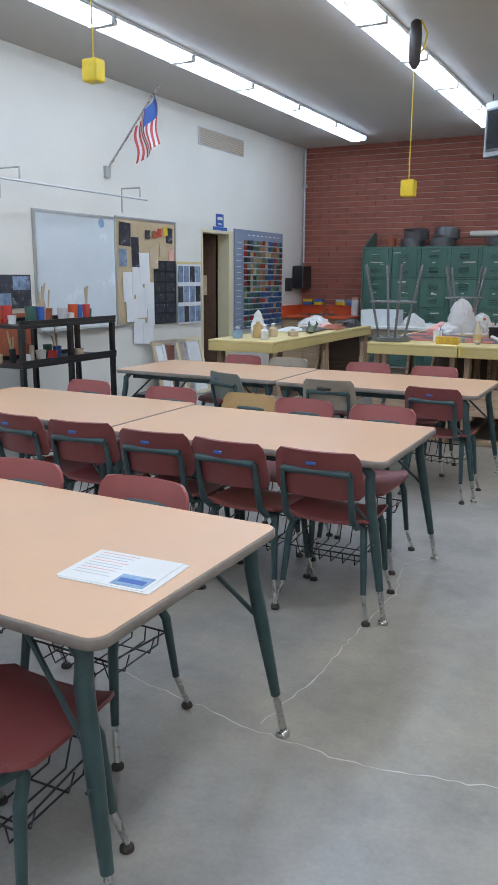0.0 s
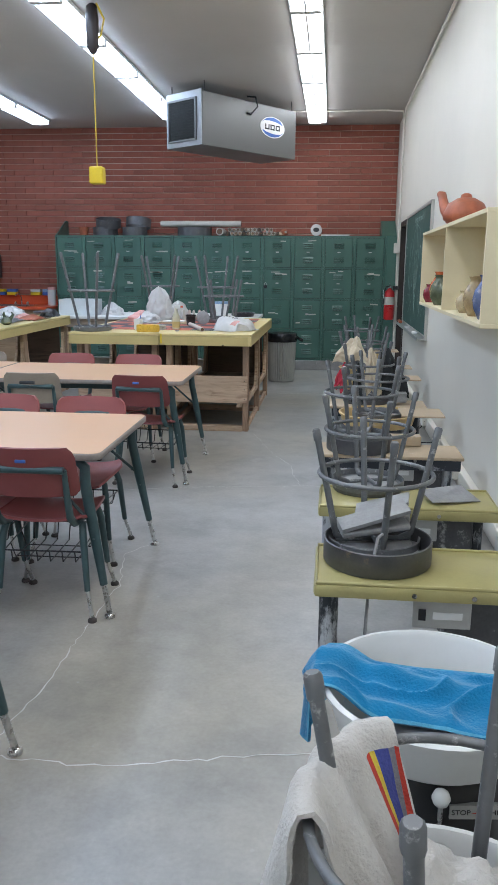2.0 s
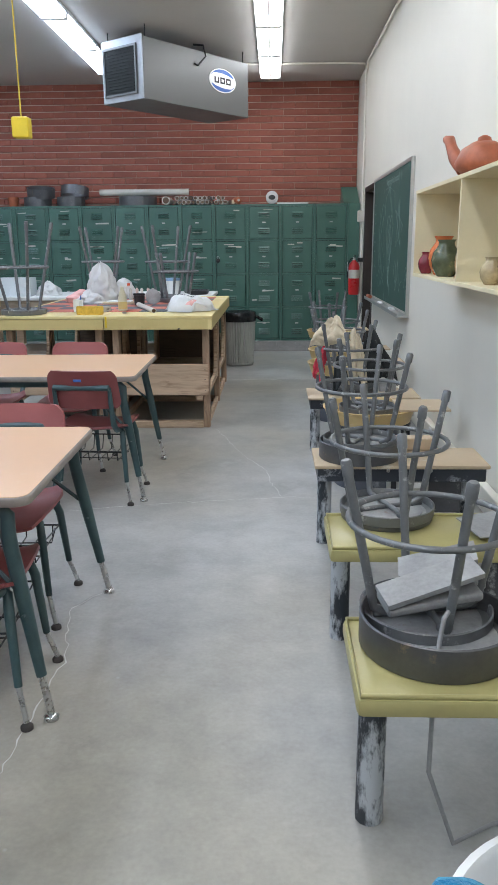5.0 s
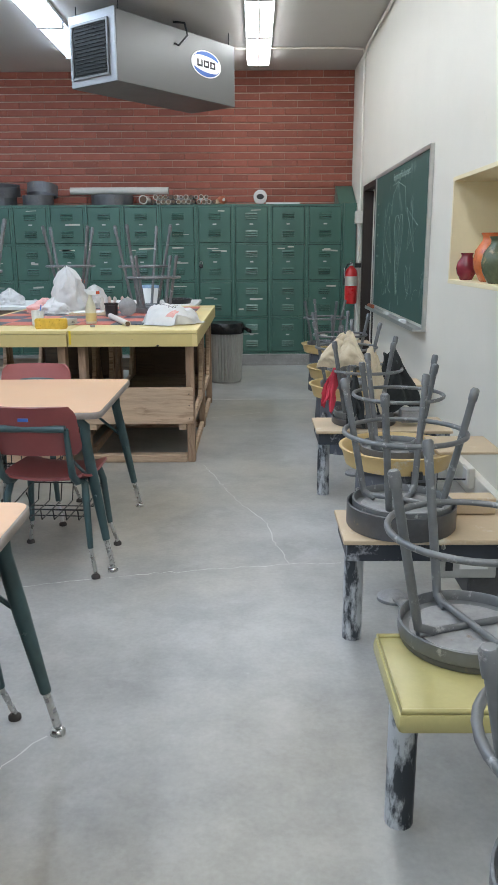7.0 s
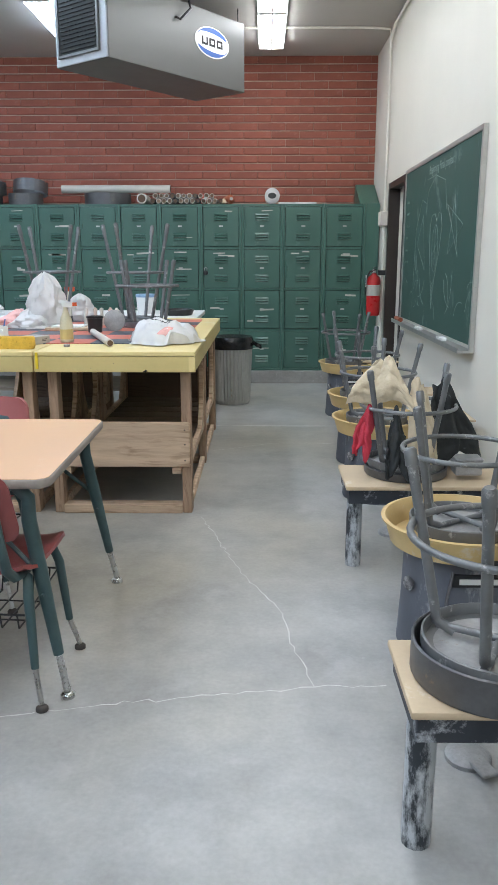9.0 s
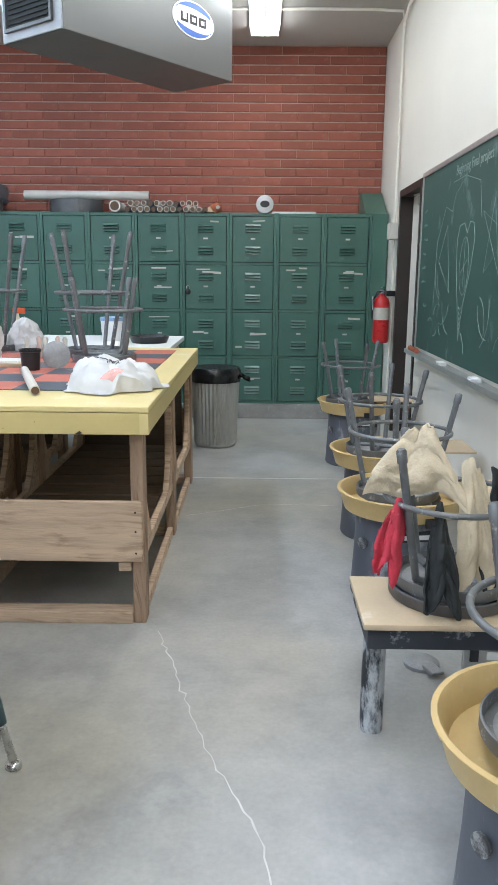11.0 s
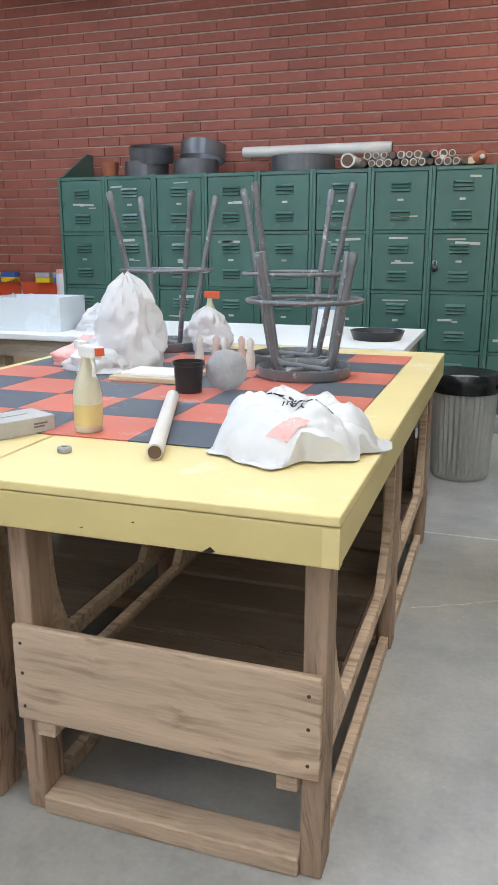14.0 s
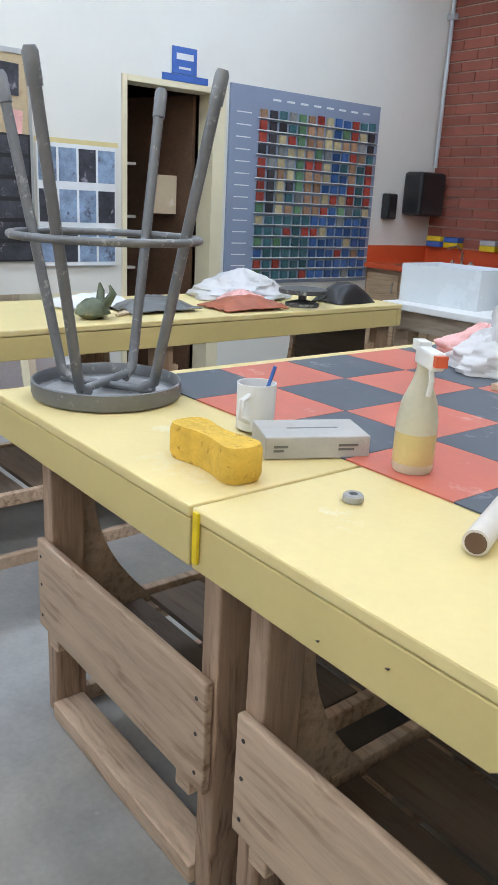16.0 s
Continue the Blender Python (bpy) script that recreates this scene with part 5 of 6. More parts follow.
part("neck", tb([(-0.06, 0.10, 0.05), (-0.09, 0.19, 0.10), (-0.10, 0.24, 0.15), (-0.105, 0.27, 0.19), (-0.115, 0.31, 0.20)], [0.05, 0.036, 0.028, 0.028, 0.02], 12), TERRA, o, smooth=50)

# ---- ceiling air cleaner ----
o = thing("air_cleaner", "grey sheet-steel air cleaner hung from the ceiling", "air cleaner", "", pose(-2.48, 7.65, 2.90, 0, 0, 52.9))
L, D, HT = 1.68, 0.62, 0.59
part("cabinet", B(0, 0, 0, L, D, HT, bev=0.006), UNITGREY, o)
part("face_plate", B(-0.012, 0.004, 0.004, -0.0005, D - 0.004, HT + 0.02, bev=0.003), FACEGREY, o)
g = part("grille", B(-0.022, 0.10, 0.08, -0.0125, D - 0.07, HT - 0.08), SLOT, o, "dark intake grille")
for k in range(14):
    part("slat", B(-0.030, 0.115, 0.10 + k * 0.030, -0.0225, D - 0.085, 0.108 + k * 0.030), SLOT, g)
for y0, y1, z0, z1 in ((0.08, 0.10, 0.06, HT - 0.06), (D - 0.07, D - 0.05, 0.06, HT - 0.06), (0.1002, D - 0.0702, 0.06, 0.08), (0.1002, D - 0.0702, HT - 0.08, HT - 0.06)):
    part("grille_frame", B(-0.034, y0, z0, -0.0125, y1, z1), UNITGREY, g)
for x in (0.06, L - 0.06):
    for y in (0.03, D - 0.03):
        part("hanger_rod", tb([(x, y, HT), (x, y, H - 2.89)], 0.006, 6), BLACK, o)
part("power_cord", tb([(0.75, -0.004, HT - 0.14), (0.78, -0.03, HT - 0.16), (0.88, -0.06, HT - 0.06), (0.86, -0.04, HT + 0.05), (0.80, 0.05, HT + 0.06)], 0.011), BLACK, o, smooth=50)
lg = part("logo_plate", lathe(bmesh.new(), [(1, 0), (1, 0.003)], 40), WHITE, o, "oval white and blue logo plate")
lg.matrix_basis = pose(1.22, -0.001, 0.34, 90, 0, 0) @ Matrix.Diagonal((0.23, 0.125, 1, 1))
for s in (-1, 1):
    bm = bmesh.new()
    a = [(0.92 * math.cos(radians(t)), 0.92 * math.sin(radians(t)), 0.0035) for t in range(28, 157, 8)]
    b_ = [(0.92 * math.cos(radians(t)), 0.20 + 0.40 * math.sin(radians(t)) - 0.10 * math.cos(radians(t)), 0.0035) for t in range(156, 27, -8)]
    bm.faces.new([bm.verts.new(p) for p in a + b_])
    c = part("logo_swoosh", bm, BLUE, lg)
    if s < 0:
        c.matrix_basis = pose(0, 0, 0, 0, 0, 180)
for k in range(3):
    c = part("logo_mark", B(-0.62 + k * 0.43, -0.26, 0.0036, -0.27 + k * 0.43, 0.26, 0.0046), INK, lg)
    part("logo_mark", B(-0.53 + k * 0.43, -0.12 if k != 0 else -0.12, 0.005, -0.36 + k * 0.43, 0.12 if k else 0.28, 0.0054), WHITE, c)

# ---- hanging outlets ----
def hanging_outlet(x, y, zbox, reel=True):
    o = thing("hanging_outlet", "yellow outlet box hanging on a yellow cord from the ceiling", "hanging outlet", "hanging outlets")
    bm = B(x - 0.06, y - 0.05, zbox - 0.07, x + 0.06, y + 0.05, zbox + 0.07, bev=0.012)
    b = part("outlet_box", bm, YPLUG, o)
    part("socket", B(x - 0.0635, y - 0.03, zbox - 0.045, x - 0.0602, y + 0.03, zbox + 0.045), BLACK, b)
    part("cord", tb([(x, y, zbox + 0.07), (x, y, H - 0.02)], 0.0055, 8), YCORD, o)
    if reel:
        part("reel", lathe(bmesh.new(), [(0.02, 0), (0.05, 0.05), (0.055, 0.26), (0.045, 0.36), (0.02, 0.38)], 20, (x, y, H - 0.40), sy=0.6), DOORFRAME, o, "dark brown strain relief", smooth=50)
        part("slack_cord", tb([(x, y, H - 0.32), (x + 0.07, y, H - 0.26), (x + 0.10, y, H - 0.14), (x + 0.04, y, H - 0.02)], 0.008, 6), YCORD, o)


hanging_outlet(-2.945, 4.99, 2.26)
hanging_outlet(-4.35, 2.55, 2.82, False)

# ---- things on top of the lockers ----
def steel_ring(m, r, h, label="grey galvanised steel ring on top of the lockers"):
    o = thing("steel_ring", label, "steel ring", "rings on the lockers", m)
    part("band", lathe(bmesh.new(), [(r, 0), (r, h), (r - 0.006, h), (r - 0.006, 0.004)], 36, cap=False), PANSTEEL, o, smooth=40)
    part("seam", B(-0.02, -r - 0.004, 0, 0.02, -r + 0.002, h), PANSTEEL, o)
for x, y, dz, a, b in ((-4.45, 10.3, 0, 0, 0), (-4.40, 10.3, 0.13, 12, 0), (-3.98, 10.28, 0, 0, 0), (-3.93, 10.3, 0.13, -10, 6), (-3.05, 10.3, 0, 0, 0)):
    steel_ring(pose(x, y, LT + 0.002 + dz, a, b, 20), 0.19 if x < -3.2 else 0.26, 0.125)
o = thing("clay_pot", "small terracotta pot on top of the lockers", "pot", "", pose(-4.78, 10.25, LT))
part("body", lathe(bmesh.new(), [(0.06, 0), (0.075, 0.1), (0.08, 0.13), (0.07, 0.13), (0.05, 0.02)], 20), TERRA, o, smooth=40)
rnd = random.Random(3)


def long_pipe(x0, x1, y, z, r, material, label):
    o = thing("pipe", label, "pipe", "pipes on the lockers")
    bm = tb([(x0, y, z), (x1, y, z)], r, 14)
    part("tube", bm, material, o, smooth=50)
    part("bore", tb([(x1 - 0.01, y, z), (x1 + 0.002, y, z)], r * 0.8, 12), BROWNPIPE, o)


long_pipe(-3.6, -2.35, 10.42, LT + 0.19, 0.045, PVC, "long pale plastic pipe on top of the lockers")
for i in range(24):
    y0 = 9.995 + rnd.uniform(0, 0.02)
    x = -2.50 + (i % 13) * 0.062 + (0.03 if i > 12 else 0)
    z = LT + 0.03 + (0.055 if i > 12 else 0)
    o = thing("pipe", "short cut plastic pipe stacked on the lockers", "pipe", "pipes on the lockers")
    r = rnd.uniform(0.022, 0.03)
    part("tube", tb([(x, y0, z), (x + rnd.uniform(-0.05, 0.05), y0 + 0.42, z)], r, 12), PVC if i % 4 else BLACK, o, smooth=50)
    part("bore", tb([(x, y0 - 0.002, z), (x, y0 + 0.01, z)], r * 0.75, 10), BROWNPIPE, o)
o = thing("pipe", "wide pale plastic pipe stub on the lockers", "pipe", "pipes on the lockers")
part("tube", tb([(-2.62, 9.99, LT + 0.056), (-2.62, 10.4, LT + 0.056)], 0.055, 18), PVC, o, smooth=50)
part("bore", tb([(-2.62, 9.988, LT + 0.056), (-2.62, 10.0, LT + 0.056)], 0.042, 16), BROWNPIPE, o)
for x, mt, r in ((-1.93, REDTILE, 0.055), (-1.65, TERRA, 0.05)):
    o = thing("bottle", "bottle lying on its side on the lockers", "bottle", "", pose(x, 10.05, LT + r + 0.001, 90, 0, 12))
    part("body", lathe(bmesh.new(), [(0.02, -0.22), (r, -0.20), (r, 0.0), (r * 0.6, 0.03), (0.014, 0.04), (0.014, 0.06)], 20), mt, o, smooth=50)
    part("cap", lathe(bmesh.new(), [(0.017, 0.055), (0.017, 0.075)], 14), ALU, o)
o = thing("white_bag", "white plaster-filled bag roll on the lockers", "bag", "", pose(-1.19, 10.12, LT + 0.085, 90, 0, 0))
part("roll", lathe(bmesh.new(), [(0.05, -0.1), (0.083, -0.09), (0.083, 0.09), (0.05, 0.1)], 24), BAGWHITE, o, smooth=50)
part("core", lathe(bmesh.new(), [(0.045, 0.1), (0.045, 0.104)], 18, sy=0.7), BLACK, o)
o = tagged(part("white_stick", B(-1.12, 10.06, LT + 0.001, -0.70, 10.10, LT + 0.02, bev=0.003), WHITEPL), "white plastic strip lying on the lockers", "strip")
o = tagged(part("crumpled_rag", grid(12, 12, lambda u, v: (-1.78 + 0.12 * u, 10.02 + 0.14 * v, LT + 0.004 + 0.05 * math.sin(3.1 * u) * math.sin(3.1 * v) + abs(fold(u, v, 0.02, 3))), 0.003), TANTOP, smooth=60), "crumpled brown rag on the lockers", "rag")

# ---- rubbish bin ----
o = thing("rubbish_bin", "dented galvanised steel bin lined with a black bag", "bin", "", pose(-1.59, 8.72, 0))
bm = bmesh.new()
seg = 72
rings = []
for z, r in ((0, 0.165), (0.02, 0.175), (0.05, 0.172), (0.56, 0.195), (0.60, 0.2), (0.62, 0.2)):
    k = 0.006 if 0.04 < z < 0.58 else 0
    rings.append([((r + k * math.cos(i * math.pi)) * math.cos(2 * math.pi * i / seg), (r + k * math.cos(i * math.pi)) * math.sin(2 * math.pi * i / seg), z) for i in range(seg)])
part("body", loft(bm, rings), GALV, o)
part("bin_bag", lathe(bmesh.new(), [(0.207, 0.54), (0.214, 0.58), (0.212, 0.63), (0.2, 0.655), (0.17, 0.65), (0.05, 0.60)], 36), BLACKBAG, o, "shiny black bin liner", smooth=60)
part("bag_knot", grid(8, 6, lambda u, v: (0.2 + 0.09 * u, -0.06 + 0.08 * v + 0.02 * math.sin(9 * u), 0.60 - 0.05 * u + 0.02 * math.sin(12 * v)), 0.004), BLACKBAG, o)

# ---- clutter on the near bench ----
TZ = BT + 0.005


def bag(name, label, cx, cy, z, sx, sy, h, seed, mats=(BAGWHITE,), knot=True, seg=52, mi=None):
    """A crumpled thin plastic bag."""
    bm = bmesh.new()
    rows = 30
    rings = []
    for j in range(rows + 1):
        q = j / rows
        prof = (0.94 + 0.12 * math.sin(q * 7)) * (1 - 0.93 * q ** 5) + 0.01 if knot else math.cos(q * 1.45)
        ring = []
        for i in range(seg):
            a = 2 * math.pi * i / seg
            n = noise.noise(Vector((math.cos(a) * 1.7 + seed, math.sin(a) * 1.7, q * 2.4))) * 0.26 + noise.noise(Vector((math.cos(a) * 5 + seed, math.sin(a) * 5, q * 6))) * 0.15
            crease = 0.10 * abs(noise.noise(Vector((math.cos(a) * 3 + seed, math.sin(a) * 3, q * 4)))) + 0.12 * abs(noise.noise(Vector((math.cos(a) * 8, math.sin(a) * 8 + seed, q * 9))))
            r = prof * (1 + n - crease)
            ring.append((cx + sx * r * math.cos(a), cy + sy * r * math.sin(a), z + h * q * (1 + 0.25 * n) + 0.001))
        rings.append(ring)
    loft(bm, rings)
    o = thing(name, label, "bag")
    part("bag_body", bm, mats[0], o, smooth=50)
    return o


big = bag("plastic_bag", "large upright white plastic bag standing on the bench", -2.82, 6.68, TZ, 0.15, 0.12, 0.37, 2.0)


def carrier_bag(cx, cy, sx, sy, h):
    """A thin carrier bag lying flat and crumpled; its print follows the film."""
    def top(x, y):
        a = math.atan2((y - cy) / sy, (x - cx) / sx)
        r = math.hypot((x - cx) / sx, (y - cy) / sy)
        v = Vector((x * 9, y * 9, 2.0))
        f1, f2 = noise.voronoi(v)[0][:2]
        g1, g2 = noise.voronoi(v * 2.7)[0][:2]
        body = max(0.0, 1 - r ** 3) ** 0.6
        return TZ + h * body * (0.80 + 0.22 * noise.noise(Vector((x * 7, y * 7, 1)))) + (0.045 * (f2 - f1) + 0.016 * (g2 - g1)) * (0.35 + 0.65 * body) - 0.01 * (1 - body) + 0.004

    def rim(a):
        return 1 + 0.13 * math.sin(3 * a + 1) + 0.10 * math.sin(7 * a) + 0.05 * math.sin(13 * a + 2)
    o = thing("plastic_bag", "white translucent carrier bag with black lettering on the bench", "bag")
    rings = []
    for j in range(34, 0, -1):
        q = j / 34
        rings.append([(cx + sx * q * rim(a) * math.cos(a), cy + sy * q * rim(a) * math.sin(a)) for a in [2 * math.pi * i / 88 for i in range(88)]])
    skin = [[(x, y, TZ + 0.001) for x, y in rings[0]]] + [[(x, y, max(TZ + 0.003, top(x, y))) for x, y in r] for r in rings]
    part("bag_body", loft(bmesh.new(), skin), BAGWHITE, o, smooth=40)

    def lay(ob):
        ob.matrix_basis = Matrix()
        for v in ob.data.vertices:
            v.co.z = top(v.co.x, v.co.y) + 0.003 + (0.001 if v.co.z > 0 else 0)
        return ob
    for body, size, y in (("You", 0.036, 5.615), ("using this", 0.020, 5.645), ("Reusable Bag", 0.032, 5.675)):
        ob = words("bag_lettering", body, size, INK, o, Matrix())
        for v in ob.data.vertices:
            v.co.x, v.co.y = -1.84 - v.co.x, y - v.co.y
        lay(ob)
    lay(part("print_patch", grid(14, 10, lambda u, v: (-1.88 + 0.05 * u + 0.04 * v, 5.52 + 0.055 * v, 0)), BAGPINK, o, "faded red print"))


carrier_bag(-1.86, 5.70, 0.205, 0.205, 0.125)
bag("plastic_bag", "white and pink plastic bag slumped on the bench", -3.02, 6.72, TZ, 0.17, 0.14, 0.12, 8.0, (BAGPINK,), False)
bag("plastic_bag", "crumpled white plastic bag on the bench", -2.90, 6.60, TZ, 0.15, 0.12, 0.13, 11.0, knot=False)
bag("plastic_bag", "white plastic bag wrapped round a bottle on the bench", -2.72, 7.30, TZ, 0.12, 0.10, 0.20, 14.0)

o = thing("sponge", "yellow bone-shaped sponge on the bench edge", "sponge")
bm = bmesh.new()
rings = []
for z, k in ((0, 0.94), (0.012, 1), (0.055, 1), (0.066, 0.95)):
    rings.append([(-2.625 + k * (0.108 * math.cos(a)), 5.36 + k * (0.058 - 0.016 * math.cos(2 * a) * -1 - 0.012) * math.sin(a) * (1.18 - 0.28 * math.cos(a * 2) * -1), BT + 0.001 + z) for a in [2 * math.pi * i / 36 for i in range(36)]])
o2 = part("foam", loft(bm, rings), SPONGE, o, smooth=50)
o = thing("mug", "white ceramic mug holding a spoon", "mug", "", pose(-2.77, 5.57, TZ))
part("body", lathe(bmesh.new(), [(0.034, 0), (0.04, 0.004), (0.042, 0.10), (0.039, 0.10), (0.036, 0.01)], 24), WHITEPL, o, smooth=40)
part("handle", tb([(0.02, -0.036, 0.08), (0.03, -0.062, 0.075), (0.03, -0.066, 0.04), (0.02, -0.038, 0.025)], 0.006), WHITEPL, o, smooth=50)
part("spoon", tb([(0, 0, 0.01), (0.02, 0.03, 0.135)], 0.004), BLUE, o)
o = thing("cardboard_box", "flat grey printed carton on the bench", "box", "", pose(-2.615, 5.585, TZ - 0.004, 0, 0, 64) @ Matrix.Scale(0.8, 4))
part("carton", B(-0.13, -0.075, 0, 0.13, 0.075, 0.055, bev=0.003), CARTON, o)
for a, b, z in ((-0.11, -0.075, 0.028), (-0.11, -0.085, 0.018), (0.05, 0.10, 0.03), (0.05, 0.09, 0.02)):
    part("print", B(a, -0.0758, z, b, -0.0752, z + 0.006), UNITGREY, o)
part("print", B(-0.06, -0.004, 0.0552, 0.07, 0.004, 0.0557), UNITGREY, o)
o = thing("spray_bottle", "milky spray bottle half full of yellow liquid", "bottle", "", pose(-2.42, 5.665, TZ, 0, 0, -30) @ Matrix.Scale(0.88, 4))
part("body", lathe(bmesh.new(), [(0.04, 0), (0.043, 0.01), (0.043, 0.11), (0.036, 0.15), (0.02, 0.19), (0.014, 0.215), (0.014, 0.23)], 24), SPRAY, o, smooth=50)
part("liquid_band", lathe(bmesh.new(), [(0.0434, 0.02), (0.0434, 0.085)], 24, cap=False), LIQUID, o, smooth=50)
part("trigger_head", box(B(-0.02, -0.015, 0.225, 0.075, 0.015, 0.262, bev=0.006), -0.045, -0.012, 0.25, 0.0, 0.012, 0.27), WHITEPL, o)
part("nozzle", B(0.0755, -0.012, 0.236, 0.09, 0.012, 0.258), ORANGE, o)
part("trigger", tb([(0.04, 0, 0.23), (0.05, 0, 0.20), (0.042, 0, 0.17)], 0.006), WHITEPL, o)
o = thing("tape_roll", "small grey metal ring nut on the bench", "ring", "", pose(-2.37, 5.46, BT + 0.001) @ Matrix.Scale(0.68, 4))
part("band", lathe(bmesh.new(), [(0.024, 0), (0.026, 0.004), (0.026, 0.016), (0.022, 0.02), (0.011, 0.02), (0.011, 0.004)], 20), DUSTYSTEEL, o, smooth=30)
o = thing("pipe", "pale cardboard tube lying on the bench", "tube")
part("tube", tb([(-2.13, 5.46, BT + 0.021), (-2.36, 6.08, TZ + 0.0205)], 0.020, 20), PVC, o, smooth=50)
part("bore", tb([(-2.1292, 5.4578, BT + 0.021), (-2.132, 5.466, BT + 0.021)], 0.016, 16), BROWNPIPE, o)
o = thing("plant_pot", "small black plastic tub on the bench", "tub", "", pose(-2.385, 6.27, TZ))
part("body", lathe(bmesh.new(), [(0.045, 0), (0.05, 0.09), (0.056, 0.092), (0.056, 0.105), (0.05, 0.105), (0.04, 0.02)], 28), BLACK, o, smooth=40)
o = thing("clay_disc", "round grey clay-dusted bat leaning on edge", "disc", "", pose(-2.27, 6.33, TZ + 0.07, 78, 0, 20) @ Matrix.Scale(0.78, 4))
part("disc", lathe(bmesh.new(), [(0.085, 0), (0.09, 0.004), (0.09, 0.014), (0.085, 0.018)], 32), DUSTYSTEEL, o, smooth=40)
o = thing("wooden_board", "pale board with folded newspaper on the bench", "board")
part("board", B(-2.75, 6.38, TZ, -2.45, 6.62, TZ + 0.018, bev=0.003), TANTOP, o)
part("newspaper", B(-2.72, 6.42, TZ + 0.018, -2.50, 6.58, TZ + 0.026), PAPER, o)
for k in range(5):
    o = thing("clay_figure", "small pale clay bottle figure on the bench", "clay bottle", "small clay bottles", pose(-2.56 + 0.055 * k, 6.80 + 0.05 * (k % 2), TZ))
    part("body", lathe(bmesh.new(), [(0.018, 0), (0.02, 0.05), (0.012, 0.08), (0.016, 0.11), (0.006, 0.125)], 12), PALEPINK if k % 2 else PVC, o, smooth=50)
tagged(part("tape_strip", B(-2.478, 5.2145, BT - 0.09, -2.465, 5.2195, BT - 0.003), YPLUG), "bright yellow tape scrap stuck on the bench edge", "tape")

# ---- on the white table ----
o = thing("plastic_tub", "white plastic tub with blue lid on the table", "tub", "", pose(-2.35, 8.3, 0.90))
part("body", lathe(bmesh.new(), [(0.08, 0), (0.09, 0.15), (0.085, 0.16)], 24), WHITEPL, o, smooth=40)
part("lid", lathe(bmesh.new(), [(0.095, 0.15), (0.095, 0.175), (0.08, 0.178)], 24), PALEBLUE, o, smooth=40)
o = thing("storage_bin", "translucent white storage bin full of folded cloths", "storage bin", "", pose(-4.15, 8.05, 0.90, 0, 0, 5))
part("bin", box(box(box(box(B(-0.24, -0.17, 0, 0.24, 0.17, 0.01), -0.24, -0.17, 0.01, 0.24, -0.16, 0.2), -0.24, 0.16, 0.01, 0.24, 0.17, 0.2), -0.24, -0.16, 0.01, -0.23, 0.16, 0.2), 0.23, -0.16, 0.01, 0.24, 0.16, 0.2), WBOARD, o)
part("contents", B(-0.22, -0.15, 0.011, 0.22, 0.15, 0.17, bev=0.02), UNITPALE, o)
tagged(part("grey_pan", lathe(bmesh.new(), [(0.13, 0), (0.15, 0.05), (0.14, 0.05), (0.12, 0.01)], 28, (-2.05, 8.15, 0.90)), BLACK, smooth=40), "shallow black plastic pan on the table", "pan")
bag("plastic_bag", "white plastic bag on the white table", -3.75, 8.1, 0.90, 0.15, 0.13, 0.16, 21.0, knot=False)
o = thing("spray_bottle", "clear spray bottle with orange head on the table", "bottle", "", pose(-3.0, 8.05, 0.90))
part("body", lathe(bmesh.new(), [(0.04, 0), (0.04, 0.13), (0.015, 0.19), (0.014, 0.21)], 20), SPRAY, o, smooth=50)
part("trigger_head", B(-0.03, -0.012, 0.21, 0.06, 0.012, 0.25, bev=0.005), ORANGE, o)


# ---- west wall ----
X = XL
o = thing("whiteboard", "white marker board in a thin metal frame on the wall", "whiteboard")
part("board", B(X + 0.002, 4.17, 0.97, X + 0.018, 5.42, 2.13), WBOARD, o)
for y0, y1, z0, z1 in ((4.14, 4.17, 0.94, 2.16), (5.42, 5.445, 0.94, 2.16), (4.1702, 5.4198, 2.13, 2.16), (4.1702, 5.4198, 0.94, 0.97)):
    part("frame", B(X + 0.002, y0, z0, X + 0.026, y1, z1), ALU, o)
part("pen_tray", B(X + 0.026, 4.2, 0.945, X + 0.09, 5.4, 0.96), ALU, o)
part("sticker", lathe(bmesh.new(), [(0.05, 0), (0.05, 0.002)], 20), PALEBLUE, o).matrix_basis = pose(X + 0.0185, 5.2, 2.08, 0, 90, 0)
o = thing("pinboard", "tan pinboard covered with pinned papers and photos", "pinboard")
part("board", B(X + 0.002, 5.46, 0.97, X + 0.014, 6.65, 2.15), CORK, o)
for z0, z1 in ((2.15, 2.18), (0.94, 0.97)):
    part("frame", B(X + 0.002, 5.45, z0, X + 0.022, 6.67, z1), ALU, o)
part("frame", B(X + 0.002, 6.65, 0.9702, X + 0.022, 6.67, 2.1498), ALU, o)
rnd = random.Random(21)
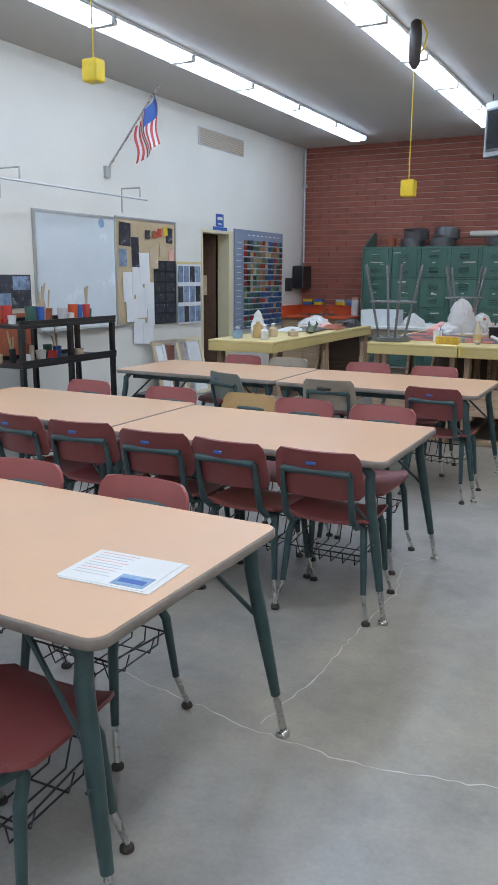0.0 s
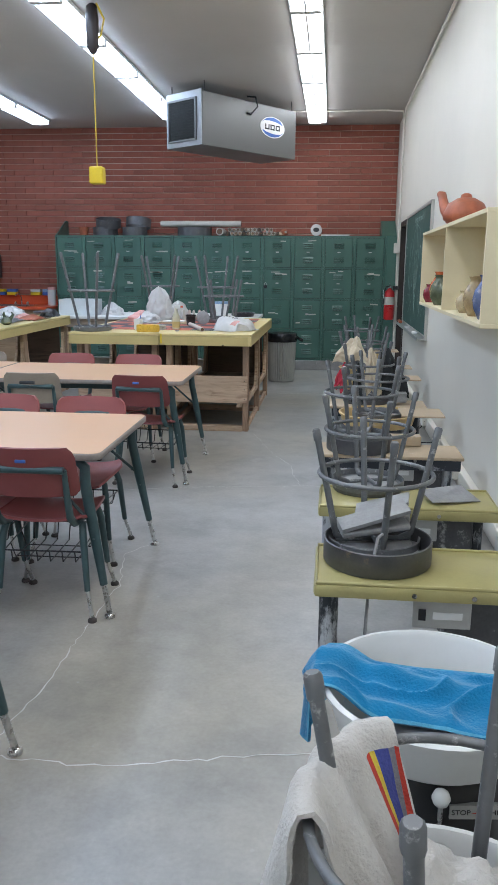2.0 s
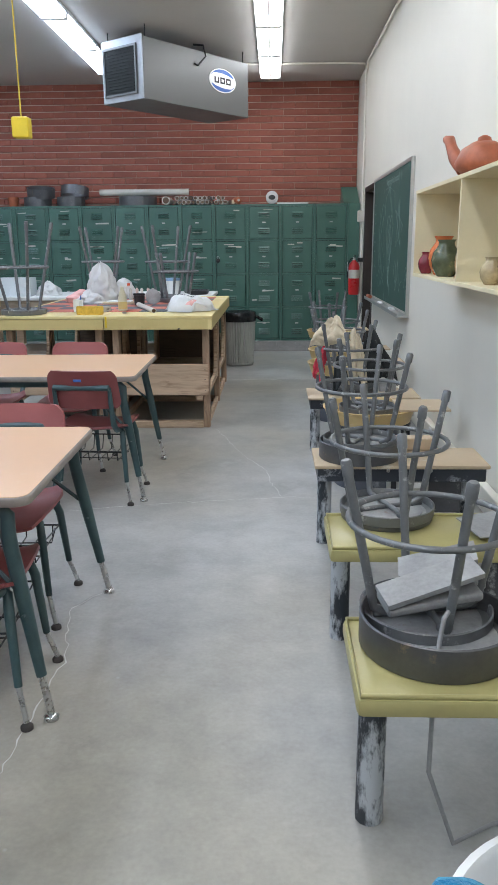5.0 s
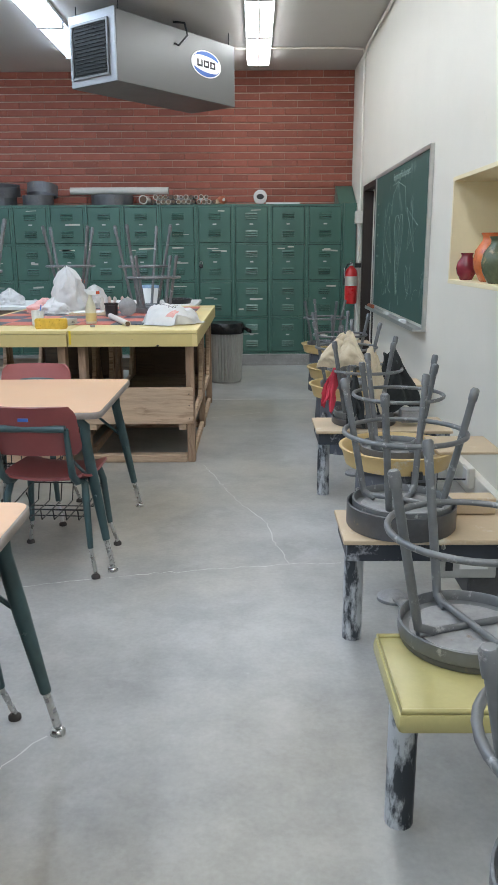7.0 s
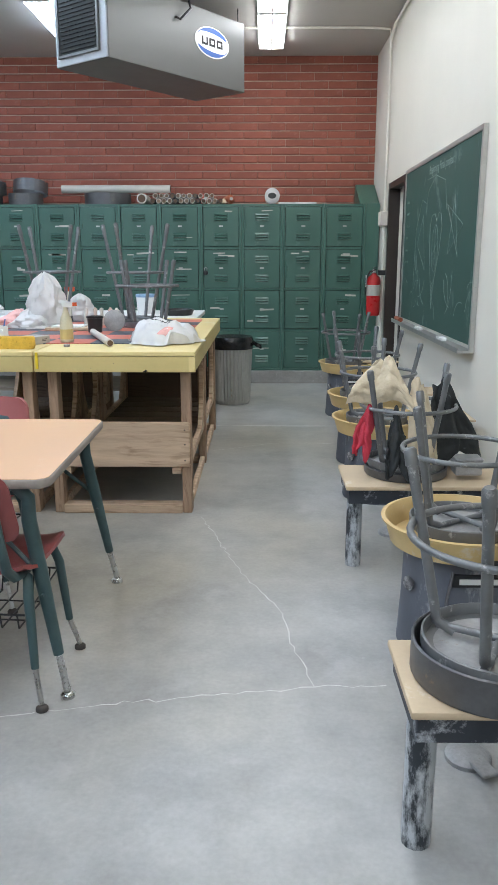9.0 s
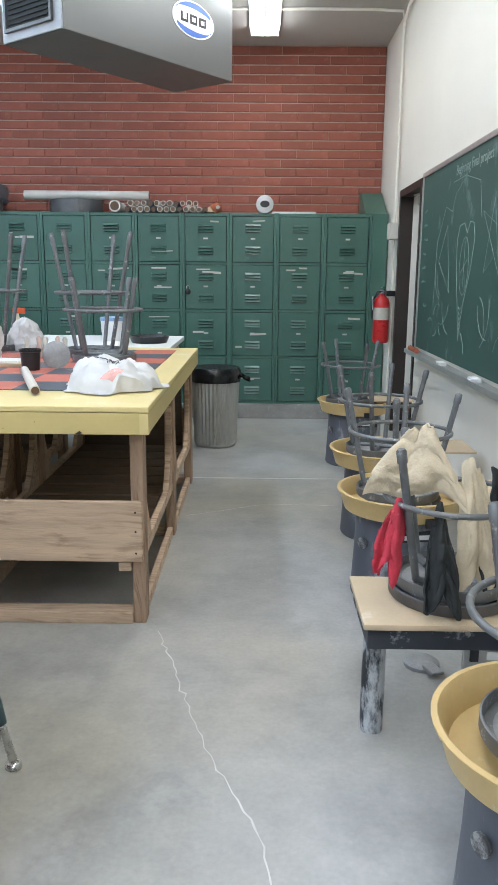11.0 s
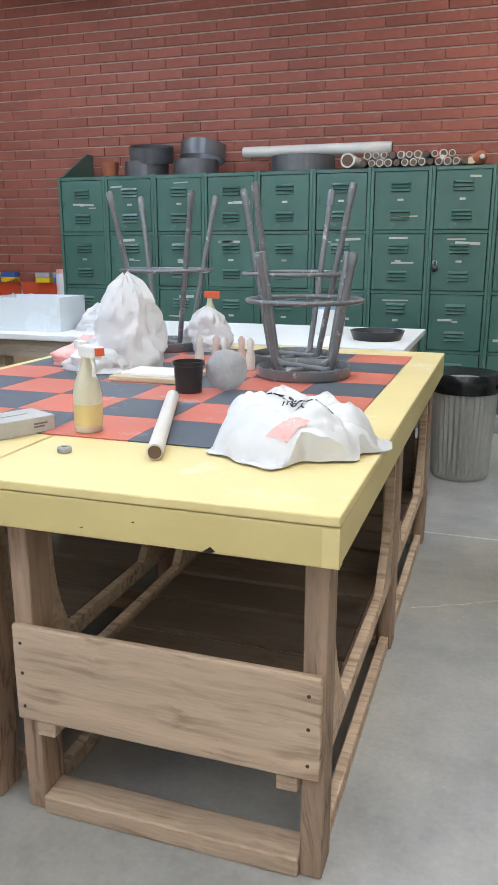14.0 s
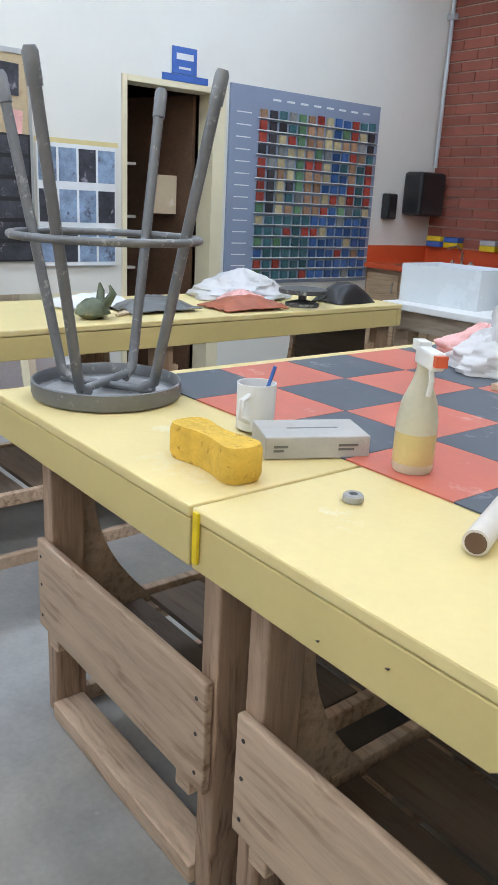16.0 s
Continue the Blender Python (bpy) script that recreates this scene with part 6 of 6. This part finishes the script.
for k, (y, z, w, h, m_) in enumerate(((5.50, 1.86, 0.22, 0.26, PHOTO), (5.50, 1.62, 0.14, 0.20, PHOTOBLUE), (5.74, 1.58, 0.14, 0.38, PHOTO), (5.55, 1.22, 0.20, 0.34, PAPER), (5.72, 1.30, 0.20, 0.32, PAPER),
                                      (5.88, 1.42, 0.20, 0.36, PAPER), (5.60, 0.98, 0.20, 0.26, PAPER), (5.80, 1.02, 0.22, 0.36, PAPER), (5.98, 1.12, 0.22, 0.32, PAPER), (6.02, 0.92, 0.24, 0.26, PAPER),
                                      (5.72, 0.72, 0.22, 0.30, PAPER), (5.92, 0.70, 0.20, 0.26, PAPER), (6.0, 1.95, 0.1, 0.1, PHOTO), (6.15, 1.97, 0.1, 0.08, TERRA), (6.28, 1.98, 0.08, 0.1, REDPRINT),
                                      (6.45, 1.92, 0.14, 0.18, PHOTO), (6.3, 1.75, 0.12, 0.14, TANTOP), (6.5, 1.68, 0.1, 0.16, BAGPINK), (6.38, 2.0, 0.1, 0.1, YCORD), (6.08, 1.6, 0.18, 0.24, TANTOP))):
    q = tagged(part("pinned_sheet", B(0, 0, 0, 0.002, w, h), m_), "sheet of paper pinned to the board", "paper", "pinned papers")
    q.matrix_basis = pose(X + 0.017 + 0.0025 * (k % 7), y, z, rnd.uniform(-4, 4), 0, 0)


def photo_poster(y0, y1, z0, z1, base, pic, nx, ny, label):
    o = thing("poster", label, "poster", "photo posters")
    part("sheet", B(X + 0.024, y0, z0, X + 0.027, y1, z1), base, o)
    dy, dz = (y1 - y0) / nx, (z1 - z0) / ny
    for i in range(nx):
        for j in range(ny):
            part("photo", B(X + 0.0272, y0 + dy * (i + 0.06), z0 + dz * (j + 0.1), X + 0.0285, y0 + dy * (i + 0.94), z0 + dz * (j + 0.9)), pic[(i + j) % len(pic)], o)


photo_poster(6.17, 6.65, 0.93, 1.70, BLACK, [PHOTO], 2, 6, "dark poster with rows of pottery photos")
photo_poster(6.69, 7.25, 0.90, 1.67, PAPER, [PHOTOBLUE, PHOTO, PHOTOBLUE], 4, 3, "poster with a grid of bluish pottery photos")
photo_poster(3.55, 4.06, 1.20, 1.52, PHOTO, [PHOTOBLUE, PHOTO], 2, 2, "dark photo poster beside the whiteboard")
tagged(part("poster_edge", B(X + 0.022, 6.68, 1.67, X + 0.026, 7.27, 1.70), YELLOW), "yellow border strip above the poster", "strip")
tagged(part("orange_sheet", B(X + 0.002, 3.3, 0.75, X + 0.006, 4.05, 1.15), TERRA), "orange-brown paper sheet on the wall", "paper")

o = thing("air_vent", "rectangular grey ventilation grille high on the wall", "vent")
part("frame", B(X + 0.001, 7.25, 3.20, X + 0.015, 8.48, 3.42, bev=0.002), ALU, o)
for k in range(9):
    part("slat", B(X + 0.0155, 7.28, 3.215 + k * 0.022, X + 0.026, 8.45, 3.225 + k * 0.022), CORK, o)
o = thing("flag", "small stripy flag on a slanted wall pole", "flag")
p0, p1 = Vector((X + 0.01, 5.33, 2.64)), Vector((X + 0.62, 5.50, 3.50))
part("pole", tb([p0, p1], 0.011, 8), CHROME, o, smooth=50)
part("bracket", B(X + 0.001, 5.29, 2.57, X + 0.04, 5.37, 2.69), ALU, o)


def flag_pt(u, v):
    p = p1.lerp(p0, 0.10 + 0.36 * u)
    return (p.x + 0.02 * math.sin(v * 7 + u * 3), p.y + 0.03 * math.sin(u * 9 + v * 2) + 0.05 * v, p.z - 0.015 - 0.48 * v * (1 - 0.2 * u))


part("cloth", grid(26, 26, flag_pt, 0.003, lambda u, v: 2 if u < 0.5 and v < 0.42 else int(u * 13) % 2), [REDPRINT, PAPER, BLUE], o, smooth=60)
o = thing("wall_rail", "thin metal hanging rail on two wall brackets", "rail")
part("rod", tb([(X + 0.25, 3.4, 2.36), (X + 0.25, 5.75, 2.36)], 0.009, 8), ALU, o)
for y in (3.75, 5.6):
    br = part("bracket", tb([(X + 0.005, y, 2.22), (X + 0.005, y, 2.48), (X + 0.26, y, 2.48), (X + 0.26, y, 2.38)], 0.009, 8), ALU, o)

o = thing("door_2", "brown storeroom door standing open behind a tan frame", "door", kind="structure")
for y0, y1 in ((7.31, 7.35), (8.06, 8.17)):
    part("frame", B(X - 0.18, y0 + 0.001, 0, X + 0.01, y1 - 0.001, 2.139), SHELFCREAM, o)
part("frame", B(X - 0.18, 7.3502, 2.10, X + 0.01, 8.0598, 2.139), SHELFCREAM, o)
part("door_leaf", B(-0.01, -0.72, 0.01, 0.03, 0.0, 2.09), DOORWOOD, o).matrix_basis = pose(X - 0.2, 8.04, 0, 0, 0, -70)
o = thing("steel_shelving", "black shelving standing inside the dim storeroom", "shelving")
for z in (0.4, 0.8, 1.2, 1.6):
    part("shelf", B(X - 1.1, 6.95, z, X - 0.7, 7.9, z + 0.02), CREAM, o)
for x in (X - 1.1, X - 0.72):
    for y in (6.95, 7.88):
        part("post", B(x, y, 0, x + 0.02, y + 0.02, 1.9), BLACK, o)
o = thing("paper_notice", "pale notice hanging on the storeroom door", "notice", "", pose(X - 0.3, 7.75, 1.25))
part("sheet", B(0, 0, 0, 0.004, 0.2, 0.28), TANTOP, o)
o = thing("room_sign", "blue room number sign above the doorway", "sign")
part("plate", B(X + 0.002, 7.70, 2.19, X + 0.012, 7.90, 2.36), BLUE, o)
part("strip", B(X + 0.002, 7.62, 2.142, X + 0.012, 8.0, 2.186), BLUE, o)
part("print", B(X + 0.0125, 7.73, 2.28, X + 0.0135, 7.87, 2.32), WHITE, o)
part("print", B(X + 0.0125, 7.75, 2.22, X + 0.0135, 7.85, 2.235), WHITE, o)

# glaze sample board
o = thing("glaze_chart", "blue-grey board carrying rows of glazed test tiles", "chart board")
part("board", B(X + 0.002, 8.2, 0.74, X + 0.022, 9.79, 2.19, bev=0.002), PALEGREEN, o)
rnd = random.Random(8)
cols = [0, 1, 2, 2, 5, 6, 6, 2, 4, 4, 0, 3, 0]
for j in range(15):
    z = 1.99 - j * 0.086
    part("rail", B(X + 0.0225, 8.46, z - 0.014, X + 0.05, 9.76, z - 0.008), WHITE, o)
    part("row_label", B(X + 0.0225, 8.26, z + 0.01, X + 0.0235, 8.40, z + 0.018), WHITE, o)
    for i in range(13):
        y = 8.475 + i * 0.099
        g = cols[i] if j < 9 else (3 if i < 6 else 4)
        if rnd.random() < 0.35:
            g = rnd.randrange(8)
        h = rnd.uniform(0.055, 0.07)
        part("test_tile", B(X + 0.026, y, z - 0.007, X + 0.045, y + 0.062, z - 0.007 + h), GLAZETILES[g], o)
for i in range(8):
    part("column_label", B(X + 0.0225, 8.6 + i * 0.14, 2.11, X + 0.0235, 8.68 + i * 0.14, 2.125), WHITE, o)

o = thing("soap_dispenser", "black soap dispenser on the wall", "dispenser", "", pose(X, 9.93, 1.28))
part("case", B(0.001, 0, 0, 0.09, 0.12, 0.22, bev=0.015), BLACK, o)
part("lever", B(0.0905, 0.03, 0.01, 0.10, 0.09, 0.06), RUBBER, o)
o = thing("towel_dispenser", "large black paper towel dispenser on the wall", "dispenser", "", pose(X, 10.2, 1.32))
part("case", B(0.001, 0, 0, 0.22, 0.34, 0.38, bev=0.03), BLACK, o)
part("slot", B(0.2205, 0.04, 0.02, 0.224, 0.30, 0.05), RUBBER, o)

tagged(part("corner_pipe", tube(tb([(XL + 0.05, YB - 0.06, 1.75), (XL + 0.05, YB - 0.06, H - 0.02)], 0.018), [(XL + 0.01, YB - 0.06, 3.0), (XL + 0.09, YB - 0.06, 3.0)], 0.03), UNITPALE, smooth=40),
       "grey painted pipe up the corner of the wall", "pipe", kind="structure")

# ---- sink corner ----
o = thing("sink_cabinet", "tan wooden base cabinet below the orange counter", "cabinet")
part("carcass", B(X + 0.005, 9.82, 0.0, -5.27, YB - 0.005, 0.86), CABINET, o)
for k in range(3):
    d = part("door", B(X + 0.03 + k * 0.39, 9.80, 0.10, X + 0.40 + k * 0.39, 9.8195, 0.82, bev=0.003), CABINET, o)
    part("handle", tb([(X + 0.36 + k * 0.39, 9.795, 0.66), (X + 0.36 + k * 0.39, 9.775, 0.68), (X + 0.36 + k * 0.39, 9.775, 0.74), (X + 0.36 + k * 0.39, 9.795, 0.76)], 0.005), CHROME, d)
o = thing("sink_counter", "bright orange laminate counter with splashback and steel sink", "counter")
part("worktop", B(X + 0.003, 9.76, 0.861, -5.25, YB - 0.004, 0.90, bev=0.004), ORANGE, o)
part("splashback", B(X + 0.022, YB - 0.03, 0.9005, -5.25, YB - 0.004, 1.05), ORANGE, o)
part("splashback", B(X + 0.003, 9.76, 0.9005, X + 0.02, YB - 0.004, 1.05), ORANGE, o)
sk = part("sink", B(-6.25, 9.92, 0.9005, -5.65, 10.42, 0.906, bev=0.002), CHROME, o)
part("bowl", B(-6.20, 9.97, 0.9062, -5.70, 10.37, 0.908), CLAYGREY, sk)
fc = part("faucet", tb([(-5.95, 10.5, 0.90), (-5.95, 10.5, 1.02), (-5.95, 10.42, 1.08), (-5.95, 10.28, 1.06)], 0.012), CHROME, o, smooth=50)
for x in (-6.05, -5.85):
    part("tap", lathe(bmesh.new(), [(0.02, 0), (0.024, 0.03), (0.01, 0.05)], 12, (x, 10.5, 0.901)), CHROME, fc)
for x, m_, m2 in ((-6.32, BLUE, YPLUG), (-6.12, YPLUG, BLUE), (-5.72, YPLUG, UNITPALE), (-5.52, BLUE, PALEBLUE)):
    o = thing("scouring_box", "blue and yellow cleaning box on the splashback", "box", "cleaning boxes", pose(x, YB - 0.06, 1.051))
    part("carton", B(-0.08, -0.04, 0, 0.08, 0.05, 0.05, bev=0.004), m_, o)
    part("lid", B(-0.08, -0.04, 0.051, 0.08, 0.05, 0.095, bev=0.004), m2, o)
o = thing("soap_bottle", "tall white soap bottle with a pink band beside the sink", "bottle", "", pose(-5.38, 10.35, 0.90))
part("body", lathe(bmesh.new(), [(0.06, 0), (0.065, 0.02), (0.065, 0.24), (0.04, 0.27), (0.02, 0.28)], 20), WHITEPL, o, smooth=50)
part("cap", lathe(bmesh.new(), [(0.062, 0.25), (0.062, 0.285), (0.05, 0.29)], 20), BAGPINK, o, smooth=50)

# ---- black cart ----
o = thing("utility_cart", "black two-shelf utility cart loaded with tools", "cart")
cx0, cx1, cy0, cy1 = -6.0, -5.52, 2.95, 4.2
for z in (1.08, 0.75):
    part("shelf", box(box(B(cx0, cy0, z, cx1, cy1, z + 0.03, bev=0.004), cx1 - 0.02, cy0, z + 0.03, cx1, cy1, z + 0.065), cx0, cy0, z + 0.03, cx0 + 0.02, cy1, z + 0.065), BLACK, o)
part("shelf", B(cx0, cy0, 0.2, cx1, cy1, 0.23, bev=0.004), BLACK, o)
for x in (cx0 + 0.025, cx1 - 0.025):
    for y in (cy0 + 0.03, cy1 - 0.03, (cy0 + cy1) / 2):
        part("post", B(x - 0.02, y - 0.02, 0.1, x + 0.02, y + 0.02, 1.08), BLACK, o)
        if y != (cy0 + cy1) / 2:
            part("castor", tb([(x - 0.015, y, 0.05), (x + 0.015, y, 0.05)], 0.05, 14), RUBBER, o)
rnd = random.Random(13)
MM = [ORANGE, WHITEPL, REDPRINT, GREEN, BLUE, TANTOP, BLACK, PAPER, TERRA, PVC]
for k in range(26):
    z = 1.111 if k < 15 else 0.781
    x, y = rnd.uniform(-5.92, -5.62), 3.0 + (k % 15) * 0.078
    h = rnd.uniform(0.07, 0.16)
    r = rnd.uniform(0.03, 0.055)
    o = thing("container", "small coloured tub of tools on the cart", "container", "tubs on the cart", pose(x, y, z))
    part("body", lathe(bmesh.new(), [(r * 0.85, 0), (r, h), (r * 0.92, h), (r * 0.8, 0.01)], 18), MM[k % 10], o, smooth=40)
    if k % 4 == 0:
        for q in range(4):
            part("tool", tb([(0, 0, 0.02), (rnd.uniform(-0.05, 0.05), rnd.uniform(-0.06, 0.06), h + rnd.uniform(0.08, 0.2))], 0.007, 6), TANTOP, o, "pale wooden tool")
for y, m_ in ((5.95, TANTOP), (6.15, PAPER), (6.45, SHELFCREAM)):
    o = thing("leaning_canvas", "pale frame leaning against the wall", "frame", "frames leaning on the wall", pose(X + 0.28, y, 0.0, 0, -14, 0))
    for a, b, c, d in ((0, 0.05, 0, 0.75), (0.55, 0.60, 0, 0.75), (0.0502, 0.5498, 0.70, 0.75), (0.0502, 0.5498, 0, 0.05)):
        part("rail", B(0, a, c, 0.03, b, d), m_, o)
    part("panel", B(0.012, 0.051, 0.051, 0.018, 0.549, 0.699), PAPER if m_ is not PAPER else TERRA, o)

# ---- on the far bench ----
b2z = BT + 0.001
bag("plastic_bag", "crumpled white plastic bags on the far bench", -4.62, 6.95, b2z, 0.20, 0.26, 0.14, 31.0, knot=False)
bag("plastic_bag", "white and pink plastic bag on the far bench", -4.40, 6.78, b2z, 0.12, 0.14, 0.07, 33.0, (BAGPINK,), False)
o = thing("black_pouch", "black pouch lying on the far bench", "pouch", "", pose(-4.32, 7.38, b2z))
part("pouch", grid(14, 14, lambda u, v: (-0.09 + 0.18 * u, -0.13 + 0.26 * v, 0.10 * math.sin(math.pi * u) ** 0.5 * math.sin(math.pi * v) ** 0.5 + fold(u, v, 0.008, 2) + 0.004), 0.003), BLACK, o, smooth=60)
part("strap", tb([(0, -0.13, 0.03), (0.02, -0.18, 0.02), (0.0, -0.22, 0.012)], 0.006), BLACK, o)
for x, y, m_, n, lab in ((-4.30, 6.72, TERRA, "brown_rag", "folded brown rag on the far bench"), (-4.38, 6.30, UNITGREY, "grey_rag", "folded blue-grey rag on the far bench"),
                         (-4.55, 6.1, WHITE, "white_rag", "crumpled white rag on the far bench")):
    tagged(part(n, grid(18, 18, lambda u, v: (x - 0.12 + 0.24 * u, y - 0.17 + 0.34 * v, b2z + 0.006 + 0.045 * (math.sin(3.1 * u) * math.sin(3.1 * v)) ** 0.6 + abs(fold(u, v, 0.016, x * 7))), 0.004), m_, smooth=70), lab, "rag")
o = thing("banding_wheel", "small grey banding wheel on the far bench", "banding wheel", "", pose(-4.27, 7.05, b2z))
part("disc", lathe(bmesh.new(), [(0.11, 0.06), (0.115, 0.065), (0.115, 0.08), (0.10, 0.083)], 28), CLAYGREY, o, smooth=40)
part("base", lathe(bmesh.new(), [(0.08, 0), (0.08, 0.015), (0.02, 0.03), (0.02, 0.06)], 24), CLAYGREY, o, smooth=40)
o = thing("clay_frog", "small green clay frog figure on the far bench", "figurine", "", pose(-4.25, 5.95, b2z))
bm = lathe(bmesh.new(), [(0.03, 0), (0.055, 0.02), (0.05, 0.05), (0.025, 0.075), (0.006, 0.08)], 18, sy=1.3)
for s in (-1, 1):
    tube(bm, [(0.02 * s, 0.04, 0.05), (0.05 * s, 0.06, 0.10), (0.04 * s, 0.05, 0.13)], [0.02, 0.015, 0.005], 8)
part("figure", bm, GLAZES[2], o, smooth=60)
for x, y, h, r, m_ in ((-4.45, 5.1, 0.17, 0.05, YELCHAIR), (-4.38, 5.3, 0.12, 0.045, TANTOP), (-4.55, 5.35, 0.16, 0.06, WHITEPL), (-4.3, 4.95, 0.12, 0.04, WHITEPL), (-4.6, 4.95, 0.1, 0.05, PALEBLUE), (-4.25, 5.5, 0.07, 0.055, TANTOP)):
    o = thing("bottle", "small craft bottle standing on the far bench", "bottle", "craft bottles", pose(x, y, b2z))
    part("body", lathe(bmesh.new(), [(r * 0.9, 0), (r, 0.01), (r, h * 0.7), (r * 0.4, h * 0.85), (r * 0.4, h)], 18), m_, o, smooth=50)
    part("cap", lathe(bmesh.new(), [(r * 0.45, h * 0.95), (r * 0.45, h * 1.1), (r * 0.2, h * 1.15)], 14), WHITE, o, smooth=50)
bag("plaster_lump", "knobbly white plaster form on the far bench", -4.5, 5.2, b2z, 0.07, 0.07, 0.26, 41.0, (WHITE,))
for k in range(9):
    o = tagged(part("modelling_tool", tb([(-4.25 - 0.02 * k, 6.05 + 0.02 * k, b2z + 0.008), (-4.33 - 0.03 * (k % 4), 6.2 + 0.015 * k, b2z + 0.008)], 0.006, 6), TANTOP), "pale wooden modelling tool on the far bench", "tool", "modelling tools")

# handout on the nearest table
o = thing("handout", "printed white handout sheets with a blue picture on the table", "paper", "", pose(-2.10, -0.18, 0.7362, 0, 0, 4))
part("sheet", B(-0.14, -0.108, 0, 0.14, 0.108, 0.0012), PAPER, o)
part("sheet", B(-0.15, -0.10, 0.0013, 0.12, 0.11, 0.0022), PAPER, o)
part("picture", B(0.01, -0.09, 0.0023, 0.11, -0.02, 0.0028), PALEBLUE, o)
part("picture", B(0.02, -0.07, 0.0029, 0.10, -0.045, 0.0033), BLUE, o)
for k in range(9):
    part("text_line", B(-0.13, 0.09 - 0.018 * k, 0.0023, -0.01 - 0.004 * (k * 7 % 5), 0.094 - 0.018 * k, 0.0026), UNITPALE if k % 3 else BAGPINK, o)
o = thing("tool_crate", "dark crate of tools under the far table", "crate", "", pose(-5.35, 4.6, 0))
part("crate", B(-0.2, -0.2, 0, 0.2, 0.2, 0.3, bev=0.01), BLUE, o)
part("contents", B(-0.18, -0.18, 0.301, 0.18, 0.18, 0.36, bev=0.03), BLACK, o)
lay_bricks()
